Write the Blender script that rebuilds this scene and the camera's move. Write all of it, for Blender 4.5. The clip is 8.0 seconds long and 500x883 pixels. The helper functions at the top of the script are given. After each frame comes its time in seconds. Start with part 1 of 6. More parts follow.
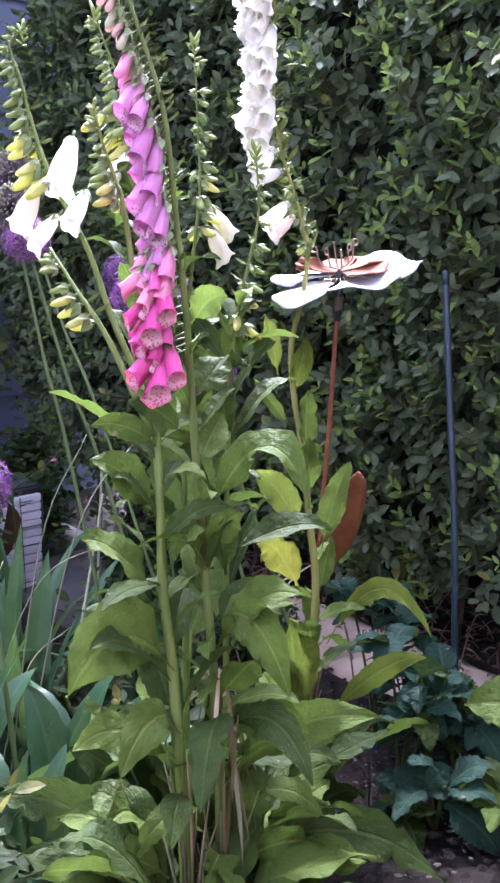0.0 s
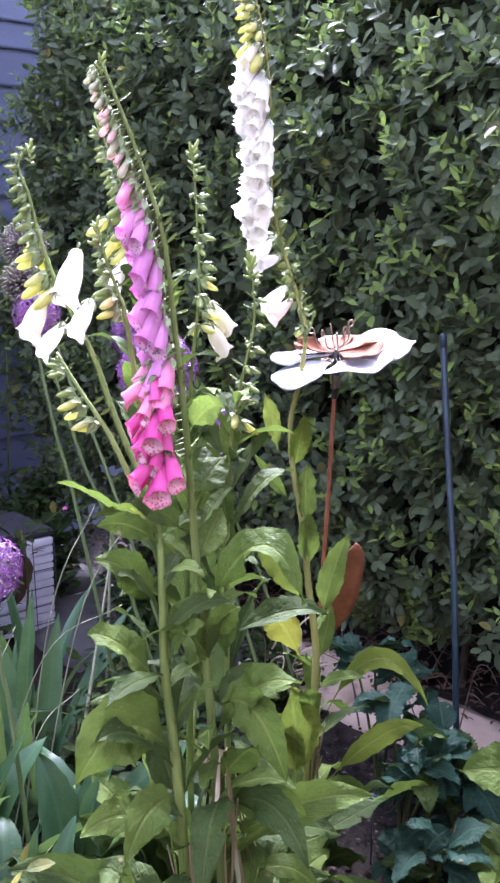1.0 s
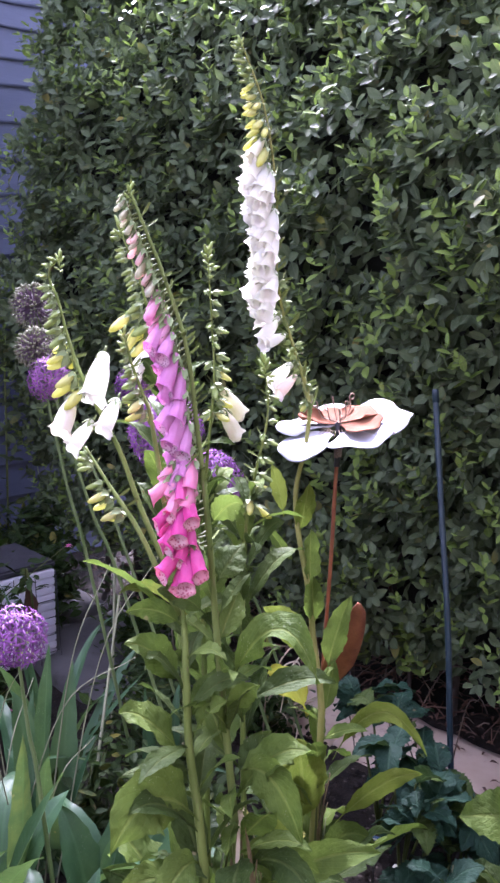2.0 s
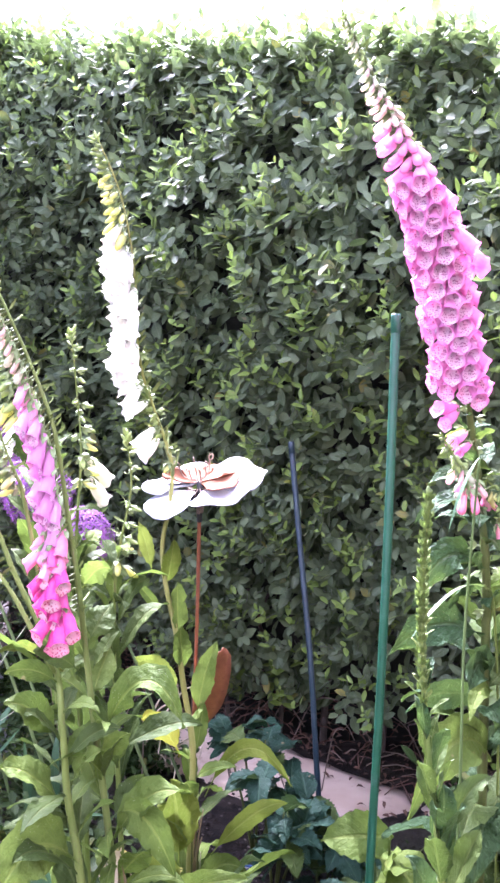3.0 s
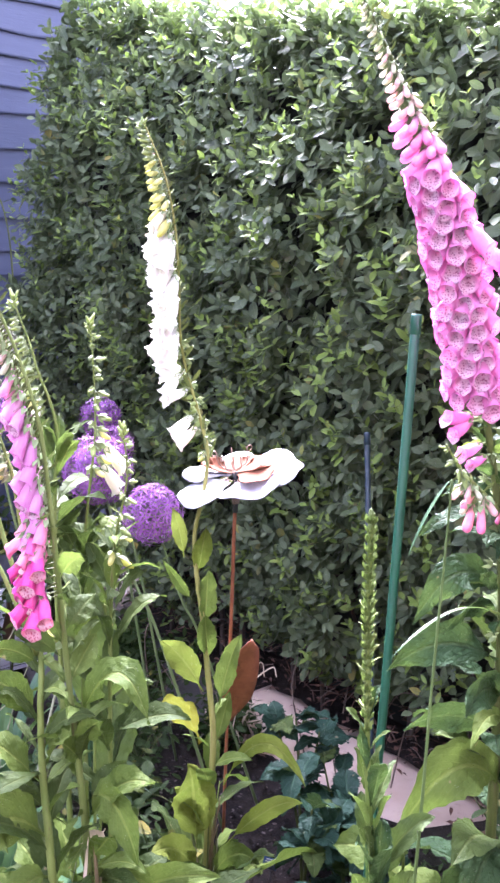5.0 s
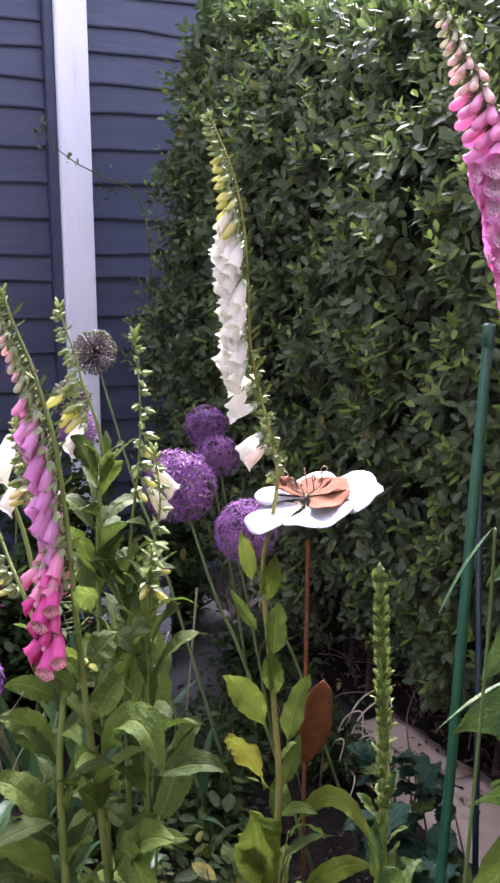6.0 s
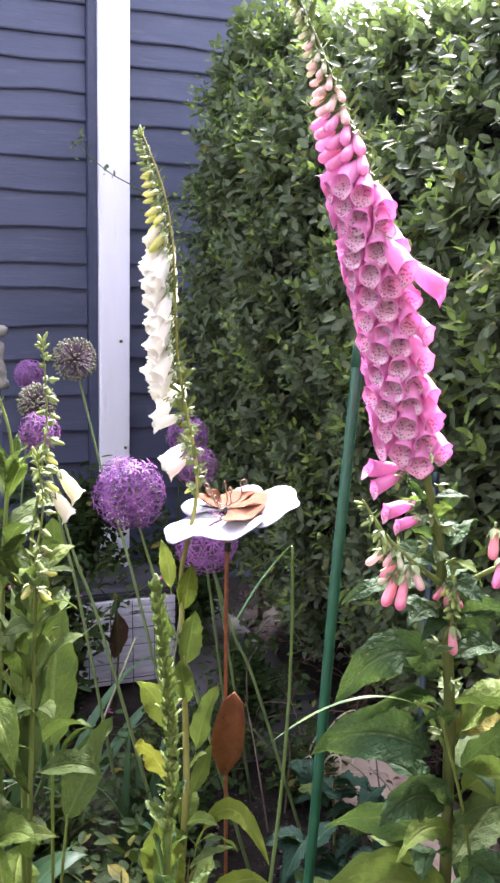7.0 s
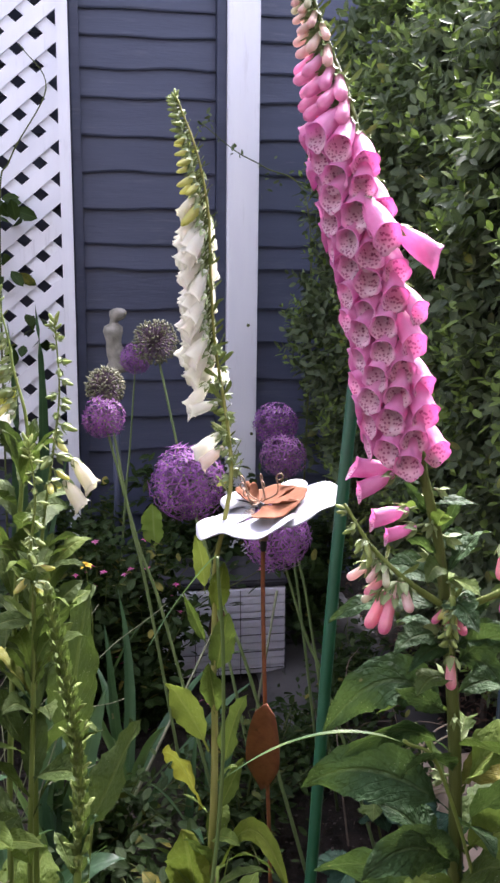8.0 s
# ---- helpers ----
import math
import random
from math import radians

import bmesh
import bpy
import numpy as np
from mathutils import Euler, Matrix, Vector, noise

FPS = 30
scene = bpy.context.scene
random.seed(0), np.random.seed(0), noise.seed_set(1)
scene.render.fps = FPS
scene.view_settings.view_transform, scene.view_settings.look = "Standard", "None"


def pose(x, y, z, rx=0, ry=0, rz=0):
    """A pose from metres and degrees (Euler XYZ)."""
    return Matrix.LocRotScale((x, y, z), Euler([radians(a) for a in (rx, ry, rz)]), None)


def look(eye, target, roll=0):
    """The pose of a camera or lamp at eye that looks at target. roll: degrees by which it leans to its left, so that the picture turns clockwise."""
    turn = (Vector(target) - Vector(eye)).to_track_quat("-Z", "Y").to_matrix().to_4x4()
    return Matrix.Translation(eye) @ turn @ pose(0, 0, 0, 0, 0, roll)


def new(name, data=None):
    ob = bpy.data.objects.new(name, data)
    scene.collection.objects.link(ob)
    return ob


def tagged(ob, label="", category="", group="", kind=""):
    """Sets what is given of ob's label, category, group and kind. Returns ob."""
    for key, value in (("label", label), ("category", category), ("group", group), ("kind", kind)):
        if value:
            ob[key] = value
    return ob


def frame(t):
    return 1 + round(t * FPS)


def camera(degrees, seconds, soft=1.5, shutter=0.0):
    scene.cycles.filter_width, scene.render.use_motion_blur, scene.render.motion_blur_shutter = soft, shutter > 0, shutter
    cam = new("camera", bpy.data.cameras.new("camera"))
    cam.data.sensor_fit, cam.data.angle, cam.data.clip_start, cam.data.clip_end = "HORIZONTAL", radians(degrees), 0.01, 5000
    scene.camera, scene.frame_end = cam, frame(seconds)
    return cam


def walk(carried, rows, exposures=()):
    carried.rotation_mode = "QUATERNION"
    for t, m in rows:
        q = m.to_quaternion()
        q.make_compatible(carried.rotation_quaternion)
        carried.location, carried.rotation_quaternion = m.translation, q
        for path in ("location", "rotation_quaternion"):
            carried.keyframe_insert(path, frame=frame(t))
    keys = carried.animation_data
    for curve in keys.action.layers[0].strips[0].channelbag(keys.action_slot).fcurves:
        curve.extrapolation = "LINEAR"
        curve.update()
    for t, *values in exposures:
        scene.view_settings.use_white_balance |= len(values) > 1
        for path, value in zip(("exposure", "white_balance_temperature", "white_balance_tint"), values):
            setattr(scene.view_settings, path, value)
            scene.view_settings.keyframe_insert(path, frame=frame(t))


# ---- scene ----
cam = camera(29.33, 8.0, soft=2.6)
PATH = [
    (0, (-0.0939, 0.2435, 0.8843), (-1.5388, 1.5582, 0.4556), 1.29),
    (0.5, (-0.0767, 0.2431, 0.9126), (-1.4946, 1.5924, 0.5016), 0.64),
    (1, (-0.0627, 0.2339, 0.9708), (-1.5305, 1.5325, 0.5720), 0.69),
    (1.2, (-0.0581, 0.2319, 1.0063), (-1.5474, 1.4895, 0.5586), 0.81),
    (2.3, (-0.0209, 0.1484, 1.0886), (-1.4190, 1.5312, 0.7236), 0.39),
    (2.5, (-0.0006, 0.1393, 1.0989), (-1.3403, 1.5806, 0.7412), 0.68),
    (3, (0.0420, 0.1110, 1.1348), (-1.2252, 1.6232, 0.8073), -0.11),
    (3.5, (0.0972, 0.1251, 1.1419), (-1.2048, 1.5990, 0.7781), 0.70),
    (4, (0.1857, 0.1699, 1.1488), (-1.2178, 1.5427, 0.7674), 1.04),
    (4.5, (0.2210, 0.2181, 1.1653), (-1.2596, 1.4948, 0.7435), -0.13),
    (4.7, (0.2077, 0.2502, 1.1701), (-1.3024, 1.4942, 0.7550), 0.40),
    (5.8, (0.1546, 0.4533, 1.1783), (-1.5184, 1.4730, 0.7765), 0.62),
    (6, (0.1620, 0.5019, 1.1804), (-1.5811, 1.3913, 0.7675), -0.10),
    (6.5, (0.2297, 0.6235, 1.1851), (-1.5761, 1.3831, 0.7822), 1.21),
    (7, (0.2684, 0.7045, 1.1846), (-1.5557, 1.4271, 0.7964), 1.48),
    (7.5, (0.2356, 0.8129, 1.1694), (-1.6507, 1.3323, 0.7547), 1.34),
    (8, (0.2170, 0.9133, 1.1717), (-1.7035, 1.2767, 0.7481), 0.62),
]
walk(cam, [(t, look(eye, target, roll)) for t, eye, target, roll in PATH], exposures=[(0, 3.92, 5310, 36), (0.5, 4.46, 5310, 37), (1.0, 4.02, 5310, 38), (2.3, 3.75, 5460, 41), (2.5, 3.75, 5460, 41), (3.0, 4.72, 5430, 42), (3.5, 4.67, 5430, 42), (4.7, 4.74, 5430, 42), (6, 3.34, 5880, 34), (6.5, 3.42, 5980, 31), (7, 3.98, 5980, 29), (7.5, 3.66, 6000, 25), (8, 3.25, 6030, 27)])

# ---- world and light: bright overcast evening, glow from beyond the hedge ----
SUN_YAW, SUN_UP = 59.0, 45.0
world = bpy.data.worlds.new("sky")
scene.world = world
world.use_nodes = True
wn = world.node_tree
sky = wn.nodes.new("ShaderNodeTexSky")
sky.sky_type, sky.sun_disc = "NISHITA", False
sky.sun_elevation, sky.sun_rotation = radians(SUN_UP), radians(-SUN_YAW)
sky.air_density, sky.dust_density = 1.0, 4.0
wn.nodes["Background"].inputs["Strength"].default_value = 0.1
cloud = wn.nodes.new("ShaderNodeHueSaturation")
cloud.inputs["Saturation"].default_value = 0.4
wn.links.new(sky.outputs[0], cloud.inputs["Color"])
wn.links.new(cloud.outputs[0], wn.nodes["Background"].inputs["Color"])
sun = new("sun", bpy.data.lights.new("sun", "SUN"))
sun.data.energy, sun.data.angle, sun.data.color = 3.5, radians(34), (1.0, 0.95, 0.88)
_a, _e = radians(SUN_YAW), radians(SUN_UP)
sun.matrix_world = look((0, 0, 5), (math.sin(_a) * math.cos(_e), -math.cos(_a) * math.cos(_e), 5 - math.sin(_e)))

# ---- materials ----


class Nodes:
    """A short way to write node trees."""

    def __init__(self, name):
        self.m = bpy.data.materials.new(name)
        self.m.use_nodes = True
        self.t = self.m.node_tree
        self.t.nodes.clear()
        self.out = self.t.nodes.new("ShaderNodeOutputMaterial")

    def put(self, node, value):
        """Sets or links an input."""
        if isinstance(value, bpy.types.NodeSocket):
            self.t.links.new(value, node)
        else:
            node.default_value = value

    def node(self, kind, out=0, **ins):
        n = self.t.nodes.new(kind)
        for k, v in ins.items():
            key = int(k[1:]) if k[0] == "i" and k[1:].isdigit() else k.replace("_", " ")
            self.put(n.inputs[key], v)
        return n.outputs[out]

    def math(self, op, a, b=0.0, c=0.0):
        n = self.t.nodes.new("ShaderNodeMath")
        n.operation = op
        for i, v in enumerate((a, b, c)):
            self.put(n.inputs[i], v)
        return n.outputs[0]

    def mix(self, fac, a, b):
        n = self.t.nodes.new("ShaderNodeMix")
        n.data_type = "RGBA"
        for i, v in ((0, fac), (6, a), (7, b)):
            self.put(n.inputs[i], v if not isinstance(v, tuple) or len(v) == 4 else (*v, 1))
        return n.outputs[2]

    def ramp(self, fac, lo, hi):
        n = self.t.nodes.new("ShaderNodeMapRange")
        for i, v in ((0, fac), (1, lo), (2, hi)):
            self.put(n.inputs[i], v)
        n.interpolation_type = "SMOOTHSTEP"
        return n.outputs[0]

    def noise(self, scale, detail=3, coord=None, rough=0.55):
        ins = {"Scale": scale, "Detail": detail, "Roughness": rough}
        n = self.t.nodes.new("ShaderNodeTexNoise")
        for k, v in ins.items():
            self.put(n.inputs[k], v)
        if coord is not None:
            self.t.links.new(coord, n.inputs["Vector"])
        return n.outputs[0]

    def coord(self, which="Object"):
        return self.t.nodes.new("ShaderNodeTexCoord").outputs[which]

    def random(self, island=False):
        if island:
            return self.t.nodes.new("ShaderNodeNewGeometry").outputs["Random Per Island"]
        return self.t.nodes.new("ShaderNodeObjectInfo").outputs["Random"]

    def bump(self, height, strength=0.3, distance=0.002):
        return self.node("ShaderNodeBump", Strength=strength, Distance=distance, Height=height)

    def finish(self, colour, rough=0.6, metal=0.0, normal=None, translucent=0.0, spec=0.5, coat=0.0, lit=None):
        b = self.t.nodes.new("ShaderNodeBsdfPrincipled")
        self.put(b.inputs["Base Color"], colour if not isinstance(colour, tuple) or len(colour) == 4 else (*colour, 1))
        self.put(b.inputs["Roughness"], rough)
        self.put(b.inputs["Metallic"], metal)
        self.put(b.inputs["Specular IOR Level"], spec)
        if coat:
            b.inputs["Coat Weight"].default_value = coat
        if normal is not None:
            self.t.links.new(normal, b.inputs["Normal"])
        shader = b.outputs[0]
        if translucent:
            tr = self.t.nodes.new("ShaderNodeBsdfTranslucent")
            self.put(tr.inputs["Color"], (lit if lit is not None else colour) if not isinstance(lit if lit is not None else colour, tuple) else (*(lit if lit is not None else colour)[:3], 1))
            mx = self.t.nodes.new("ShaderNodeMixShader")
            mx.inputs[0].default_value = translucent
            self.t.links.new(shader, mx.inputs[1])
            self.t.links.new(tr.outputs[0], mx.inputs[2])
            shader = mx.outputs[0]
        self.t.links.new(shader, self.out.inputs["Surface"])
        return self.m


def leaf_material(name, dark, light, rib, rough=0.5, translucent=0.24, veins=10.0, yellow=0.12, island=False, relief=0.35, gloss=0.22, vein=0.22):
    """A leaf with a pale midrib, side veins, mottling, and a hue that differs from leaf to leaf."""
    n = Nodes(name)
    uv = n.t.nodes.new("ShaderNodeUVMap").outputs[0]
    sep = n.t.nodes.new("ShaderNodeSeparateXYZ")
    n.t.links.new(uv, sep.inputs[0])
    across = n.math("ABSOLUTE", n.math("SUBTRACT", sep.outputs[0], 0.5))
    ribs = n.math("SUBTRACT", 1.0, n.ramp(across, 0.02, 0.06))
    wave = n.math("SINE", n.math("MULTIPLY", n.math("SUBTRACT", n.math("MULTIPLY", sep.outputs[1], veins), n.math("MULTIPLY", across, veins * 0.75)), 6.283))
    side = n.ramp(wave, 0.75, 1.0)
    c = n.coord()
    big, fine = n.noise(22, 3, c), n.noise(210, 4, c)
    rnd = n.random(island)
    tone = n.math("ADD", n.math("MULTIPLY", rnd, 0.55), n.math("MULTIPLY", n.ramp(big, 0.3, 0.7), 0.45))
    col = n.mix(tone, dark, light)
    col = n.mix(n.math("MULTIPLY", n.ramp(fine, 0.45, 0.75), 0.35), col, light)
    old = n.math("MULTIPLY", n.ramp(n.math("FRACT", n.math("MULTIPLY", rnd, 7.31)), 1.0 - yellow, 1.0), n.ramp(big, 0.35, 0.65))
    col = n.mix(n.math("MULTIPLY", old, 0.75), col, (0.32, 0.27, 0.05))
    col = n.mix(n.math("MULTIPLY", n.math("MAXIMUM", ribs, n.math("MULTIPLY", side, 0.22)), 0.5), col, rib)
    holes = n.ramp(n.noise(55, 2, c, 0.4), 0.74, 0.78)
    col = n.mix(n.math("MULTIPLY", holes, 0.6), col, (0.25, 0.2, 0.1))
    speck = n.t.nodes.new("ShaderNodeTexVoronoi")
    speck.inputs["Scale"].default_value = 330.0
    n.t.links.new(c, speck.inputs["Vector"])
    dot = n.math("MULTIPLY", n.math("SUBTRACT", 1.0, n.ramp(speck.outputs["Distance"], 0.1, 0.17)), n.ramp(n.noise(35, 2, c), 0.55, 0.62))
    col = n.mix(n.math("MULTIPLY", dot, 0.5), col, (0.42, 0.45, 0.34))
    pucker = n.noise(95, 2, c)
    h = n.math("SUBTRACT", n.math("ADD", n.math("MULTIPLY", fine, 0.5), n.math("ADD", big, n.math("MULTIPLY", pucker, 1.7))), n.math("ADD", n.math("MULTIPLY", side, vein), n.math("MULTIPLY", ribs, 0.7)))
    lit = n.mix(0.4, col, (0.2, 0.33, 0.05))
    return n.finish(col, n.math("ADD", rough, n.math("MULTIPLY", fine, 0.15)), normal=n.bump(h, relief, 0.004), translucent=translucent, lit=lit, spec=gloss)


def petal_material(name, deep, pale, translucent=0.35, rough=0.5, fine=14.0):
    """Petal skin, paler in streaks and towards the tube's foot, each flower a little different."""
    n = Nodes(name)
    c = n.coord()
    sep = n.t.nodes.new("ShaderNodeSeparateXYZ")
    n.t.links.new(c, sep.inputs[0])
    v = n.t.nodes.new("ShaderNodeVectorMath")
    v.operation = "MULTIPLY"
    n.t.links.new(c, v.inputs[0])
    v.inputs[1].default_value = (1.0, 1.0, 0.25)
    streak = n.noise(fine, 3, v.outputs[0])
    blot = n.noise(fine * 0.22, 3, c)
    tone = n.math("ADD", n.math("MULTIPLY", n.random(), 0.5), n.math("MULTIPLY", n.ramp(blot, 0.3, 0.7), 0.5))
    col = n.mix(tone, deep, pale)
    col = n.mix(n.math("MULTIPLY", n.ramp(streak, 0.5, 0.8), 0.22), col, pale)
    return n.finish(col, rough, normal=n.bump(streak, 0.22, 0.3 / fine), translucent=translucent, spec=0.3)


def throat_material(name, base, rim, spot, amount=0.28):
    """The inside of a bell: pale, with dark ringed spots."""
    n = Nodes(name)
    c = n.coord()
    sep = n.t.nodes.new("ShaderNodeSeparateXYZ")
    n.t.links.new(c, sep.inputs[0])
    v = n.t.nodes.new("ShaderNodeTexVoronoi")
    v.inputs["Scale"].default_value = 14.0
    n.t.links.new(c, v.inputs["Vector"])
    dots = n.math("SUBTRACT", 1.0, n.ramp(v.outputs["Distance"], amount, amount + 0.08))
    under = n.math("MULTIPLY", n.math("SUBTRACT", 1.0, n.ramp(sep.outputs[1], -0.1, 0.12)), n.math("SUBTRACT", 1.0, n.ramp(n.math("ABSOLUTE", sep.outputs[0]), 0.19, 0.27)))
    some = n.ramp(n.noise(5, 1, c), 0.22, 0.32)
    col = n.mix(n.math("MULTIPLY", n.noise(4, 2, c), 0.5), base, rim)
    col = n.mix(n.math("MULTIPLY", under, 0.9), col, (0.96, 0.88, 0.91))
    col = n.mix(n.math("MULTIPLY", dots, n.math("MULTIPLY", under, some)), col, spot)
    return n.finish(col, 0.5, translucent=0.6, lit=rim, spec=0.3)


def plain_material(name, c1, c2, scale=30.0, rough=0.6, metal=0.0, bump=0.2, coat=0.0, stain=None, translucent=0.0, stretch=None, spec=0.5):
    """A painted, woody or metal surface: two tones at two scales, fine relief, and stains."""
    n = Nodes(name)
    c = n.coord()
    if stretch:
        v = n.t.nodes.new("ShaderNodeVectorMath")
        v.operation = "MULTIPLY"
        n.t.links.new(c, v.inputs[0])
        v.inputs[1].default_value = stretch
        c = v.outputs[0]
    big, fine = n.noise(scale, 4, c), n.noise(scale * 9, 4, c)
    col = n.mix(n.math("ADD", n.math("MULTIPLY", n.ramp(big, 0.3, 0.7), 0.7), n.math("MULTIPLY", n.random(), 0.3)), c1, c2)
    if stain:
        col = n.mix(n.math("MULTIPLY", n.ramp(n.noise(scale * 2.3, 5, c, 0.7), 0.56, 0.72), 0.7), col, stain)
    r = n.math("ADD", rough - 0.08, n.math("MULTIPLY", fine, 0.18))
    return n.finish(col, r, metal, n.bump(n.math("ADD", fine, big), bump, 0.002), coat=coat, translucent=translucent, spec=spec)


FOX_LEAF = leaf_material("foxglove_leaf", (0.044, 0.078, 0.009), (0.118, 0.17, 0.031), (0.19, 0.235, 0.055), yellow=0.01, relief=0.65, gloss=0.15, rough=0.54)
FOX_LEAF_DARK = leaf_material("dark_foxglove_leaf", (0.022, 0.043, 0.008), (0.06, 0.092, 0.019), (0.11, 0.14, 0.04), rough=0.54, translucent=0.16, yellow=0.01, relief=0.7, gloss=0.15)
RUGOSE_LEAF = leaf_material("rugose_dark_leaf", (0.013, 0.04, 0.012), (0.042, 0.082, 0.028), (0.075, 0.115, 0.045), rough=0.52, translucent=0.16, veins=9.0, yellow=0.0, relief=1.3, gloss=0.13, vein=0.25)
FOX_LEAF_PALE = leaf_material("pale_foxglove_leaf", (0.092, 0.132, 0.01), (0.178, 0.21, 0.034), (0.22, 0.26, 0.06), translucent=0.3, yellow=0.02, relief=0.65, gloss=0.12, rough=0.56)
YELLOW_LEAF = leaf_material("yellowed_leaf", (0.2, 0.19, 0.014), (0.29, 0.25, 0.03), (0.3, 0.3, 0.06), translucent=0.3, yellow=0.0, relief=0.6, gloss=0.12, rough=0.56)
FRESH_LEAF = leaf_material("fresh_green_leaf", (0.16, 0.26, 0.03), (0.24, 0.36, 0.06), (0.3, 0.4, 0.12), translucent=0.45, yellow=0.0, relief=0.2)
STRAP_LEAF = leaf_material("strap_leaf", (0.02, 0.06, 0.024), (0.06, 0.125, 0.052), (0.07, 0.14, 0.06), veins=0.0, rough=0.34, yellow=0.05, relief=0.1, gloss=0.3)
DARK_LEAF = leaf_material("dark_toothed_leaf", (0.008, 0.028, 0.016), (0.022, 0.06, 0.035), (0.06, 0.115, 0.065), veins=6.0, rough=0.5, translucent=0.12, yellow=0.0, relief=0.6, gloss=0.16, vein=0.6)
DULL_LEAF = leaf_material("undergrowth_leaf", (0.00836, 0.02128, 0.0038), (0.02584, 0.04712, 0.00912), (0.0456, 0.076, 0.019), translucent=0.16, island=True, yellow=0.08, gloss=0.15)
HEDGE_LEAF = leaf_material("hedge_leaf", (0.04, 0.062, 0.03), (0.136, 0.174, 0.084), (0.136, 0.17, 0.084), rough=0.42, translucent=0.24, veins=0.0, island=True, yellow=0.03, relief=0.12, gloss=0.2)
HEDGE_YOUNG = leaf_material("young_hedge_leaf", (0.11, 0.18, 0.03), (0.2, 0.28, 0.06), (0.2, 0.28, 0.08), rough=0.38, translucent=0.28, veins=0.0, island=True, yellow=0.03, relief=0.12)
STEM_GREEN = plain_material("green_stem", (0.095, 0.14, 0.022), (0.165, 0.21, 0.05), 90, 0.6, bump=0.5, stain=(0.12, 0.09, 0.05), stretch=(1, 1, 0.08), spec=0.25)
STEM_GREY = plain_material("grey_green_stem", (0.144, 0.1584, 0.0864), (0.2304, 0.2376, 0.144), 90, 0.65, bump=0.5, stain=(0.2, 0.15, 0.1), stretch=(1, 1, 0.08), spec=0.25)
STEM_PALE = plain_material("pale_green_stem", (0.1, 0.14, 0.03), (0.16, 0.195, 0.055), 90, 0.65, bump=0.5, stain=(0.2, 0.14, 0.09), stretch=(1, 1, 0.08), spec=0.2)
STEM_YELLOW = plain_material("yellowing_stem", (0.1656, 0.18, 0.036), (0.288, 0.2808, 0.0864), 90, 0.65, bump=0.5, stain=(0.24, 0.16, 0.08), stretch=(1, 1, 0.08), spec=0.2)
ALLIUM_STEM = plain_material("allium_stem", (0.08, 0.125, 0.04), (0.14, 0.19, 0.07), 90, 0.5, bump=0.3, stretch=(1, 1, 0.08), spec=0.3)
GRASS_STEM = plain_material("grass_stem", (0.05, 0.09, 0.022), (0.1, 0.15, 0.04), 90, 0.55, bump=0.3, stretch=(1, 1, 0.08), spec=0.3)
STEM_DARK = plain_material("brownish_stem", (0.046, 0.062, 0.012), (0.09, 0.11, 0.025), 90, 0.6, bump=0.5, stain=(0.07, 0.055, 0.025), stretch=(1, 1, 0.08), spec=0.25)
CALYX = plain_material("calyx_green", (0.14, 0.2, 0.07), (0.24, 0.3, 0.12), 60, 0.6, translucent=0.15)
BUD_GREEN = plain_material("green_bud", (0.19, 0.27, 0.06), (0.32, 0.4, 0.11), 70, 0.55, translucent=0.2)
BUD_CREAM = petal_material("cream_bud", (0.6, 0.61, 0.11), (0.76, 0.76, 0.34), 0.45)
BUD_PINK = petal_material("pink_bud", (0.78, 0.28, 0.5), (0.86, 0.48, 0.64), 0.45)
BUD_PALE = petal_material("pale_cream_green_bud", (0.52, 0.54, 0.34), (0.72, 0.68, 0.5), 0.4)
BUD_FADED = petal_material("faded_pink_bud", (0.82, 0.5, 0.5), (0.84, 0.7, 0.58), 0.45)
BUD_ROSE = petal_material("rose_bud", (0.74, 0.17, 0.36), (0.84, 0.46, 0.44), 0.4)
BUD_DARK = plain_material("dark_green_bud", (0.07, 0.11, 0.02), (0.14, 0.19, 0.045), 70, 0.6, translucent=0.2)
SPIKE_GREEN = leaf_material("spike_scale", (0.06, 0.1, 0.018), (0.14, 0.2, 0.045), (0.17, 0.22, 0.06), veins=0.0, translucent=0.15, yellow=0.0)
PETAL_MAGENTA = petal_material("magenta_petal", (0.62, 0.045, 0.26), (0.76, 0.15, 0.4))
PETAL_LILAC = petal_material("lilac_petal", (0.6, 0.19, 0.45), (0.74, 0.36, 0.61))
PETAL_SALMON = petal_material("salmon_petal", (0.78, 0.2, 0.4), (0.84, 0.4, 0.52))
PETAL_ORCHID = petal_material("orchid_petal", (0.71, 0.225, 0.48), (0.83, 0.43, 0.66), 0.5)
PETAL_WHITE = petal_material("white_petal", (0.95, 0.94, 0.84), (0.97, 0.965, 0.91), 0.7)
STALK_PINK = plain_material("brown_dead_stalk", (0.11, 0.085, 0.04), (0.22, 0.165, 0.085), 90, 0.75, bump=0.5, stretch=(1, 1, 0.08), spec=0.2)
PETAL_CREAM = petal_material("cream_petal", (0.76, 0.74, 0.5), (0.84, 0.82, 0.68))
PETAL_PEACH = petal_material("peach_petal", (0.8, 0.56, 0.42), (0.86, 0.78, 0.68))
THROAT_PINK = throat_material("spotted_throat", (0.84, 0.42, 0.66), (0.78, 0.34, 0.58), (0.13, 0.004, 0.035), 0.34)
THROAT_RED = throat_material("red_spotted_throat", (0.88, 0.6, 0.62), (0.86, 0.36, 0.48), (0.35, 0.01, 0.06), 0.38)
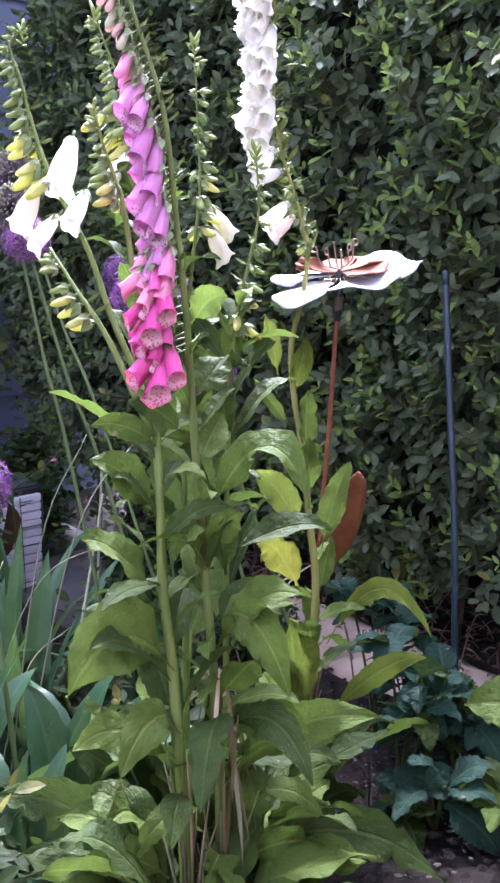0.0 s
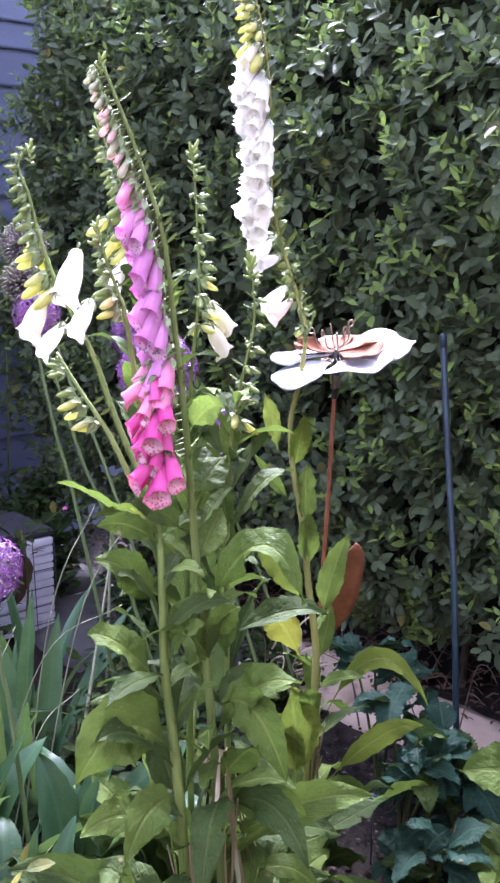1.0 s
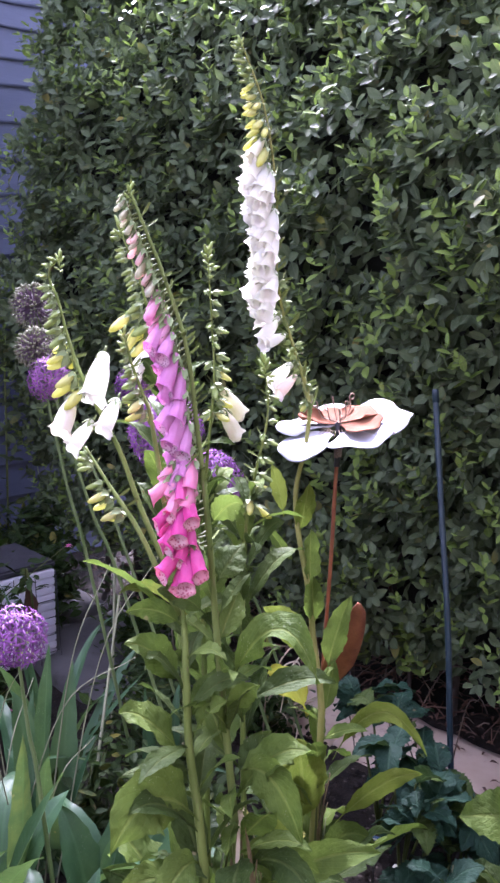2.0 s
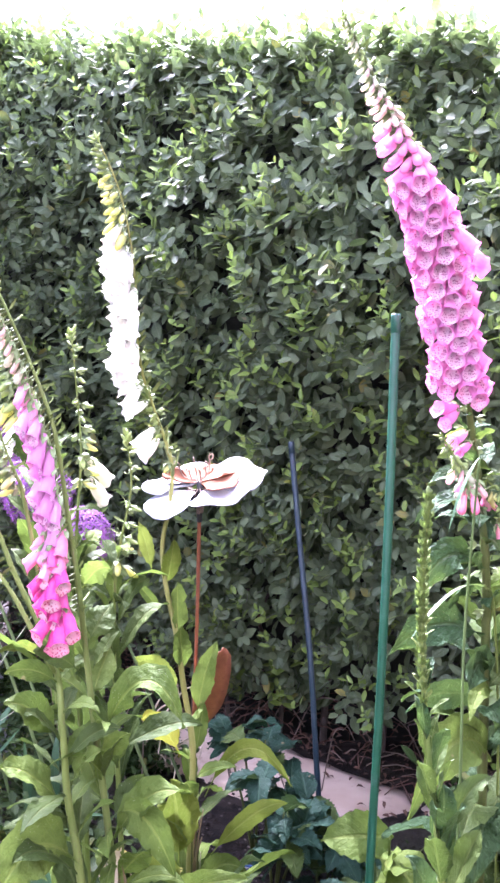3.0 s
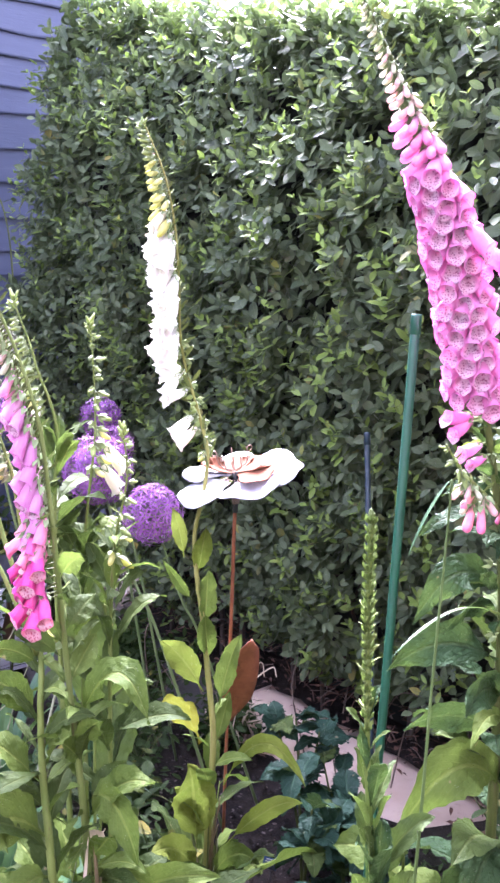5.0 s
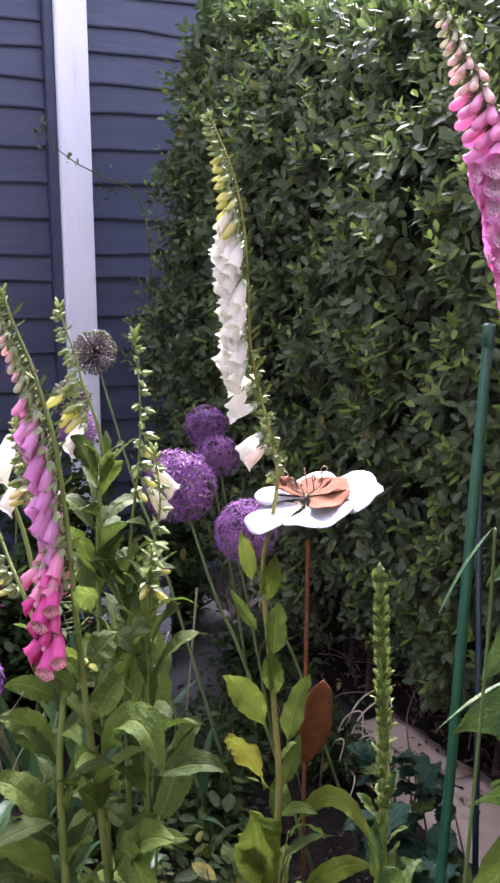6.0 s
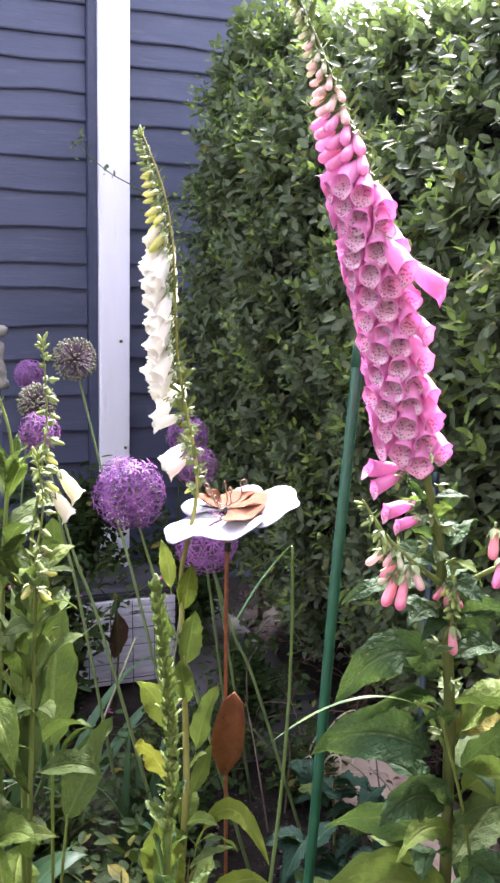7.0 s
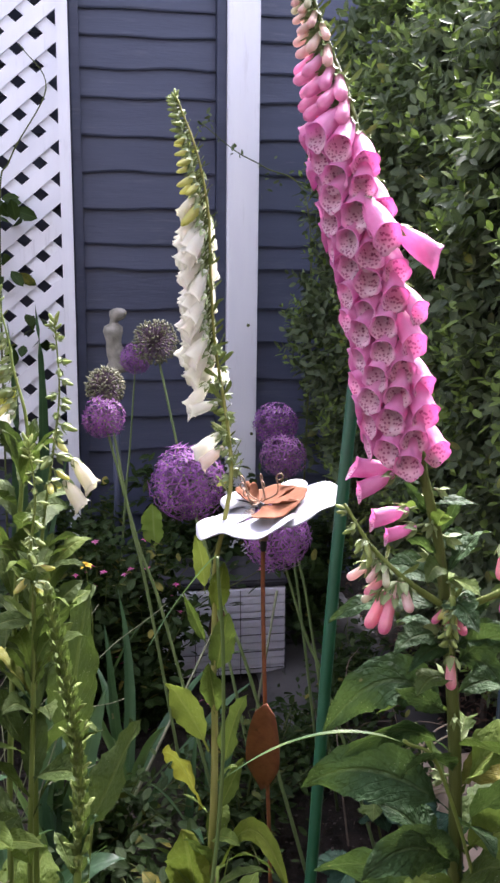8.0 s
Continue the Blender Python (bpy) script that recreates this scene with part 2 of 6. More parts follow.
THROAT_WHITE = throat_material("white_throat", (0.93, 0.92, 0.78), (0.94, 0.93, 0.84), (0.6, 0.58, 0.4), 0.1)
ALLIUM = petal_material("allium_petal", (0.1, 0.022, 0.135), (0.43, 0.18, 0.47), 0.2, fine=260.0)
ALLIUM_OLD = petal_material("faded_allium_petal", (0.2, 0.06, 0.22), (0.32, 0.14, 0.33), 0.2, fine=260.0)
SEED = plain_material("seed_capsule", (0.1, 0.11, 0.055), (0.22, 0.22, 0.13), 60, 0.7)
SEED_LEG = plain_material("flower_stalk", (0.1, 0.05, 0.11), (0.16, 0.13, 0.1), 60, 0.6)
ENAMEL = plain_material("white_enamel", (0.42, 0.43, 0.46), (0.5, 0.51, 0.53), 9, 0.45, bump=0.08, stain=(0.5, 0.51, 0.55), spec=0.3)
COPPER = plain_material("brushed_copper", (0.155, 0.063, 0.033), (0.215, 0.098, 0.056), 30, 0.75, 0.1, 0.15, stain=(0.1, 0.04, 0.022), spec=0.05)
RUST = plain_material("rusted_steel", (0.2, 0.065, 0.03), (0.32, 0.12, 0.05), 40, 0.7, 0.2, 0.3, stain=(0.11, 0.04, 0.022))
WIRE_BROWN = plain_material("brown_wire", (0.17, 0.115, 0.075), (0.28, 0.2, 0.14), 60, 0.5, 0.5, 0.1)
BLACK_WIRE = plain_material("black_wire", (0.02, 0.02, 0.022), (0.045, 0.045, 0.05), 40, 0.5, 0.4, 0.1)
BLUE_STAKE = plain_material("blue_plastic", (0.011, 0.026, 0.036), (0.02, 0.04, 0.052), 14, 0.4, bump=0.1, stain=(0.05, 0.07, 0.085))
GREEN_STAKE = plain_material("green_plastic", (0.006, 0.058, 0.029), (0.011, 0.084, 0.041), 14, 0.42, bump=0.1, stain=(0.045, 0.11, 0.075))
BOARD_PAINT = plain_material("slate_blue_paint", (0.036, 0.045, 0.076), (0.054, 0.065, 0.104), 16, 0.5, bump=0.45, stain=(0.078, 0.086, 0.118), stretch=(1, 0.12, 1))
WHITE_PAINT = plain_material("white_paint", (0.74, 0.75, 0.78), (0.8, 0.81, 0.82), 14, 0.5, bump=0.25, stain=(0.64, 0.64, 0.65), stretch=(1, 1, 0.15))
CRATE_WHITE = plain_material("white_plastic", (0.7, 0.68, 0.73), (0.8, 0.78, 0.82), 12, 0.45, bump=0.1, stain=(0.5, 0.47, 0.46))
LID = plain_material("dark_grey_lid", (0.022, 0.021, 0.025), (0.04, 0.038, 0.042), 12, 0.85, bump=0.2, stain=(0.06, 0.055, 0.05))
STONE = plain_material("weathered_stone", (0.34, 0.33, 0.28), (0.5, 0.48, 0.42), 16, 0.85, bump=0.6, stain=(0.2, 0.22, 0.15))
OLD_STONE = plain_material("lichened_stone", (0.2, 0.19, 0.145), (0.36, 0.34, 0.28), 40, 0.9, bump=0.9, stain=(0.11, 0.11, 0.075))
SANDSTONE = plain_material("pink_sandstone", (0.41, 0.3, 0.215), (0.54, 0.43, 0.325), 6, 0.85, bump=0.5, stain=(0.24, 0.16, 0.12), spec=0.2)
GREY_STONE = plain_material("grey_paving", (0.06, 0.056, 0.052), (0.1, 0.094, 0.086), 6, 0.85, bump=0.5, stain=(0.045, 0.042, 0.03))
FILL_WALL = plain_material("grey_fill_wall", (0.36, 0.36, 0.37), (0.45, 0.45, 0.46), 5, 0.85, bump=0.4, stain=(0.3, 0.29, 0.28))
BLOCK_WALL = plain_material("dark_light_block", (0.05, 0.045, 0.04), (0.09, 0.08, 0.07), 5, 0.85, bump=0.4)
BARK = plain_material("hedge_bark", (0.05, 0.038, 0.028), (0.1, 0.078, 0.06), 25, 0.85, bump=0.6)
DRY = plain_material("dry_stalk", (0.4, 0.32, 0.2), (0.58, 0.5, 0.36), 30, 0.75)
DRY_DULL = plain_material("dull_dry_twig", (0.075, 0.055, 0.036), (0.18, 0.135, 0.09), 30, 0.8)
RED_TWIG = plain_material("red_brown_litter", (0.055, 0.028, 0.016), (0.13, 0.066, 0.038), 30, 0.85)
PINK_SMALL = petal_material("small_pink_flower", (0.65, 0.07, 0.3), (0.8, 0.3, 0.5), fine=260.0)
YELLOW_SMALL = petal_material("small_yellow_flower", (0.75, 0.5, 0.03), (0.85, 0.65, 0.08), fine=260.0)
TAG_BLUE = plain_material("blue_tag", (0.05, 0.1, 0.3), (0.07, 0.14, 0.38), 50, 0.4)
SHADE = plain_material("hedge_shade", (0.012, 0.014, 0.009), (0.025, 0.028, 0.016), 12, 0.95, bump=0.8)


def soil_material():
    n = Nodes("dark_soil")
    c = n.coord()
    big, mid, fine = n.noise(1.6, 5, c), n.noise(24, 5, c), n.noise(170, 5, c, 0.7)
    col = n.mix(n.ramp(mid, 0.3, 0.7), (0.014, 0.011, 0.009), (0.036, 0.028, 0.021))
    col = n.mix(n.math("MULTIPLY", n.ramp(fine, 0.6, 0.7), 0.8), col, (0.17, 0.12, 0.085))
    col = n.mix(n.math("MULTIPLY", n.ramp(big, 0.55, 0.7), 0.4), col, (0.05, 0.06, 0.025))
    return n.finish(col, 0.95, normal=n.bump(n.math("ADD", mid, fine), 0.9, 0.01), spec=0.2)


SOIL = soil_material()

# ---- mesh helpers ----
UP = Vector((0, 0, 1))


class Shape:
    """Gathers vertices, faces, UVs and material slots, and turns them into one mesh."""

    def __init__(self):
        self.v, self.f, self.uv, self.mi = [], [], [], []

    def add(self, verts, faces, uvs=None, slot=0):
        o = len(self.v)
        self.v += [tuple(p) for p in verts]
        self.uv += list(uvs) if uvs else [(0.3, 0.5)] * len(verts)
        self.f += [tuple(i + o for i in f) for f in faces]
        self.mi += [slot] * len(faces)

    def mesh(self, name, materials, smooth=True):
        me = bpy.data.meshes.new(name)
        me.from_pydata(self.v, [], self.f)
        for m in materials if isinstance(materials, (list, tuple)) else [materials]:
            me.materials.append(m)
        layer = me.uv_layers.new(name="UVMap")
        idx = np.empty(len(me.loops), dtype=np.int32)
        me.loops.foreach_get("vertex_index", idx)
        layer.data.foreach_set("uv", np.array(self.uv, dtype=np.float32)[idx].ravel())
        me.polygons.foreach_set("material_index", np.array(self.mi, dtype=np.int32))
        me.polygons.foreach_set("use_smooth", np.full(len(me.polygons), smooth))
        me.update()
        return me


def spline(points, n=8):
    """A smooth line through the points, n steps a stretch."""
    p = [Vector(q) for q in points]
    if len(p) == 2:
        return [p[0].lerp(p[1], k / n) for k in range(n + 1)]
    e = [2 * p[0] - p[1], *p, 2 * p[-1] - p[-2]]
    out = []
    for i in range(1, len(e) - 2):
        a, b, c, d = e[i - 1:i + 3]
        for k in range(n):
            t = k / n
            out.append(0.5 * ((2 * b) + (c - a) * t + (2 * a - 5 * b + 4 * c - d) * t * t + (3 * b - a - 3 * c + d) * t ** 3))
    return [*out, p[-1]]


def tube(s, points, radii, sides=7, slot=0, caps=True, taper=1.0):
    """A round bar along the points; radii: a number, or a first and a last."""
    pts = [Vector(p) for p in points]
    n = len(pts)
    r0, r1 = radii if isinstance(radii, tuple) else (radii, radii)
    verts, faces, side = [], [], None
    for i, p in enumerate(pts):
        tan = (pts[min(i + 1, n - 1)] - pts[max(i - 1, 0)]).normalized()
        if side is None:
            side = tan.cross(Vector((0.31, 0.9, 0.12)) if abs(tan.z) > 0.5 else UP).normalized()
        side = (side - tan * side.dot(tan)).normalized()
        other, r = tan.cross(side), r0 + (r1 - r0) * (i / max(n - 1, 1)) ** taper
        verts += [p + (side * math.cos(a) + other * math.sin(a)) * r for a in (2 * math.pi * k / sides for k in range(sides))]
    for i in range(n - 1):
        faces += [(i * sides + k, i * sides + (k + 1) % sides, (i + 1) * sides + (k + 1) % sides, (i + 1) * sides + k) for k in range(sides)]
    if caps:
        faces += [tuple(range(sides))[::-1], tuple(range((n - 1) * sides, n * sides))]
    s.add(verts, faces, slot=slot)


def leaf(s, base, tip, width, arch=0.0, fold=0.25, wave=0.06, steps=10, roll=0.0, belly=0.8, slot=0, rnd=random, stalk=0.12, teeth=0.0, face=None, sag=0.25, crinkle=0.0, nibble=0.0):
    """A leaf from base to tip that rises by arch between them, folded along its rib and waved at its edges."""
    b, t = Vector(base), Vector(tip)
    length = (t - b).length
    ctrl = b.lerp(t, 0.5) + UP * 2 * arch + Vector((rnd.uniform(-1, 1), rnd.uniform(-1, 1), rnd.uniform(-0.4, 0.6))) * length * 0.07
    ph, fr = rnd.uniform(0, 6.28), rnd.uniform(9, 15)
    cols = (-1.0, -0.78, -0.52, -0.26, 0.0, 0.26, 0.52, 0.78, 1.0) if crinkle else (-1.0, -0.5, 0.0, 0.5, 1.0)
    twist = rnd.uniform(-0.7, 0.7) if crinkle else 0.0
    ph2, fr2 = ph * 2.3, fr * 2.4
    verts, uvs, faces = [], [], []
    bitten = [1.0, 1.0]
    for i in range(steps + 1):
        k = i / steps
        bitten = [rnd.uniform(0.5, 0.8) if rnd.random() < nibble else 1.0 for _ in bitten]
        p = b * (1 - k) ** 2 + ctrl * 2 * k * (1 - k) + t * k * k
        tan = ((ctrl - b) * (1 - k) + (t - ctrl) * k).normalized()
        side = tan.cross(face if face else UP)
        side = side.normalized() if side.length > 0.05 else Vector((0.7, 0.7, 0))
        side = Matrix.Rotation(roll + 0.35 * math.sin(ph + k * 2) + twist * k, 3, tan) @ side
        nor = side.cross(tan)
        w = width * 0.5 * max(math.sin(math.pi * min(1, max(0, (k - stalk) / (1 - stalk))) ** belly) ** 0.85 if k > stalk else 0.0, 0.07 * (1 - k) + 0.004)
        w *= 1 + 0.05 * math.sin(ph * 3 + k * 47)
        p = p - UP * (length * sag * max(0.0, k - 0.55) ** 2)
        if teeth and 0 < i < steps:
            w *= 1 + teeth * (1 if i % 2 else -1)
        for c in cols:
            wob = wave * width * (math.sin(ph + k * fr + (2 if c > 0 else 0)) + 0.45 * math.sin(ph2 + k * fr2 + (1 if c > 0 else 3))) * c * c
            if crinkle and abs(c) < 1:
                wob += width * crinkle * rnd.uniform(-1, 1) * (0.4 if c == 0 else 1.0)
            verts.append(p + side * c * w * bitten[c > 0] + nor * (abs(c) * w * fold + wob))
            uvs.append(((c + 1) / 2, k))
    m = len(cols)
    for i in range(steps):
        faces += [(i * m + j, i * m + j + 1, (i + 1) * m + j + 1, (i + 1) * m + j) for j in range(m - 1)]
    s.add(verts, faces, uvs, slot)


def box(s, lo, hi, bevel=0.0, slot=0):
    """A box with softened edges."""
    bm = bmesh.new()
    bmesh.ops.create_cube(bm, size=1.0)
    for v in bm.verts:
        v.co = Vector([lo[i] + (hi[i] - lo[i]) * (v.co[i] + 0.5) for i in range(3)])
    if bevel:
        bmesh.ops.bevel(bm, geom=list(bm.edges), offset=bevel, segments=2, affect="EDGES")
    bm.verts.index_update()
    s.add([v.co.copy() for v in bm.verts], [[v.index for v in f.verts] for f in bm.faces], slot=slot)
    bm.free()


def lathe(profile, sides=12):
    """Rings of (radius, z)."""
    verts, faces = [], []
    for r, z in profile:
        verts += [(r * math.cos(2 * math.pi * k / sides), r * math.sin(2 * math.pi * k / sides), z) for k in range(sides)]
    for i in range(len(profile) - 1):
        faces += [(i * sides + k, i * sides + (k + 1) % sides, (i + 1) * sides + (k + 1) % sides, (i + 1) * sides + k) for k in range(sides)]
    return verts, faces


def thing(name, place, label, category, group="", kind=""):
    ob = new(name)
    ob.empty_display_size = 0.05
    ob.location = place
    return tagged(ob, label, category, group, kind)


def part(name, mesh, parent, matrix=None, label="", materials=None, kind=""):
    """Hangs a mesh (or a Shape with its materials) under a thing or a part. matrix: where it stands in the world."""
    me = mesh.mesh(name, materials) if isinstance(mesh, Shape) else mesh
    ob = new(name, me)
    ob.parent = parent
    root, off = parent, Matrix.Identity(4)
    while root is not None:
        off = root.matrix_basis @ off if root.parent is None else root.matrix_basis @ off
        root = root.parent
    ob.matrix_basis = off.inverted() @ (matrix if matrix is not None else Matrix.Identity(4))
    return tagged(ob, label, kind=kind)


def aim(place, axis, size=1.0, spin=0.0):
    """A matrix that carries a shape hanging along -z at the origin to place, hanging along axis."""
    q = Vector(axis).normalized().to_track_quat("-Z", "Y")
    return Matrix.Translation(place) @ q.to_matrix().to_4x4() @ pose(0, 0, 0, 0, 0, spin) @ Matrix.Scale(size, 4)


# ---- flower pieces, each modelled once, one unit long, hanging along -z with its under side towards -y ----
def bell_mesh(name, outer, throat, seed, slim=1.0, ragged=0.0, lobed=1.0, lip=0.26):
    """A tube that swells to an oblique mouth: the under lip reaches further than the upper."""
    rnd = random.Random(seed)
    sides, s = 24, Shape()
    prof = [(0.09, 0.0), (0.135, 0.05), (0.155, 0.12), (0.175, 0.22), (0.215, 0.34), (0.25, 0.47), (0.266, 0.6), (0.266, 0.7), (0.266, 0.79)]
    verts, faces = [], []
    lobes = [1 + rnd.uniform(-0.15, 0.15) for _ in range(5)]
    lean = rnd.uniform(-0.03, 0.03)

    def ring(r, z, flare=0.0):
        for k in range(sides):
            a = 2 * math.pi * k / sides
            under = 0.5 - 0.5 * math.sin(a)
            wave = 0.5 + 0.5 * math.cos(a * 5 + 0.5 * math.pi)
            lobe = lobes[int(k * 5 / sides)] * wave * flare
            rr = (r * 0.9 + flare * (0.012 + 0.05 * under) + lobe * 0.032 * lobed + rnd.uniform(-1, 1) * ragged * flare * 0.05) * slim
            zz = z + (lip * under ** 1.4 + 0.03 * lobed * lobe) * min(1.0, z * 1.25) ** 3
            rr *= 1 + 0.03 * math.cos(a * 5 + 0.5 * math.pi) * min(1, z * 1.4)
            verts.append((rr * math.cos(a) + lean * z * z, rr * math.sin(a) * 0.94, -zz))

    for r, z in prof:
        ring(r, z)
    ring(0.272, 0.86, 0.5)
    ring(0.285, 0.9, 0.9)
    ring(0.275, 0.905, 0.8)
    for r, z in ((0.255, 0.86), (0.235, 0.76), (0.2, 0.66), (0.14, 0.58), (0.07, 0.53), (0.01, 0.51)):
        ring(r, z)
    rings = len(prof) + 9
    for i in range(rings - 1):
        faces += [(i * sides + k, i * sides + (k + 1) % sides, (i + 1) * sides + (k + 1) % sides, (i + 1) * sides + k) for k in range(sides)]
    cut = (len(prof) + 1) * sides
    s.add(verts, faces)
    s.mi = [0] * cut + [1] * (len(faces) - cut)
    s.f.append(tuple(range(sides))[::-1])
    s.mi.append(0)
    return s.mesh(name, [outer, throat])


def closed_bell_mesh(name, material):
    """A flower about to open: a blunt sleeve, a little swollen near its tip."""
    s = Shape()
    v, f = lathe([(0.07, 0.0), (0.115, 0.08), (0.13, 0.25), (0.15, 0.48), (0.168, 0.7), (0.165, 0.84), (0.12, 0.95), (0.05, 1.0), (0.004, 1.0)], 12)
    s.add([(x * (1 + 0.07 * math.cos(3 * math.atan2(y, x)) * z), y + 0.06 * z * z, -z) for x, y, z in v], f)
    return s.mesh(name, material)


def bud_mesh(name, material, fat=0.175):
    s = Shape()
    v, f = lathe([(0.06, 0.0), (fat * 0.7, 0.12), (fat, 0.36), (fat * 0.95, 0.6), (fat * 0.72, 0.85), (fat * 0.3, 0.98), (0.005, 1.0)], 9)
    s.add([(x * (1 - 0.1 * (z < -0.5)), y + 0.12 * (-z) ** 2, -z) for x, y, z in v], f)
    return s.mesh(name, material)


def calyx_mesh():
    s, rnd = Shape(), random.Random(4)
    for k in range(5):
        a = 2 * math.pi * k / 5
        d = Vector((math.cos(a), math.sin(a), 0))
        leaf(s, d * 0.03, d * 0.3 + Vector((0, 0, -0.42)), 0.24, 0.02, steps=4, rnd=rnd, stalk=0.0)
    tube(s, [(0, 0, 0.22), (0, 0, 0.0)], (0.035, 0.06), 6)
    return s.mesh("calyx", CALYX)


BELLS = {}
for _n, _o, _t in (("magenta", PETAL_MAGENTA, THROAT_RED), ("lilac", PETAL_LILAC, THROAT_PINK), ("salmon", PETAL_SALMON, THROAT_RED), ("orchid", PETAL_ORCHID, THROAT_PINK),
                   ("white", PETAL_WHITE, THROAT_WHITE), ("cream", PETAL_CREAM, THROAT_WHITE), ("peach", PETAL_PEACH, THROAT_WHITE)):
    BELLS[_n] = [bell_mesh("bell", _o, _t, k + len(_n), (0.8 if _n in ("lilac", "salmon", "magenta") else 0.93) + 0.05 * k, 0.25 * k, 2.2 if _n in ("white", "cream") else 1.0, 0.16 if _n in ("white", "cream", "peach") else 0.23) for k in range(3)]
BUDS = {n: bud_mesh("bud", m) for n, m in (("green", BUD_GREEN), ("creambud", BUD_CREAM), ("dark", BUD_DARK))}
BUDS["pinkbud"] = closed_bell_mesh("bud", BUD_PINK)
BUDS["faded"] = closed_bell_mesh("bud", BUD_FADED)
BUDS["rose"] = closed_bell_mesh("bud", BUD_ROSE)
BUDS["palebud"] = closed_bell_mesh("bud", BUD_PALE)
CALYX_MESH = calyx_mesh()


def pod_mesh():
    s = Shape()
    v, f = lathe([(0.05, 0.0), (0.3, 0.15), (0.34, 0.4), (0.2, 0.75), (0.03, 1.0)], 8)
    s.add([(x, y, -z) for x, y, z in v], f)
    return s.mesh("seed_pod", BUD_GREEN)


POD_MESH = pod_mesh()


def bract_mesh():
    s = Shape()
    leaf(s, (0, 0, 0), (0, 0.5, -0.8), 0.2, -0.24, steps=8, rnd=random.Random(2), stalk=0.0)
    return s.mesh("bract", STEM_GREEN)


BRACT_MESH = bract_mesh()


def scale_mesh():
    """A small pointed scale that hugs a young spike and curls out at its tip."""
    s = Shape()
    leaf(s, (0, 0, 0), (0, -0.3, -1.0), 0.5, -0.05, steps=6, fold=0.5, rnd=random.Random(12), stalk=0.0, wave=0.02, sag=0.0, face=Vector((0, -1, 0)))
    return s.mesh("scale", SPIKE_GREEN)


SCALE_MESH = scale_mesh()


def tip_tuft(plant, top, seed, size=0.008):
    """The leafy little star of unopened buds at a spike's tip."""
    for i in range(9):
        az, up = i * 2.4 + seed, 0.2 + 0.16 * i
        part("bud", BUDS["green"], plant, aim(top - UP * 0.004 * (8 - i) * 0.5, (math.cos(az), math.sin(az), up), size * (0.8 + 0.05 * i)))


def raceme(plant, line, first, last, count, face, spread, stages, seed, size=1.0, droop=(18, -58), crowd=1.35, bracts=True, stalk=0.22, shift=(0, 0, 0), wild=1.0):
    """Flowers along the top of a stem: line runs from the tip down; first and last are metres from the tip; face: the compass angle they
    lean to, spread: how far round they stand. stages: (share of the way down, kind, length)."""
    rnd = random.Random(seed)
    cum = [0.0]
    for a, b in zip(line, line[1:]):
        cum.append(cum[-1] + (b - a).length)

    def along(d):
        for i in range(1, len(cum)):
            if cum[i] >= d:
                return line[i - 1].lerp(line[i], (d - cum[i - 1]) / max(cum[i] - cum[i - 1], 1e-6))
        return line[-1]

    if bracts and count > 20:
        tip_tuft(plant, line[0], seed)
    for i in range(count):
        k = (i + 0.5) / count
        p = along(max(0.0, first + (last - first) * (k ** crowd + wild * rnd.uniform(-0.7, 0.7) * crowd / count)))
        kind, length = next((st[1], st[2] if len(st) < 4 else st[2] + (st[3] - st[2]) * 0.5) for st in stages if k <= st[0])
        prev = max([st[0] for st in stages if st[0] < k], default=0.0)
        st = next(s_ for s_ in stages if k <= s_[0])
        length = st[2] + (st[3] - st[2]) * (k - prev) / (st[0] - prev)
        if isinstance(kind, tuple):
            kind = rnd.choice(kind)
        turn = face if not isinstance(face, tuple) else face[0] + (face[1] - face[0]) * k
        az = radians(turn) + radians(spread) * (2 * (i * 0.381966 % 1) - 1) * rnd.uniform(0.92, 1.08)
        el = radians(droop[0] + (droop[1] - droop[0]) * min(1, k * 2.2) + wild * rnd.uniform(-13, 13))
        d = Vector((math.cos(az) * math.cos(el), math.sin(az) * math.cos(el), math.sin(el)))
        length *= size * (1 + wild * rnd.uniform(-0.14, 0.13))
        if bracts and rnd.random() < (0.28 if count > 60 else 0.3):
            back = radians(turn) + math.pi * rnd.uniform(0.72, 1.28) if k < 0.93 else az + rnd.uniform(-1, 1)
            part("bract", BRACT_MESH, plant, aim(p, (math.cos(back), math.sin(back), rnd.uniform(-0.1, 0.6)), min(0.02, 0.009 + 0.011 * k) * size, rnd.uniform(-60, 60)))
        if kind == "none":
            continue
        foot = p + d * length * (stalk if kind != "pod" else 0.1) + Vector(shift)
        if kind == "pod":
            part("seed_pod", POD_MESH, plant, aim(foot, d, length))
            continue
        mesh = rnd.choice(BELLS[kind]) if kind in BELLS else BUDS[kind]
        m = aim(foot, d, length, rnd.uniform(-22, 22))
        flower = part("bell" if kind in BELLS else "bud", mesh, plant, m)
        if length > 0.0095:
            part("calyx", CALYX_MESH, flower, aim(foot - d * length * 0.02, d, min(length * (1.25 if length < 0.026 else 1.0), 0.032)))
            if stalk > 0.3:
                s = Shape()
                tube(s, [p, p.lerp(foot, 0.6) + UP * length * 0.06, foot], 0.0011, 5)
                part("flower_stalk", s, plant, materials=STEM_DARK)


def stem_part(plant, points, radii, material, name="stem"):
    s = Shape()
    line = spline(points, 8)
    tube(s, line, radii, 9, taper=1.35)
    part(name, s, plant, materials=material)
    return line


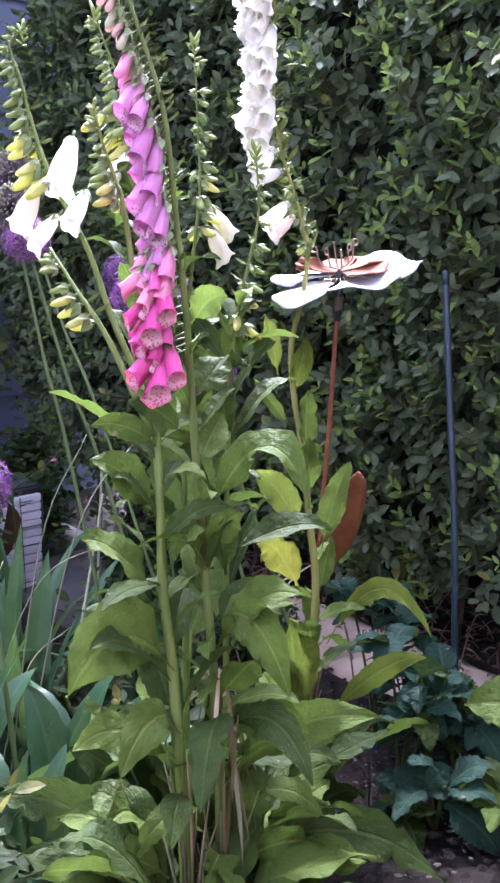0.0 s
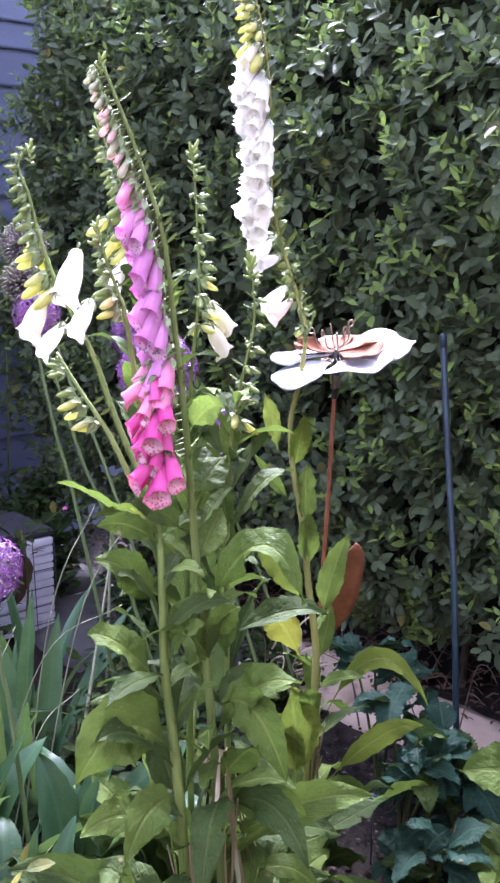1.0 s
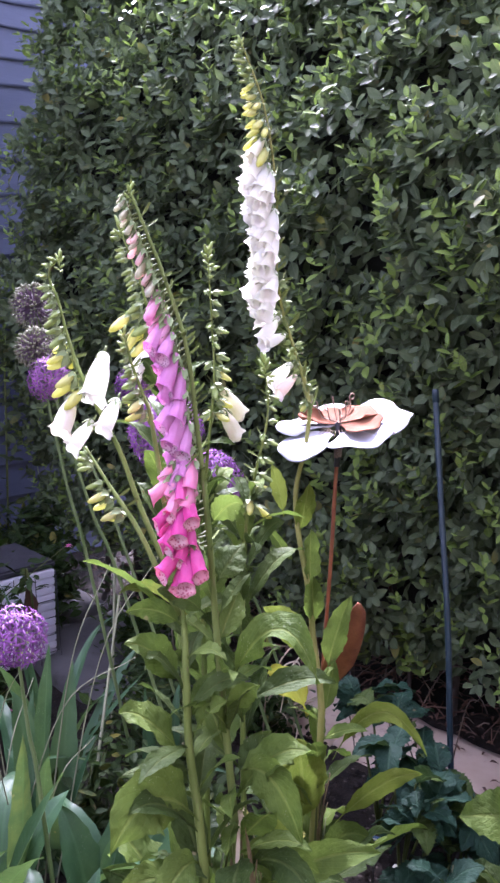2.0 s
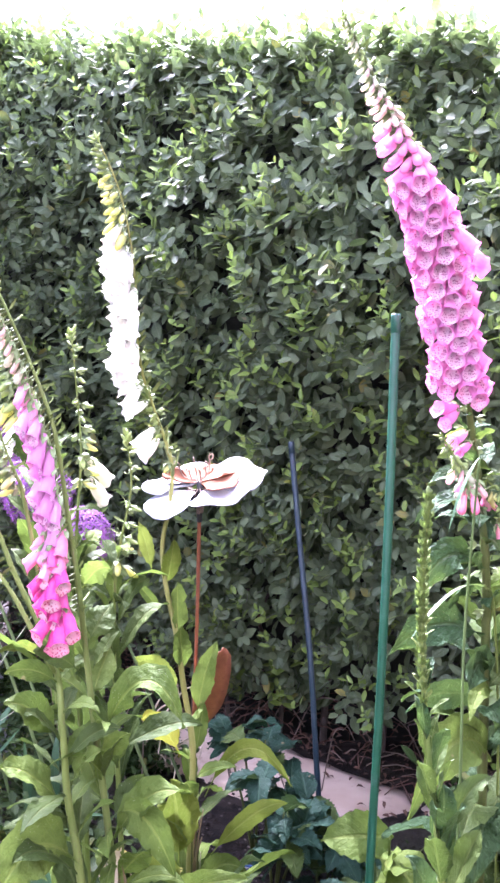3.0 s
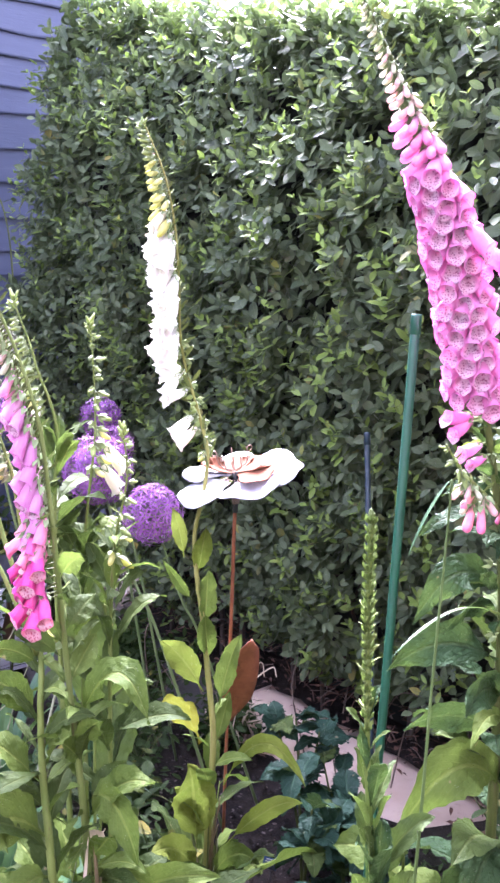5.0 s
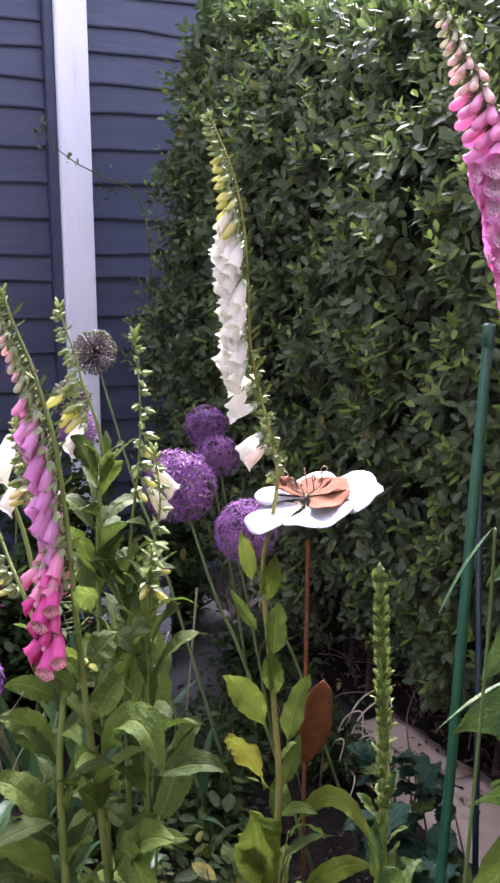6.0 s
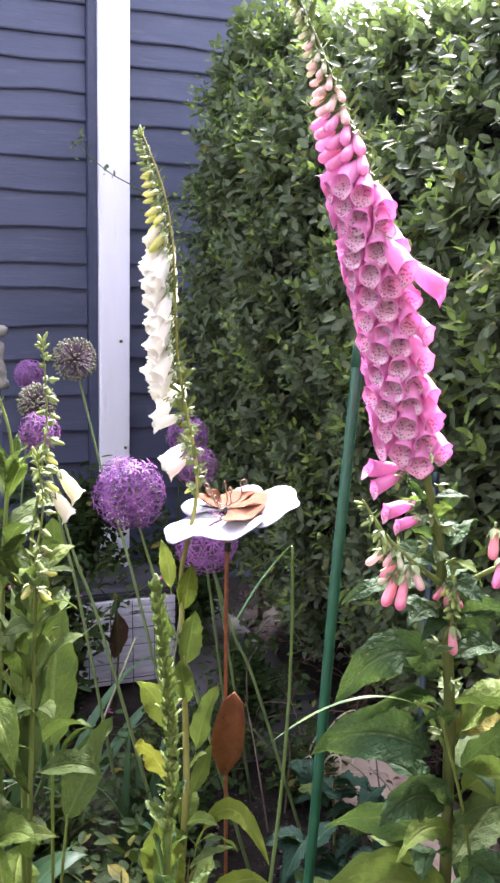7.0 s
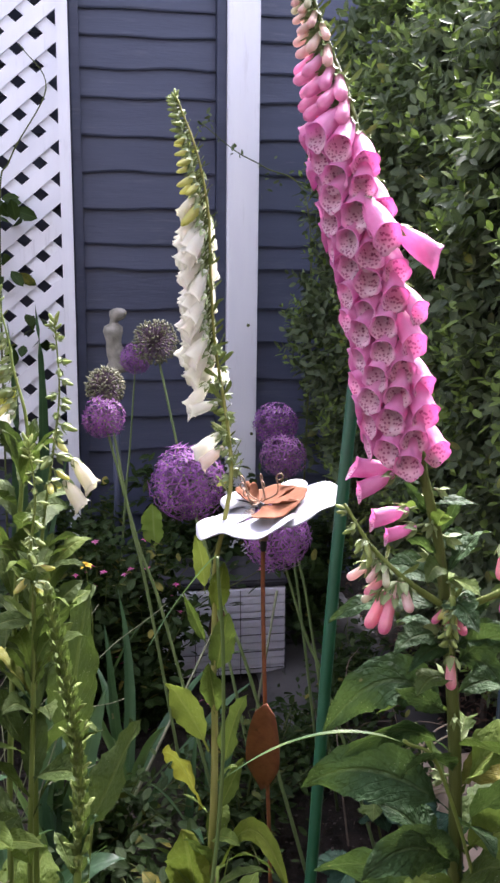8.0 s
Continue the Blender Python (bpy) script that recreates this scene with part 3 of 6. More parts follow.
def leaf_parts(plant, rows, material, seed, grow=1.0, wide=1.25, **more):
    """Leaves as (base, tip, width, rise) rows."""
    rnd = random.Random(seed)
    for r in rows:
        s = Shape()
        b, t = Vector(r[:3]), Vector(r[3:6])
        out = Vector((0.7 + rnd.uniform(-0.5, 0.5), -0.45 + rnd.uniform(-0.5, 0.5), rnd.uniform(0.3, 0.9)))
        leaf(s, b, b + (t - b) * grow, r[6] * wide, r[7], rnd=rnd, steps=26, teeth=0.018, fold=rnd.uniform(0.05, 0.35), roll=rnd.uniform(-0.2, 0.2), wave=0.085, crinkle=0.026, face=out, **more)
        part("leaf", s, plant, materials=material if not isinstance(material, tuple) else rnd.choice(material))


def side_leaves(plant, line, top, bottom, count, length, width, material, seed, lift=(20, 60), bend=0.12):
    """Leaves up a stem, turning round it; top and bottom as shares of the line."""
    rnd = random.Random(seed)
    for i in range(count):
        k = top + (bottom - top) * (i + 0.5) / count
        p = line[min(len(line) - 1, int(k * (len(line) - 1)))]
        az = i * 2.39996 + rnd.uniform(-0.4, 0.4) + seed
        el = radians(rnd.uniform(*lift))
        ll = (length[0] + (length[1] - length[0]) * (i + 0.5) / count) * rnd.uniform(0.8, 1.15)
        d = Vector((math.cos(az) * math.cos(el), math.sin(az) * math.cos(el), math.sin(el)))
        s = Shape()
        leaf(s, p, p + d * ll - UP * ll * bend * rnd.uniform(0.5, 1.5), ll * width * rnd.uniform(0.85, 1.15), ll * rnd.uniform(0.05, 0.18), rnd=rnd, steps=20, teeth=0.02, fold=rnd.uniform(0.1, 0.4), roll=rnd.uniform(-0.6, 0.6), wave=0.055, crinkle=0.022, nibble=0.03)
        part("leaf", s, plant, materials=rnd.choice(material) if isinstance(material, tuple) else material)


def rosette(plant, centre, count, length, width, material, seed, lift=(5, 45), arc=(0, 360)):
    """Leaves from one foot, arching outwards."""
    rnd = random.Random(seed)
    for i in range(count):
        az = radians(arc[0] + (arc[1] - arc[0]) * (i + rnd.uniform(0, 1)) / count)
        el = radians(rnd.uniform(*lift))
        ll = rnd.uniform(*length)
        foot = Vector(centre) + Vector((math.cos(az), math.sin(az), 0)) * 0.015 + UP * rnd.uniform(0.0, 0.05)
        d = Vector((math.cos(az) * math.cos(el), math.sin(az) * math.cos(el), math.sin(el)))
        s = Shape()
        leaf(s, foot, foot + d * ll, ll * width * rnd.uniform(0.85, 1.2), ll * rnd.uniform(0.08, 0.22), rnd=rnd, steps=22, teeth=0.02, fold=rnd.uniform(0.1, 0.45), roll=rnd.uniform(-0.7, 0.7), stalk=0.2, wave=0.1, crinkle=0.026)
        part("leaf", s, plant, materials=rnd.choice(material) if isinstance(material, tuple) else material)


def bed(x, y):
    """The height of the soil, which falls towards the hedge's foot."""
    q = (x + 1.2) * 0.72 - (y - 1.72) * 0.69
    return 0.2 * min(max(q - 0.06, 0.0), 1.6) - min(0.45 * max(-0.2 - q, 0.0), 0.085)

# ---- the ground, the paving, the shed wall ----


def build_ground():
    near = np.arange(-3.4, 1.4, 0.06)
    xs = np.concatenate([[-80, -30, -12, -6, -4.2], near, [2, 4, 9, 30, 80]])
    ys = np.concatenate([[-80, -30, -10, -4, -2, -1], np.arange(-0.5, 2.6, 0.06), [3, 5, 12, 40, 120]])
    s, nx, ny = Shape(), len(xs), len(ys)
    verts = []
    for y in ys:
        for x in xs:
            h = 0.018 * noise.noise((x * 6, y * 6, 0)) + 0.01 * noise.noise((x * 19, y * 19, 3))
            if y > 1.45:
                h *= 0.4
            verts.append((x, y, bed(x, y) + h - 0.012))
    faces = [(j * nx + i, j * nx + i + 1, (j + 1) * nx + i + 1, (j + 1) * nx + i) for j in range(ny - 1) for i in range(nx - 1)]
    s.add(verts, faces)
    ob = new("ground", s.mesh("ground", SOIL))
    tagged(ob, "dark crumbly garden soil with bits of litter", "soil", kind="structure")


build_ground()


def build_paving():
    rnd = random.Random(5)
    root = thing("pavement", (0, 0, 0), "strip of worn paving slabs along the foot of the hedge", "paving", kind="structure")
    x = -2.9
    while x < 0.9:
        w = rnd.uniform(0.3, 0.44)
        lean = 0.17 * (x + 1.4) if x > -1.6 else 0.0
        y0 = 1.62 + lean * 0.45 if x > -1.75 else 1.42
        y1 = 1.84 + lean * 0.45 + rnd.uniform(-0.015, 0.015)
        s, n, m = Shape(), 8, 5
        verts, faces = [], []
        for j in range(m + 1):
            for i in range(n + 1):
                px, py = x + w * i / n, y0 + (y1 - y0) * j / m
                edge = min(i, n - i, j, m - j)
                wob = 0.012 * noise.noise((px * 14, py * 14, 7))
                verts.append((px + (wob if i in (0, n) else 0), py + (2 * wob if j in (0, m) else 0), (0.006 if edge == 0 else 0.022) + wob * 0.3 + (bed(px, py) if x < -1.75 else 0.0)))
        for j in range(m):
            faces += [(j * (n + 1) + i, j * (n + 1) + i + 1, (j + 1) * (n + 1) + i + 1, (j + 1) * (n + 1) + i) for i in range(n)]
        o, ring = len(verts), [*range(n + 1), *[j * (n + 1) + n for j in range(1, m + 1)], *[m * (n + 1) + i for i in range(n - 1, -1, -1)], *[j * (n + 1) for j in range(m - 1, 0, -1)]]
        verts += [(verts[i][0], verts[i][1], verts[i][2] - 0.05) for i in ring]
        faces += [(ring[(k + 1) % len(ring)], ring[k], o + k, o + (k + 1) % len(ring)) for k in range(len(ring))]
        s.add(verts, faces)
        part("slab", s, root, materials=SANDSTONE if x > -1.75 else GREY_STONE)
        x += w + 0.012


build_paving()


def build_shed():
    wall = thing("wall_shed", (-3.15, 1.0, 0), "shed wall of slate-blue overlapping rustic boards", "shed wall", kind="structure")
    s = Shape()
    # unseen upper wall, made 3.3 m tall to cast shade on low plants
    box(s, (-3.35, -2.2, -0.15), (-3.165, 2.35, 3.3))
    part("wall_core", s, wall, materials=BOARD_PAINT)
    rnd = random.Random(11)
    lows = [-0.12, -0.05, 0.06, 0.17, 0.29, 0.41, 0.53, 0.66, 0.79, 0.911, 1.046, 1.131, 1.251, 1.37, 1.487, 1.61, 1.702, 1.803, 1.885, 1.99, 2.1, 2.21, 2.32, 2.43, 2.55, 2.66, 2.78, 2.89, 3.0, 3.12, 3.24]
    for y0, y1 in ((-2.0, 0.9), (0.968, 1.418), (1.566, 2.32)):
        for k, z in enumerate(lows[:-1]):
            top, n = lows[k + 1] + 0.025, 16
            amp, ph = rnd.uniform(0.0015, 0.0045), rnd.uniform(0, 6)
            verts, faces = [], []
            for i in range(n + 1):
                y = y0 + (y1 - y0) * i / n
                low = z + amp * math.sin(ph + y * 9) + amp * 0.7 * math.sin(ph * 2 + y * 23)
                verts += [(-3.166, y, low), (-3.143, y, low), (-3.141, y, low + 0.006), (-3.157, y, top), (-3.166, y, top)]
            for i in range(n):
                faces += [(i * 5 + j, i * 5 + (j + 1) % 5, (i + 1) * 5 + (j + 1) % 5, (i + 1) * 5 + j) for j in range(5)]
            faces += [(4, 3, 2, 1, 0), tuple(n * 5 + j for j in range(5))]
            b = Shape()
            b.add(verts, faces)
            part("board", b.mesh("board", BOARD_PAINT, smooth=False), wall)
    for y0, y1 in ((0.936, 0.967), (1.42, 1.452)):
        s = Shape()
        box(s, (-3.16, y0, -0.12), (-3.118, y1, 3.25), 0.003)
        part("batten", s.mesh("batten", BOARD_PAINT, smooth=False), wall)
    s = Shape()
    box(s, (-3.16, 1.453, -0.12), (-3.095, 1.562, 3.25), 0.005)
    post = new("white_post", s.mesh("white_post", WHITE_PAINT, smooth=False))
    tagged(post, "white painted wooden post on a dark shed wall", "post")
    for zz, yy in ((0.86, 1.529), (0.47, 1.545)):
        k = Shape()
        tube(k, [(-3.0955, yy, zz), (-3.0925, yy, zz)], 0.006, 8)
        part("knot", k, post, materials=STEM_DARK)


build_shed()


def build_trellis():
    y0, y1, z0, z1, x = 0.2, 0.9, 0.45, 2.2, -3.085
    root = thing("trellis", (x, 0.55, z0), "white painted diagonal lattice trellis against the shed", "trellis")
    for a, b in (((x - 0.02, y1 - 0.005, -0.1), (x + 0.02, y1 + 0.033, z1)), ((x - 0.02, y0 - 0.03, -0.1), (x + 0.02, y0 + 0.01, z1)), ((x - 0.02, y0, z1), (x + 0.02, y1, z1 + 0.04)), ((x - 0.02, y0, z0 - 0.04), (x + 0.02, y1, z0))):
        s = Shape()
        box(s, a, b, 0.003)
        part("frame_bar", s.mesh("frame_bar", WHITE_PAINT, smooth=False), root)
    pitch, half = 0.118, 0.0215
    for sign, depth in ((1, 0.006), (-1, -0.006)):
        c = y0 - 2.2
        while c < y1 + 2.2:
            # the line z = z0 + sign * 0.84 * (y - c), clipped to the frame
            ends = []
            slope = 0.84 * sign
            lo, hi = sorted((c, c + (z1 - z0) / slope))
            lo, hi = max(lo, y0), min(hi, y1)
            if hi - lo > 0.03:
                d = Vector((0, 1, slope)).normalized()
                w = Vector((0, -d.z, d.y)) * half
                a, b = Vector((x + depth, lo, z0 + slope * (lo - c))), Vector((x + depth, hi, z0 + slope * (hi - c)))
                s, t = Shape(), Vector((0.0055, 0, 0))
                v = [a - w - t, a + w - t, a + w + t, a - w + t, b - w - t, b + w - t, b + w + t, b - w + t]
                s.add(v, [(0, 1, 2, 3), (7, 6, 5, 4), (0, 4, 5, 1), (1, 5, 6, 2), (2, 6, 7, 3), (3, 7, 4, 0)])
                part("slat", s.mesh("slat", WHITE_PAINT, smooth=False), root)
            c += pitch
    return root


build_trellis()


def build_light_walls():
    """Unseen walls added behind the camera: they close the garden, block and bounce light."""
    for name, lo, hi, label, material in (
            ("wall_south", (-3.35, -2.4, -0.15), (1.5, -2.25, 2.5), "unseen plain grey wall added to bounce light", FILL_WALL),
            ("wall_east", (1.5, -2.4, -0.15), (1.65, 3.4, 4.0), "unseen plain dark wall added to block light", BLOCK_WALL)):
        s = Shape()
        box(s, lo, hi, 0.01)
        tagged(new(name, s.mesh(name, material, smooth=False)), label, "garden wall", kind="structure")


build_light_walls()


def build_crate():
    x0, x1, y0, y1, h = -2.523, -2.308, 1.076, 1.501, 0.262
    z0 = -0.077
    root = thing("storage_crate", ((x0 + x1) / 2, (y0 + y1) / 2, z0), "white ribbed plastic storage crate standing on paving", "crate")
    s = Shape()
    box(s, (x0 + 0.008, y0 + 0.008, z0), (x1 - 0.008, y1 - 0.008, z0 + h - 0.008), 0.006)
    part("body", s.mesh("body", CRATE_WHITE, smooth=False), root)
    n = 11
    for k in range(n):
        z = z0 + h * k / n
        s = Shape()
        box(s, (x0, y0, z + 0.0012), (x1, y1, z + h / n - 0.0016), 0.0024)
        part("rib", s.mesh("rib", CRATE_WHITE, smooth=False), root)
    s = Shape()
    box(s, (x0 - 0.015, y0 - 0.01, z0 + h + 0.001), (x1 - 0.004, y1 + 0.008, z0 + h + 0.022), 0.006)
    part("lid", s.mesh("lid", LID, smooth=False), root, label="dark grey lid")
    grid = thing("wire_panel", (x1 + 0.02, 1.2, z0), "thin black wire mesh panel leaning on a white crate", "wire mesh")
    for k in range(7):
        s = Shape()
        y = y0 + 0.03 + k * 0.065
        tube(s, [(x1 + 0.03, y, z0), (x1 + 0.012, y, z0 + h)], 0.0013, 5)
        part("wire", s, grid, materials=BLACK_WIRE)
    for k in range(4):
        s = Shape()
        z = 0.03 + k * 0.05
        tube(s, [(x1 + 0.0305 - 0.018 * z / h, y0 + 0.02, z0 + z), (x1 + 0.0305 - 0.018 * z / h, y1 - 0.01, z0 + z)], 0.0013, 5)
        part("wire", s, grid, materials=BLACK_WIRE)


build_crate()


# ---- the hedge ----
def leaf_mass(name, base, axis, normal, length, width, material, parent, kind="stuff", label=""):
    """Many small folded leaves in one mesh; all arguments are arrays."""
    base, axis, normal = (np.asarray(a, dtype=np.float64) for a in (base, axis, normal))
    n = len(base)
    axis /= np.linalg.norm(axis, axis=1, keepdims=True)
    side = np.cross(axis, normal)
    side /= np.maximum(np.linalg.norm(side, axis=1, keepdims=True), 1e-6)
    up = np.cross(side, axis)
    ll, ww = np.asarray(length)[:, None], np.asarray(width)[:, None] * 0.5
    out = np.empty((n, 11, 3))
    curl = np.random.RandomState(3).uniform(-0.12, 0.1, (n, 1))
    rows = ((0, 0.0, 0.0), (1, 0.2, -0.68), (2, 0.2, 0.0), (3, 0.2, 0.68), (4, 0.48, -1.0), (5, 0.48, 0.0), (6, 0.48, 1.0), (7, 0.78, -0.68), (8, 0.78, 0.0), (9, 0.78, 0.68), (10, 1.0, 0.0))
    for i, k, c in rows:
        out[:, i] = base + axis * ll * k + side * ww * c + up * (ww * 0.3 * abs(c) + ll * curl * k * k)
    me = bpy.data.meshes.new(name)
    me.vertices.add(n * 11)
    me.vertices.foreach_set("co", out.ravel())
    sizes = np.array([3, 3, 4, 4, 4, 4, 3, 3])
    loops = np.array([0, 2, 1, 0, 3, 2, 1, 2, 5, 4, 2, 3, 6, 5, 4, 5, 8, 7, 5, 6, 9, 8, 7, 8, 10, 8, 9, 10])
    all_loops = (loops[None] + np.arange(n)[:, None] * 11).ravel()
    me.loops.add(len(all_loops))
    me.loops.foreach_set("vertex_index", all_loops)
    starts = np.concatenate([[0], np.cumsum(np.tile(sizes, n))[:-1]])
    me.polygons.add(n * 8)
    me.polygons.foreach_set("loop_start", starts)
    me.polygons.foreach_set("use_smooth", np.ones(n * 8, dtype=bool))
    uv = np.array([((c + 1) / 2, k) for _, k, c in rows])
    me.update(calc_edges=True)
    me.uv_layers.new(name="UVMap").data.foreach_set("uv", np.tile(uv[loops], (n, 1)).astype(np.float32).ravel())
    me.materials.append(material)
    return part(name, me, parent, kind=kind, label=label)


def sprigs(points, outward, rng, leaves=7, size=(0.03, 0.052), shoot=0.06, narrow=0.54):
    """Shoots of paired leaves at the points, growing outwards and up."""
    n = len(points)
    out = np.asarray(outward) + rng.normal(0, 0.35, (n, 3)) + np.array([0, 0, 0.45])
    out /= np.linalg.norm(out, axis=1, keepdims=True)
    ref = np.cross(out, rng.normal(0, 1, (n, 3)))
    ref /= np.linalg.norm(ref, axis=1, keepdims=True)
    oth = np.cross(out, ref)
    B, A, N, L, W = [], [], [], [], []
    for k in range(leaves):
        a = (k % 2) * math.pi + (k // 2) * 1.6 + rng.normal(0, 0.25, n)
        rad = ref * np.cos(a)[:, None] + oth * np.sin(a)[:, None]
        f = (k // 2) / max(1, (leaves - 1) // 2)
        tilt = np.radians(72 - 34 * f + rng.normal(0, 10, n))[:, None]
        B.append(points + out * (shoot * (f - 0.55))[..., None] if np.ndim(f) else points + out * shoot * (f - 0.55))
        ax = rad * np.sin(tilt) + out * np.cos(tilt) + np.array([0, 0, -0.12])
        A.append(ax)
        N.append(out + rad * -0.2 + rng.normal(0, 0.15, (n, 3)) + np.array([0, 0, 0.3]))
        ln = rng.uniform(*size, n) * (1 - 0.35 * f)
        L.append(ln)
        W.append(ln * narrow * rng.uniform(0.85, 1.15, n))
    return [np.concatenate(q) for q in (B, A, N, L, W)]


HEDGE_Y, HEDGE_R = 1.7, 0.5


def hedge_left(z):
    return np.interp(z, [0.0, 0.5, 0.8, 1.1, 1.4, 1.75], [-2.92, -2.97, -3.0, -2.82, -2.72, -2.6])


def hedge_top(x):
    """The height of the clipped top, which climbs towards the shed."""
    return np.interp(x, [-2.9, -2.7, -2.2, -1.67, -0.84, 0.5], [1.96, 1.9, 1.76, 1.67, 1.58, 1.5])


def hedge_foot(x):
    """How high the lowest leaves hang."""
    return np.interp(x, [-3.0, -1.8, -1.3, -1.0, -0.85, 0.5], [0.0, 0.04, 0.1, 0.17, 0.22, 0.28])


def build_hedge():
    rng = np.random.RandomState(21)
    root = thing("hedge", (-1.2, 2.0, 0.0), "dense clipped dark green privet hedge with pale new shoots", "hedge")
    # dark sheets painted as the shade deep inside; they also block light
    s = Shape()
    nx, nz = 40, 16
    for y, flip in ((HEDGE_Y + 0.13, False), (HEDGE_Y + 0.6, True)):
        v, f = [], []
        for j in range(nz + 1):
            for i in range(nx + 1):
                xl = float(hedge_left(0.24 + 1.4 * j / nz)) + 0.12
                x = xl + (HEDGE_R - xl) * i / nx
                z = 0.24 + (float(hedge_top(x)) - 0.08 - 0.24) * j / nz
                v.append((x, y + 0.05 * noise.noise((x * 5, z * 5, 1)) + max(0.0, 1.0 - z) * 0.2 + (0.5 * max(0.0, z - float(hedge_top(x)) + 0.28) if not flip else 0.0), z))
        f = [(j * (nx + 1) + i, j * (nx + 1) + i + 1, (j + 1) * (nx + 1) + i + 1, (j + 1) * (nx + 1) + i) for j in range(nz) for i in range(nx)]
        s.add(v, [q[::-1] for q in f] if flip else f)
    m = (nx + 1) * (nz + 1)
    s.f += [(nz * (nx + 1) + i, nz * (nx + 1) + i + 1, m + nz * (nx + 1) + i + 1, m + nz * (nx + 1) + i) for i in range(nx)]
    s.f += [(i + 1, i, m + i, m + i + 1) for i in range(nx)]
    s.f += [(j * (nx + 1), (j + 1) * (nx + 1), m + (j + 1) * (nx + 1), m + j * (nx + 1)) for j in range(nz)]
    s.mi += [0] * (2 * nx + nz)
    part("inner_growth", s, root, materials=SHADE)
    # a near-black slab for the shade under and behind the leaves
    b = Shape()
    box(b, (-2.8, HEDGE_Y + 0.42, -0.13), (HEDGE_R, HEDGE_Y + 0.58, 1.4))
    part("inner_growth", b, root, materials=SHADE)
    # the leaves of the face, the top and the end
    n = 6900
    z = rng.uniform(0.0, 1.75, n)
    xl = hedge_left(z)
    x = xl + (HEDGE_R - xl) * rng.uniform(0, 1, n)
    z = 0.24 + (z - 0.24) * (hedge_top(x) - 0.24) / 1.51
    bulge = np.array([0.08 * noise.noise((a * 3.1, b * 3.1, 4)) + 0.06 * noise.noise((a * 8, b * 8, 8)) for a, b in zip(x, z)])
    y = HEDGE_Y - 0.02 + bulge + rng.uniform(-0.03, 0.05, n) + np.clip(1.0 - z, 0, 1) * 0.2 + np.clip(z - hedge_top(x) + 0.28, 0, 1) * 0.5
    hem = hedge_foot(x) + np.array([0.09 * noise.noise((a * 6, 0, 3)) for a in x])
    hollow = np.array([noise.noise((a * 13, b * 13, 6)) for a, b in zip(x, z)]) < -0.22
    keep = (z > hem + np.abs(rng.normal(0, 0.1, n))) & ~(hollow & (rng.uniform(0, 1, n) < 0.75))
    face = np.stack([x, y, z], 1)[keep]
    parts = [sprigs(face, np.tile([0, -1.0, 0.0], (len(face), 1)), rng)]
    n = 2400
    x = rng.uniform(-2.56, HEDGE_R, n)
    top = np.stack([x, rng.uniform(HEDGE_Y + 0.1, HEDGE_Y + 0.6, n), hedge_top(x) + rng.normal(0, 0.03, n)], 1)
    parts.append(sprigs(top, np.tile([0, -0.2, 1.0], (n, 1)), rng))
    n = 700
    z = rng.uniform(0.3, 1.9, n)
    end = np.stack([hedge_left(z) + rng.normal(0, 0.03, n), rng.uniform(HEDGE_Y + 0.02, HEDGE_Y + 0.5, n), z], 1)
    parts.append(sprigs(end, np.tile([-1.0, -0.2, 0.0], (n, 1)), rng))
    n = 2600
    z = rng.uniform(0.3, 1.7, n)
    xl = hedge_left(z) + 0.05
    deep = np.stack([xl + (HEDGE_R - xl) * rng.uniform(0, 1, n), HEDGE_Y + rng.uniform(0.05, 0.12, n), z], 1)
    deep[:, 2] = 0.3 + (z - 0.3) * (hedge_top(deep[:, 0]) - 0.3) / 1.4
    deep[:, 1] += np.clip(deep[:, 2] - hedge_top(deep[:, 0]) + 0.28, 0, 1) * 0.5
    deep[:, 1] += np.clip(1.0 - deep[:, 2], 0, 1) * 0.2
    deep = deep[deep[:, 2] > hedge_foot(deep[:, 0])]
    parts.append(sprigs(deep, np.tile([0, -1.0, 0.0], (len(deep), 1)), rng, 5))
    n = 1800
    x, z = rng.uniform(-2.7, HEDGE_R, n), rng.uniform(0.2, 1.0, n)
    back = np.stack([x, HEDGE_Y + 0.62 + rng.normal(0, 0.03, n), z * hedge_top(x)], 1)
    parts.append(sprigs(back, np.tile([0, 1.0, 0.1], (n, 1)), rng))
    n = 420
    z = rng.uniform(0.2, 1.5, n)
    far = np.stack([HEDGE_R + rng.normal(0, 0.03, n), rng.uniform(HEDGE_Y + 0.1, HEDGE_Y + 0.6, n), z], 1)
    parts.append(sprigs(far, np.tile([1.0, 0.0, 0.1], (n, 1)), rng))
    leaf_mass("foliage", *[np.concatenate(q) for q in zip(*parts)], HEDGE_LEAF, root)
    # pale young shoots
    pick = face[rng.uniform(0, 1, len(face)) < 0.2] + np.array([0, -0.035, 0.0])
    tops = top[rng.uniform(0, 1, len(top)) < 0.2] + np.array([0, 0, 0.03])
    young = [sprigs(pick, np.tile([0, -0.8, 0.8], (len(pick), 1)), rng, 8, (0.02, 0.042), 0.06, 0.44), sprigs(tops, np.tile([0, -0.2, 1.0], (len(tops), 1)), rng, 8, (0.02, 0.036), 0.08, 0.4)]
    leaf_mass("young_growth", *[np.concatenate(q) for q in zip(*young)], HEDGE_YOUNG, root, label="pale yellow-green young shoots")
    # bare stems at the foot
    rnd = random.Random(8)
    x = -2.7
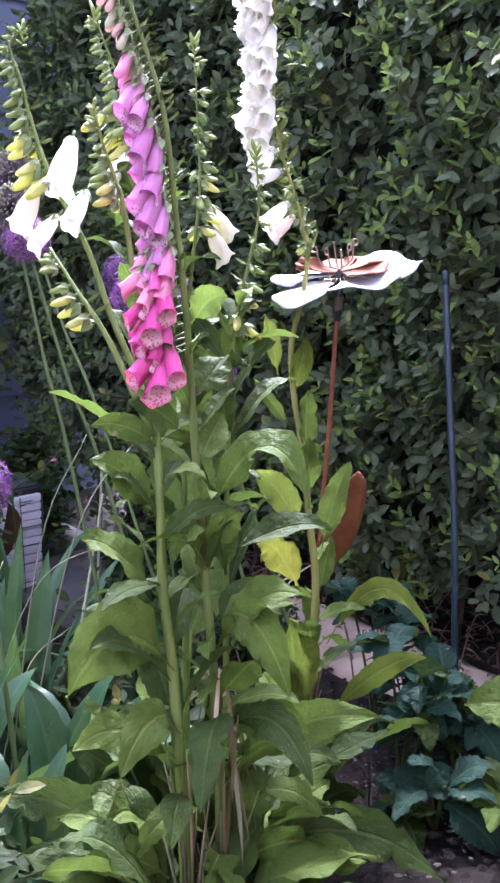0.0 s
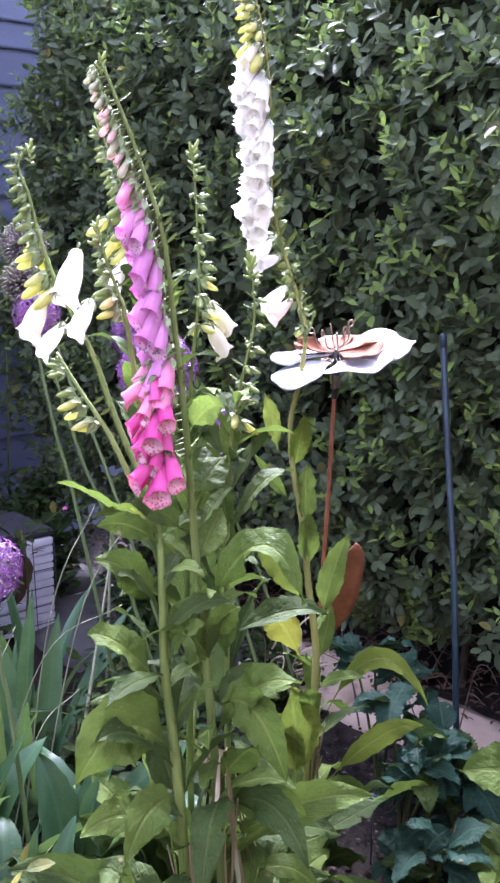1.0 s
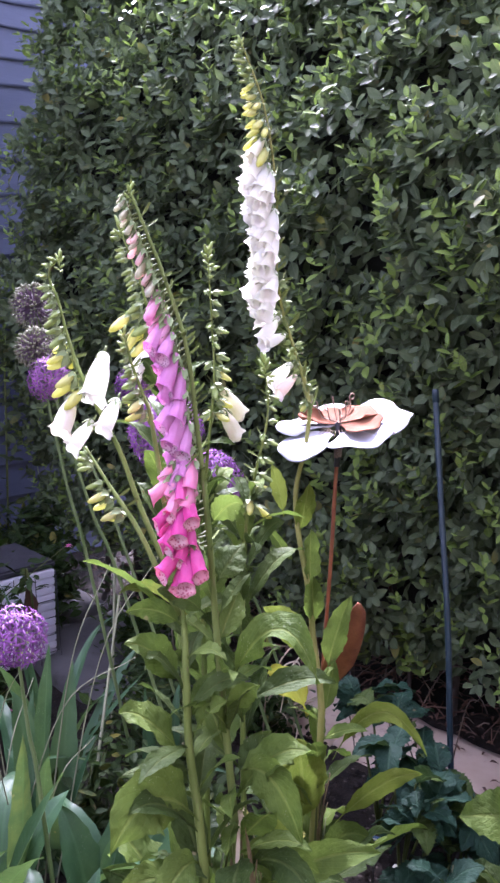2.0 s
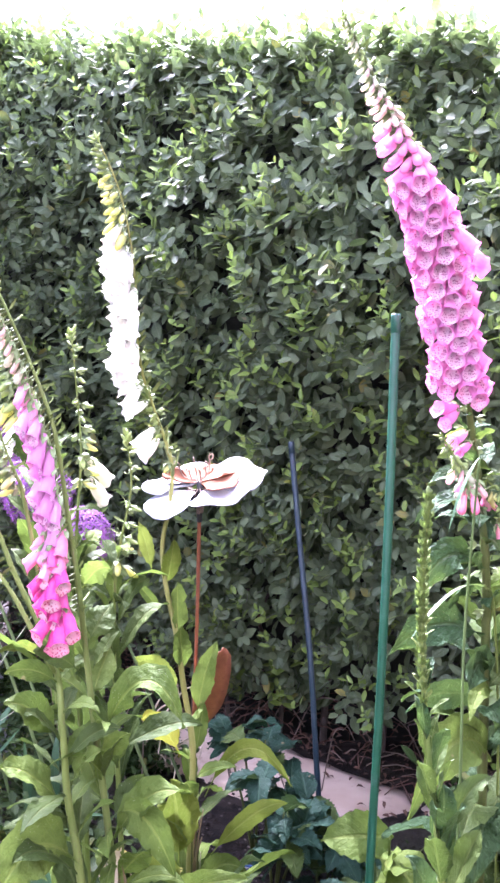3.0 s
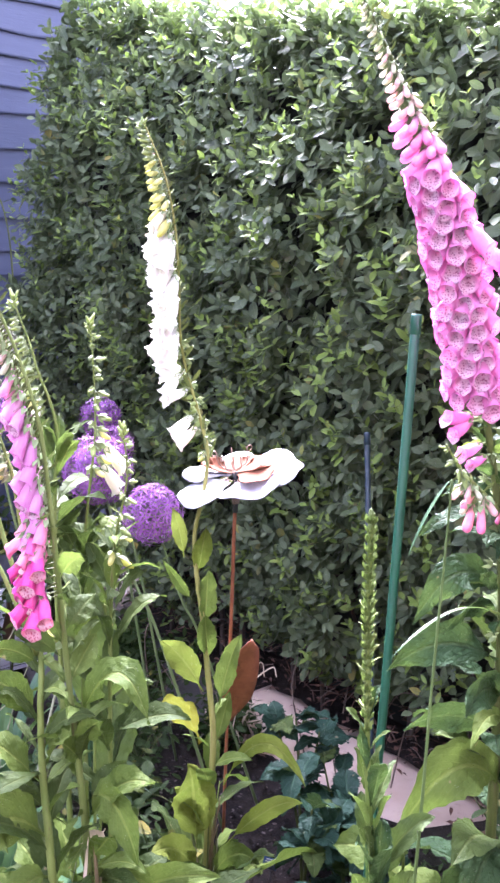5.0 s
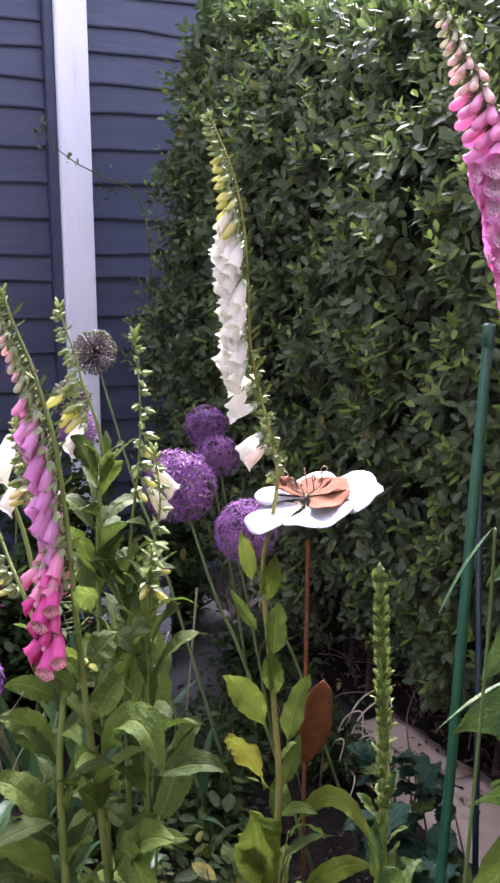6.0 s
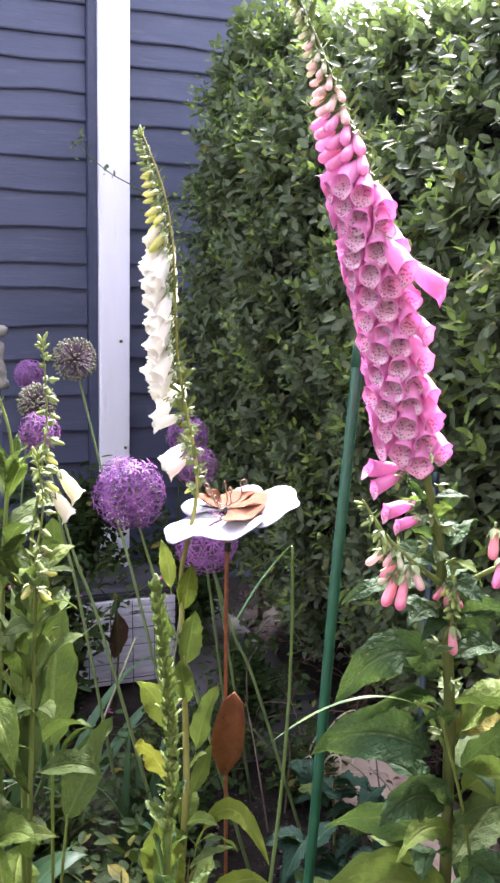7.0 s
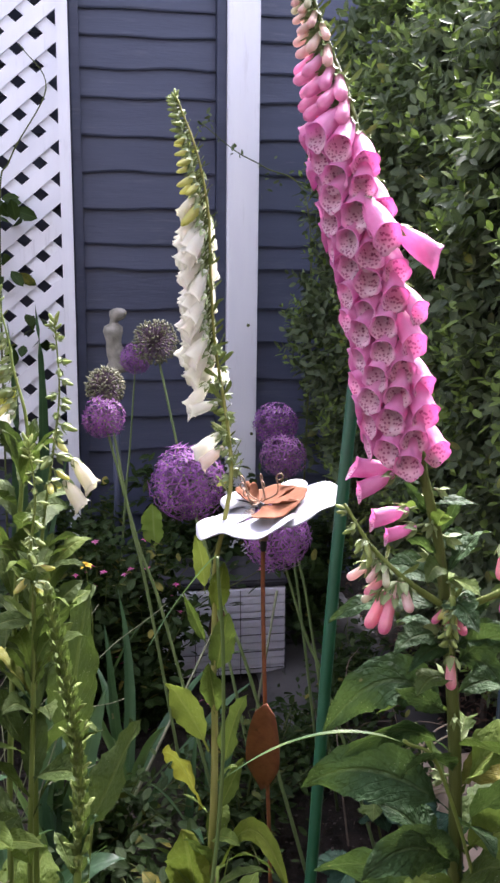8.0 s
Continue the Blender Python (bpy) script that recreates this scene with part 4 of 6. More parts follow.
    while x < 0.4:
        y = HEDGE_Y + rnd.uniform(0.2, 0.36)
        s = Shape()
        pts = [(x, y, -0.12), (x + rnd.uniform(-0.03, 0.03), y - 0.01, 0.14), (x + rnd.uniform(-0.06, 0.06), y + rnd.uniform(-0.06, 0.03), 0.3), (x + rnd.uniform(-0.1, 0.1), y + rnd.uniform(-0.1, 0.05), 0.52)]
        tube(s, spline(pts, 5), (rnd.uniform(0.005, 0.011), 0.004), 7)
        part("trunk", s, root, materials=BARK)
        for _ in range(2):
            s = Shape()
            a = Vector(pts[2]) + UP * rnd.uniform(-0.14, 0.2)
            b = a + Vector((rnd.uniform(-0.18, 0.18), rnd.uniform(-0.26, -0.04), rnd.uniform(-0.14, 0.12)))
            tube(s, spline([a, a.lerp(b, 0.5) + Vector((0, 0, rnd.uniform(-0.03, 0.05))), b], 5), (rnd.uniform(0.0018, 0.0035), 0.001), 5)
            part("twig", s, root, materials=(BARK, BARK, RED_TWIG)[rnd.randrange(3)])
        x += rnd.uniform(0.1, 0.22)


build_hedge()


def build_litter():
    """Fallen twigs, dry stalks and red-brown leaf bits at the hedge's foot; crumbs and pebbles on the soil."""
    rnd = random.Random(31)
    s, d = Shape(), Shape()
    for i in range(1100):
        x, y = rnd.uniform(-2.7, 0.3), rnd.uniform(1.84, 2.2)
        a, l = rnd.uniform(0, 6.28), rnd.uniform(0.02, 0.09)
        p, q = Vector((x, y, 0.012 + rnd.uniform(0, 0.05))), Vector((x + math.cos(a) * l, y + math.sin(a) * l, 0.01 + rnd.uniform(0, 0.025)))
        tube(s if i % 4 else d, [p, p.lerp(q, 0.5) + UP * 0.006, q], rnd.uniform(0.0008, 0.002), 4, caps=False)
    for i in range(700):
        x, y = rnd.uniform(-2.7, 0.3), rnd.gauss(1.88, 0.12)
        z = (0.024 if 1.62 < y < 1.86 else 0.0) + 0.004
        a = rnd.uniform(0, 6.28)
        leaf(s, (x, y, z), (x + math.cos(a) * 0.02, y + math.sin(a) * 0.02, z + rnd.uniform(0, 0.008)), 0.009, 0.003, steps=3, rnd=rnd)
    ob = new("leaf_litter", s.mesh("leaf_litter", RED_TWIG))
    tagged(ob, "red-brown fallen twigs and leaf litter below the hedge", "litter", kind="stuff")
    for i in range(24):
        x, y = rnd.choice(((-1.2, 1.62), (-1.42, 1.9), (-1.25, 1.95), (-1.7, 1.6), (-1.45, 1.45), (-1.0, 1.98)))
        x, y = x + rnd.gauss(0, 0.07), y + rnd.gauss(0, 0.04)
        a, l = rnd.uniform(0, 6.28), rnd.uniform(0.1, 0.24)
        q = Vector((x + math.cos(a) * l, y + math.sin(a) * l * 0.5, rnd.uniform(0.05, 0.22)))
        tube(d, spline([(x, y, 0.005), (x + math.cos(a) * l * 0.4, y, q.z * 0.8), q], 5), (0.0022, 0.0008), 4, caps=False)
    w = Shape()
    for i in range(16):
        x, y, a = -1.5 + rnd.gauss(0, 0.04), 1.57 + rnd.gauss(0, 0.03), rnd.uniform(-0.4, 1.4)
        l, h = rnd.uniform(0.06, 0.15), rnd.uniform(0.05, 0.2)
        q = Vector((x + math.cos(a) * l, y + math.sin(a) * l, h))
        tube(w, spline([(x, y, 0.0), (x + math.cos(a) * l * 0.5, y + math.sin(a) * l * 0.4, h * 0.75), q, q + Vector((rnd.uniform(-0.01, 0.02), rnd.uniform(-0.02, 0.02), -rnd.uniform(0.0, 0.05)))], 5), (0.0028, 0.0014), 5, caps=False)
    ob = new("dry_grass", w.mesh("dry_grass", DRY))
    tagged(ob, "bleached bent dry stalks by the paving", "dry grass", kind="stuff")
    ob = new("dry_grass", d.mesh("dry_grass", DRY_DULL))
    tagged(ob, "dull brown dry grass stalks and twigs lying on the ground", "dry grass", kind="stuff")
    c = Shape()
    ico = [(0, 0, 1), (0.9, 0, 0.3), (0.2, 0.9, 0.2), (-0.8, 0.4, 0.3), (-0.7, -0.6, 0.2), (0.3, -0.9, 0.3), (0, 0, -0.6)]
    tri = [(0, 1, 2), (0, 2, 3), (0, 3, 4), (0, 4, 5), (0, 5, 1), (6, 2, 1), (6, 3, 2), (6, 4, 3), (6, 5, 4), (6, 1, 5)]
    for i in range(9000):
        x, y = rnd.uniform(-1.9, -0.2), rnd.uniform(0.6, 1.62)
        r = 0.0015 + 0.009 * rnd.random() ** 4
        z, a = bed(x, y) - 0.008 + r * 0.4, rnd.uniform(0, 6.28)
        c.add([(x + r * (u * math.cos(a) - v * math.sin(a)), y + r * (u * math.sin(a) + v * math.cos(a)), z + r * w * rnd.uniform(0.6, 1)) for u, v, w in ico], tri)
    ob = new("soil_crumbs", c.mesh("soil_crumbs", SOIL, smooth=False))
    tagged(ob, "crumbs of dark soil and bark", "soil crumbs", kind="stuff")
    e = Shape()
    for i in range(900):
        x, y, a = rnd.uniform(-1.6, -0.3), rnd.uniform(0.8, 1.6), rnd.uniform(0, 6.28)
        r, z = rnd.uniform(0.001, 0.0042), bed(x, y) + 0.001
        e.add([(x + r * (1.5 * u * math.cos(a) - v * math.sin(a)), y + r * (1.5 * u * math.sin(a) + v * math.cos(a)), z + r * w * 0.5) for u, v, w in ico], tri)
    tagged(new("bark_chips", e.mesh("bark_chips", BARK, smooth=False)), "brown bark chips scattered on dark soil", "bark chips", kind="stuff")
    p = Shape()
    p.add([(-0.89 + 0.011 * u, 1.278 + 0.009 * v, bed(-0.89, 1.278) + 0.004 + 0.007 * w) for u, v, w in ico], tri)
    tagged(new("pebble", p.mesh("pebble", STONE)), "small pale pebble lying on dark soil", "pebble")


build_litter()

# ---- stakes and the metal flower ----


def build_stake(name, label, points, radius, material, ribs=0):
    foot = points[-1]
    root = thing(name, foot, label, "garden stake", "plant stakes")
    s = Shape()
    line = spline(points, 10)
    tube(s, line, radius, 12)
    part("cane", s, root, materials=material)
    c = Shape()
    top = Vector(line[0])
    d = (Vector(line[0]) - Vector(line[1])).normalized()
    tube(c, [top - d * 0.02, top + d * 0.001, top + d * 0.004], (radius * 1.18, radius * 1.05), 12)
    part("end_cap", c, root, materials=material)


build_stake("blue_stake", "slim dark blue plastic plant stake pushed into soil", [(-1.085, 1.582, 0.823), (-1.04, 1.553, 0.63), (-0.99, 1.522, 0.42), (-0.955, 1.5, 0.2), (-0.93, 1.49, 0.02)], 0.0055, BLUE_STAKE)
build_stake("green_stake", "green plastic coated plant stake beside a pink foxglove", [(-0.6, 1.166, 1.092), (-0.592, 1.146, 0.84), (-0.592, 1.135, 0.6), (-0.596, 1.125, 0.35), (-0.6, 1.12, 0.06)], 0.0058, GREEN_STAKE)


def build_metal_flower():
    c = Vector((-0.925, 1.147, 0.829))
    nor = Vector((0.03, -0.25, 0.965)).normalized()
    ex = Vector((1, 0, 0))
    ex = (ex - nor * ex.dot(nor)).normalized()
    ey = nor.cross(ex)
    frame_m = Matrix((ex, ey, nor)).transposed().to_4x4()
    frame_m.translation = c
    foot = Vector((-1.005, 1.19, 0.07))
    root = thing("metal_flower", foot, "garden ornament flower of white enamel petals on a rusty rod", "garden ornament")
    rnd = random.Random(3)

    def petal(r0, r1, half, lift, cup, ruffle, thick, name, material, az, label=""):
        s, n, m = Shape(), 12, 26
        top, bot = [], []
        ph = rnd.uniform(0, 6)
        for i in range(n + 1):
            k = i / n
            r = r0 + (r1 - r0) * k
            w = half * math.sin(math.pi * min(1.0, 0.14 + k * 0.44)) ** 0.7
            for j in range(m + 1):
                u = -1 + 2 * j / m
                a = az + u * w
                rr = r * (1 - 0.3 * k * u ** 6 - 0.06 * k * u * u + 0.02 * k * math.sin(ph + u * 7) + 0.01 * k * math.sin(ph * 2 + u * 17))
                z = lift + cup * k * k * 0.02 + ruffle * k * math.sin(ph + u * 5.5 + k) + 0.003 * k * abs(u)
                top.append((rr * math.cos(a), rr * math.sin(a), z))
                bot.append((rr * math.cos(a), rr * math.sin(a), z - thick))
        q = len(top)
        f = [(i * (m + 1) + j, i * (m + 1) + j + 1, (i + 1) * (m + 1) + j + 1, (i + 1) * (m + 1) + j)[::-1] for i in range(n) for j in range(m)]
        ring = [*range(m + 1), *[i * (m + 1) + m for i in range(1, n + 1)], *[n * (m + 1) + j for j in range(m - 1, -1, -1)], *[i * (m + 1) for i in range(n - 1, 0, -1)]]
        g = [(ring[(k + 1) % len(ring)], ring[k], q + ring[k], q + ring[(k + 1) % len(ring)])[::-1] for k in range(len(ring))]
        s.add(top + bot, f + [tuple(q + i for i in x)[::-1] for x in f] + g)
        part(name, s.mesh(name, material), root, frame_m, label)

    for az, r, h, lift, cup in ((248, 0.09, 0.53, -0.002, -0.4), (342, 0.094, 0.54, 0.0, 0.35), (52, 0.102, 0.58, 0.003, 0.15), (166, 0.1, 0.64, 0.004, -0.35)):
        petal(0.012, r, h * 1.5, lift, cup, 0.0045, 0.0016, "petal", ENAMEL, radians(az))
    for az, r, half, lift in ((14, 0.064, 0.76, 0.008), (78, 0.06, 0.76, 0.0095), (138, 0.056, 0.74, 0.0075), (190, 0.06, 0.34, 0.0085)):
        petal(0.004, r, half, lift, 0.2 if az < 180 else 0.5, 0.0018, 0.0012, "inner_petal", COPPER, radians(az), "brushed copper inner petal")
    # the rolled tip of one inner petal
    s = Shape()
    d = Vector((math.cos(radians(186)), math.sin(radians(186)), 0))
    e = Vector((-d.y, d.x, 0))
    tube(s, spline([d * 0.058 + UP * (0.016 + 0.006 * math.sin(q)) + d * 0.006 * math.cos(q) + e * 0.004 * (q - 3) / 3 for q in (0, 1, 2, 3, 4, 5, 6)], 3), 0.0034, 6)
    part("rolled_tip", s, root, frame_m, "rolled copper petal tip", COPPER)
    for k in range(6):
        a = 2 * math.pi * k / 6 + 0.4
        d = Vector((math.cos(a), math.sin(a), 0))
        d = d * (0.6 + 0.5 * (k % 2))
        pts = [d * 0.004 + UP * 0.014, d * 0.02 + UP * 0.018, d * 0.024 + UP * 0.03]
        for j in range(9):
            t = j / 8 * 5.2
            rr = 0.0062 * (1 - j / 14)
            pts.append(d * (0.018 + rr * (1 - math.cos(t)) + 0.006) + UP * (0.038 + rr * math.sin(t)))
        s = Shape()
        tube(s, spline(pts, 2), 0.001, 5)
        part("stamen", s, root, frame_m, "curled brown wire stamen", WIRE_BROWN)
    for k in range(9):
        a = radians(212 + 17 * k) + rnd.uniform(-0.06, 0.06)
        d = Vector((math.cos(a), math.sin(a), 0))
        s = Shape()
        tube(s, [d * 0.012 + UP * 0.0035, d * 0.022 + UP * 0.0025, d * rnd.uniform(0.026, 0.034) - UP * 0.0005], (0.0006, 0.0002), 5)
        part("stripe", s, root, frame_m, "dark painted line in a petal's throat", WIRE_BROWN)
    # the dark gap between two petals, drawn as a thin black tube
    s = Shape()
    a = radians(203)
    d = Vector((math.cos(a), math.sin(a), 0))
    tube(s, spline([d * 0.015 + UP * 0.007, d * 0.05 + UP * 0.006, d * 0.095 + UP * 0.001], 5), 0.0011, 5)
    part("seam_wire", s, root, frame_m, "black line added for the dark gap between two petals", BLACK_WIRE)
    s = Shape()
    tube(s, [(0, 0, -0.012), (0, 0, 0.01)], 0.0045, 12)
    tube(s, [(0, 0, 0.009), (0, 0, 0.0125)], (0.003, 0.0015), 10)
    part("centre_boss", s, root, frame_m, "dark boss joining the petals", BLACK_WIRE)
    rod_top = c - nor * 0.008
    pts = [rod_top, (-0.93, 1.149, 0.76), (-0.938, 1.153, 0.65), (-0.955, 1.162, 0.5), (-0.98, 1.176, 0.28), foot - UP * 0.05]
    s = Shape()
    tube(s, spline(pts, 6), (0.0029, 0.0029), 9)
    part("rod", s, root, label="rusty steel rod", materials=RUST)
    s = Shape()
    tube(s, [rod_top, rod_top + (Vector(pts[1]) - rod_top) * 0.75], 0.0042, 9)
    part("sleeve", s, root, label="black sleeve over the rod's top", materials=BLACK_WIRE)
    s = Shape()
    line = spline(pts[:2], 60)
    tube(s, [line[14 + k // 4].lerp(line[15 + k // 4], (k % 4) / 4) + Vector((math.cos(k * 1.05), math.sin(k * 1.05), 0)) * 0.0056 for k in range(72)], 0.0007, 5)
    part("spring", s, root, label="small steel spring", materials=WIRE_BROWN)
    s = Shape()
    base, tip = Vector((-0.953, 1.161, 0.42)), Vector((-0.879, 1.146, 0.587))
    side = Vector((0.55, 0.83, 0.0)).normalized()
    ax = (tip - base)
    n = side.cross(ax.normalized())
    top, bot = [], []
    for i in range(15):
        k = i / 14
        w = 0.024 * (math.sin(math.pi * min(1, 0.1 + k * 0.84)) ** 0.55) * (0.3 + 0.7 * min(1, k * 3))
        if i == 14:
            w = 0.004
        for u in (-1, -0.5, 0, 0.5, 1):
            p = base + ax * k + side * w * u + n * (0.005 * abs(u) + 0.008 * math.sin(k * 3.1))
            top.append(p)
            bot.append(p - n * 0.0015)
    f = [(i * 5 + j, i * 5 + j + 1, (i + 1) * 5 + j + 1, (i + 1) * 5 + j) for i in range(14) for j in range(4)]
    q = len(top)
    rim = [*range(5), *[i * 5 + 4 for i in range(1, 15)], *[14 * 5 + j for j in range(3, -1, -1)], *[i * 5 for i in range(13, 0, -1)]]
    s.add(top + bot, f + [tuple(q + i for i in x)[::-1] for x in f] + [(rim[(k + 1) % len(rim)], rim[k], q + rim[k], q + rim[(k + 1) % len(rim)]) for k in range(len(rim))])
    part("metal_leaf", s, root, label="rust-brown metal leaf on the rod", materials=RUST)


build_metal_flower()

# ---- foxgloves ----
W_LEAVES = [
    (-0.961, 1.078, 0.708, -0.977, 1.068, 0.783, 0.023, 0),
    (-0.945, 1.091, 0.683, -0.934, 1.098, 0.759, 0.029, 0),
    (-0.938, 1.078, 0.647, -0.976, 1.053, 0.705, 0.016, -0.007),
    (-0.914, 1.085, 0.611, -0.933, 1.104, 0.689, 0.036, 0),
    (-0.905, 1.086, 0.557, -0.898, 1.074, 0.637, 0.03, 0),
    (-0.903, 1.075, 0.513, -0.94, 1.027, 0.593, 0.04, 0.009),
    (-0.884, 1.09, 0.495, -0.867, 1.115, 0.606, 0.034, 0),
]
W_LOWER_LEAVES = [
    (-0.894, 1.064, 0.436, -0.921, 1.022, 0.499, 0.04, 0.022),
    (-0.879, 1.081, 0.437, -0.894, 1.116, 0.503, 0.023, 0),
    (-0.868, 1.089, 0.37, -0.761, 1.147, 0.405, 0.027, 0.068),
    (-0.866, 1.095, 0.269, -0.767, 1.149, 0.372, 0.031, 0.018),
    (-0.896, 1.06, 0.264, -0.888, 1.039, 0.41, 0.066, 0.009),
    (-0.881, 1.079, 0.206, -0.807, 1.106, 0.265, 0.039, 0.028),
    (-0.887, 1.07, 0.289, -0.904, 1.029, 0.367, 0.037, 0.009),
    (-0.894, 1.063, 0.217, -0.899, 0.984, 0.279, 0.046, 0.023),
]
A_LEAVES = [
    (-0.748, 0.766, 0.804, -0.718, 0.778, 0.829, 0.023, 0.008),
    (-0.746, 0.771, 0.742, -0.749, 0.809, 0.775, 0.027, 0),
    (-0.746, 0.774, 0.675, -0.762, 0.815, 0.717, 0.026, 0),
    (-0.742, 0.78, 0.621, -0.653, 0.814, 0.655, 0.034, 0.06),
    (-0.74, 0.782, 0.592, -0.706, 0.789, 0.638, 0.025, 0.005),
    (-0.739, 0.783, 0.577, -0.736, 0.752, 0.615, 0.022, 0),
    (-0.733, 0.787, 0.525, -0.737, 0.839, 0.556, 0.025, 0),
]
A_LOWER_LEAVES = [
    (-0.731, 0.788, 0.501, -0.676, 0.836, 0.557, 0.033, 0.017),
    (-0.728, 0.787, 0.451, -0.677, 0.786, 0.509, 0.026, 0.006),
    (-0.731, 0.786, 0.477, -0.691, 0.74, 0.48, 0.017, 0),
    (-0.724, 0.792, 0.416, -0.616, 0.792, 0.42, 0.029, 0.034),
    (-0.727, 0.788, 0.429, -0.661, 0.833, 0.43, 0.039, 0.011),
    (-0.729, 0.792, 0.53, -0.661, 0.808, 0.482, 0.035, 0.028),
    (-0.724, 0.792, 0.379, -0.642, 0.901, 0.43, 0.034, 0.017),
]
WHITE_B_LEAVES = [
    (-0.762, 0.771, 0.702, -0.782, 0.728, 0.735, 0.019, 0.005),
    (-0.777, 0.75, 0.692, -0.799, 0.701, 0.714, 0.02, 0.008),
    (-0.767, 0.743, 0.631, -0.787, 0.691, 0.685, 0.03, 0.008),
    (-0.757, 0.736, 0.558, -0.782, 0.679, 0.615, 0.034, 0.014),
    (-0.748, 0.74, 0.543, -0.763, 0.667, 0.562, 0.014, 0.005),
    (-0.742, 0.739, 0.525, -0.783, 0.696, 0.538, 0.026, 0.016),
    (-0.734, 0.736, 0.494, -0.74, 0.64, 0.502, 0.054, 0.038),
    (-0.754, 0.745, 0.577, -0.717, 0.757, 0.626, 0.025, 0.005),
    (-0.723, 0.734, 0.405, -0.743, 0.646, 0.445, 0.033, 0.022),
    (-0.76, 0.743, 0.593, -0.762, 0.785, 0.639, 0.022, 0),
    (-0.728, 0.735, 0.45, -0.705, 0.664, 0.434, 0.032, 0.016),
]
B_LEAVES = [
    (-0.498, 1.228, 0.732, -0.499, 1.135, 0.737, 0.025, 0.022),
    (-0.491, 1.246, 0.575, -0.544, 1.129, 0.597, 0.034, 0.015),
    (-0.489, 1.248, 0.592, -0.481, 1.176, 0.584, 0.023, 0.019),
    (-0.487, 1.255, 0.49, -0.516, 1.092, 0.479, 0.06, 0.06),
    (-0.485, 1.26, 0.402, -0.467, 1.172, 0.358, 0.051, 0.032),
    (-0.483, 1.262, 0.402, -0.427, 1.236, 0.366, 0.048, 0.032),
    (-0.492, 1.238, 0.692, -0.46, 1.299, 0.765, 0.045, 0.019),
    (-0.494, 1.229, 0.814, -0.45, 1.261, 0.852, 0.025, 0.011),
    (-0.487, 1.255, 0.498, -0.426, 1.281, 0.555, 0.047, 0.031),
    (-0.49, 1.245, 0.634, -0.429, 1.289, 0.649, 0.046, 0.03),
    (-0.487, 1.259, 0.311, -0.495, 1.131, 0.332, 0.065, 0.048),
]
B_LOW_LEAVES = [
    (-0.495, 1.236, 0.670, -0.572, 1.116, 0.669, 0.052, 0.03),
    (-0.494, 1.230, 0.760, -0.543, 1.126, 0.737, 0.046, 0.040),
    (-0.499, 1.222, 0.860, -0.545, 1.130, 0.843, 0.026, 0.014),
    (-0.496, 1.227, 0.767, -0.484, 1.171, 0.806, 0.02, 0),
    (-0.499, 1.219, 0.849, -0.48, 1.249, 0.88, 0.021, 0),
    (-0.494, 1.244, 0.651, -0.489, 1.314, 0.691, 0.045, 0.02),
    (-0.493, 1.251, 0.605, -0.469, 1.143, 0.639, 0.046, 0.025),
    (-0.512, 1.204, 0.941, -0.523, 1.184, 0.973, 0.01, 0),
    (-0.51, 1.212, 0.921, -0.516, 1.239, 0.972, 0.009, 0),
    (-0.497, 1.228, 0.829, -0.465, 1.175, 0.827, 0.016, 0.01),
    (-0.497, 1.228, 0.813, -0.46, 1.255, 0.811, 0.024, 0.012),
]
LOW_LEAVES = [
    (-0.720, 0.846, 0.271, -0.612, 1.021, 0.208, 0.055, 0.035),
    (-0.773, 0.739, 0.262, -0.907, 0.643, 0.327, 0.059, 0.017),
    (-0.758, 0.819, 0.363, -0.676, 0.854, 0.377, 0.034, 0.031),
    (-0.762, 0.827, 0.354, -0.705, 0.945, 0.339, 0.046, 0.012),
    (-0.761, 0.962, 0.296, -0.734, 1.060, 0.322, 0.035, 0.003),
    (-0.703, 0.792, 0.280, -0.650, 0.880, 0.280, 0.038, 0.022),
    (-0.738, 0.737, 0.274, -0.782, 0.664, 0.296, 0.043, 0.016),
]
GREENS = (FOX_LEAF, FOX_LEAF, FOX_LEAF, FOX_LEAF_DARK)


def petioles(plant, foot, seed, count=16, reach=(0.1, 0.26), spread=0.016, greens=None):
    """Old leaf stalks sheathing a stem's foot, brown-pink to grey-green; half of them still carry a drooping leaf."""
    rnd = random.Random(seed)
    f = Vector(foot)
    for k in range(count):
        a, h = rnd.uniform(0, 6.28), rnd.uniform(*reach)
        d = Vector((math.cos(a), math.sin(a), 0))
        b = f + d * rnd.uniform(0.005, 0.011)
        e = b + d * spread * rnd.uniform(0.3, 1.5) + UP * h
        m = b + d * 0.004 + UP * h * rnd.uniform(0.45, 0.65) + Vector((rnd.gauss(0, 0.003), rnd.gauss(0, 0.003), 0))
        s = Shape()
        tube(s, spline([b, m, e], 6), (rnd.uniform(0.0022, 0.004), 0.0007), 6)
        part("leaf_stalk", s, plant, materials=(STALK_PINK, STEM_GREEN, STEM_GREY, STEM_DARK, DRY_DULL)[k % 5])
        if greens and k % 5 == 1:
            ll = rnd.uniform(0.06, 0.11)
            s = Shape()
            leaf(s, e - UP * 0.004, e + d * ll * 0.9 - UP * ll * rnd.uniform(-0.2, 0.5), ll * rnd.uniform(0.3, 0.45), ll * 0.2, rnd=rnd, steps=20, teeth=0.02, fold=rnd.uniform(0.05, 0.35), roll=rnd.uniform(-0.6, 0.6), stalk=0.08, wave=0.09, crinkle=0.026, nibble=0.05)
            part("leaf", s, plant, materials=rnd.choice(greens))


def foot_at(x, y):
    return (x, y, bed(x, y) - 0.015)


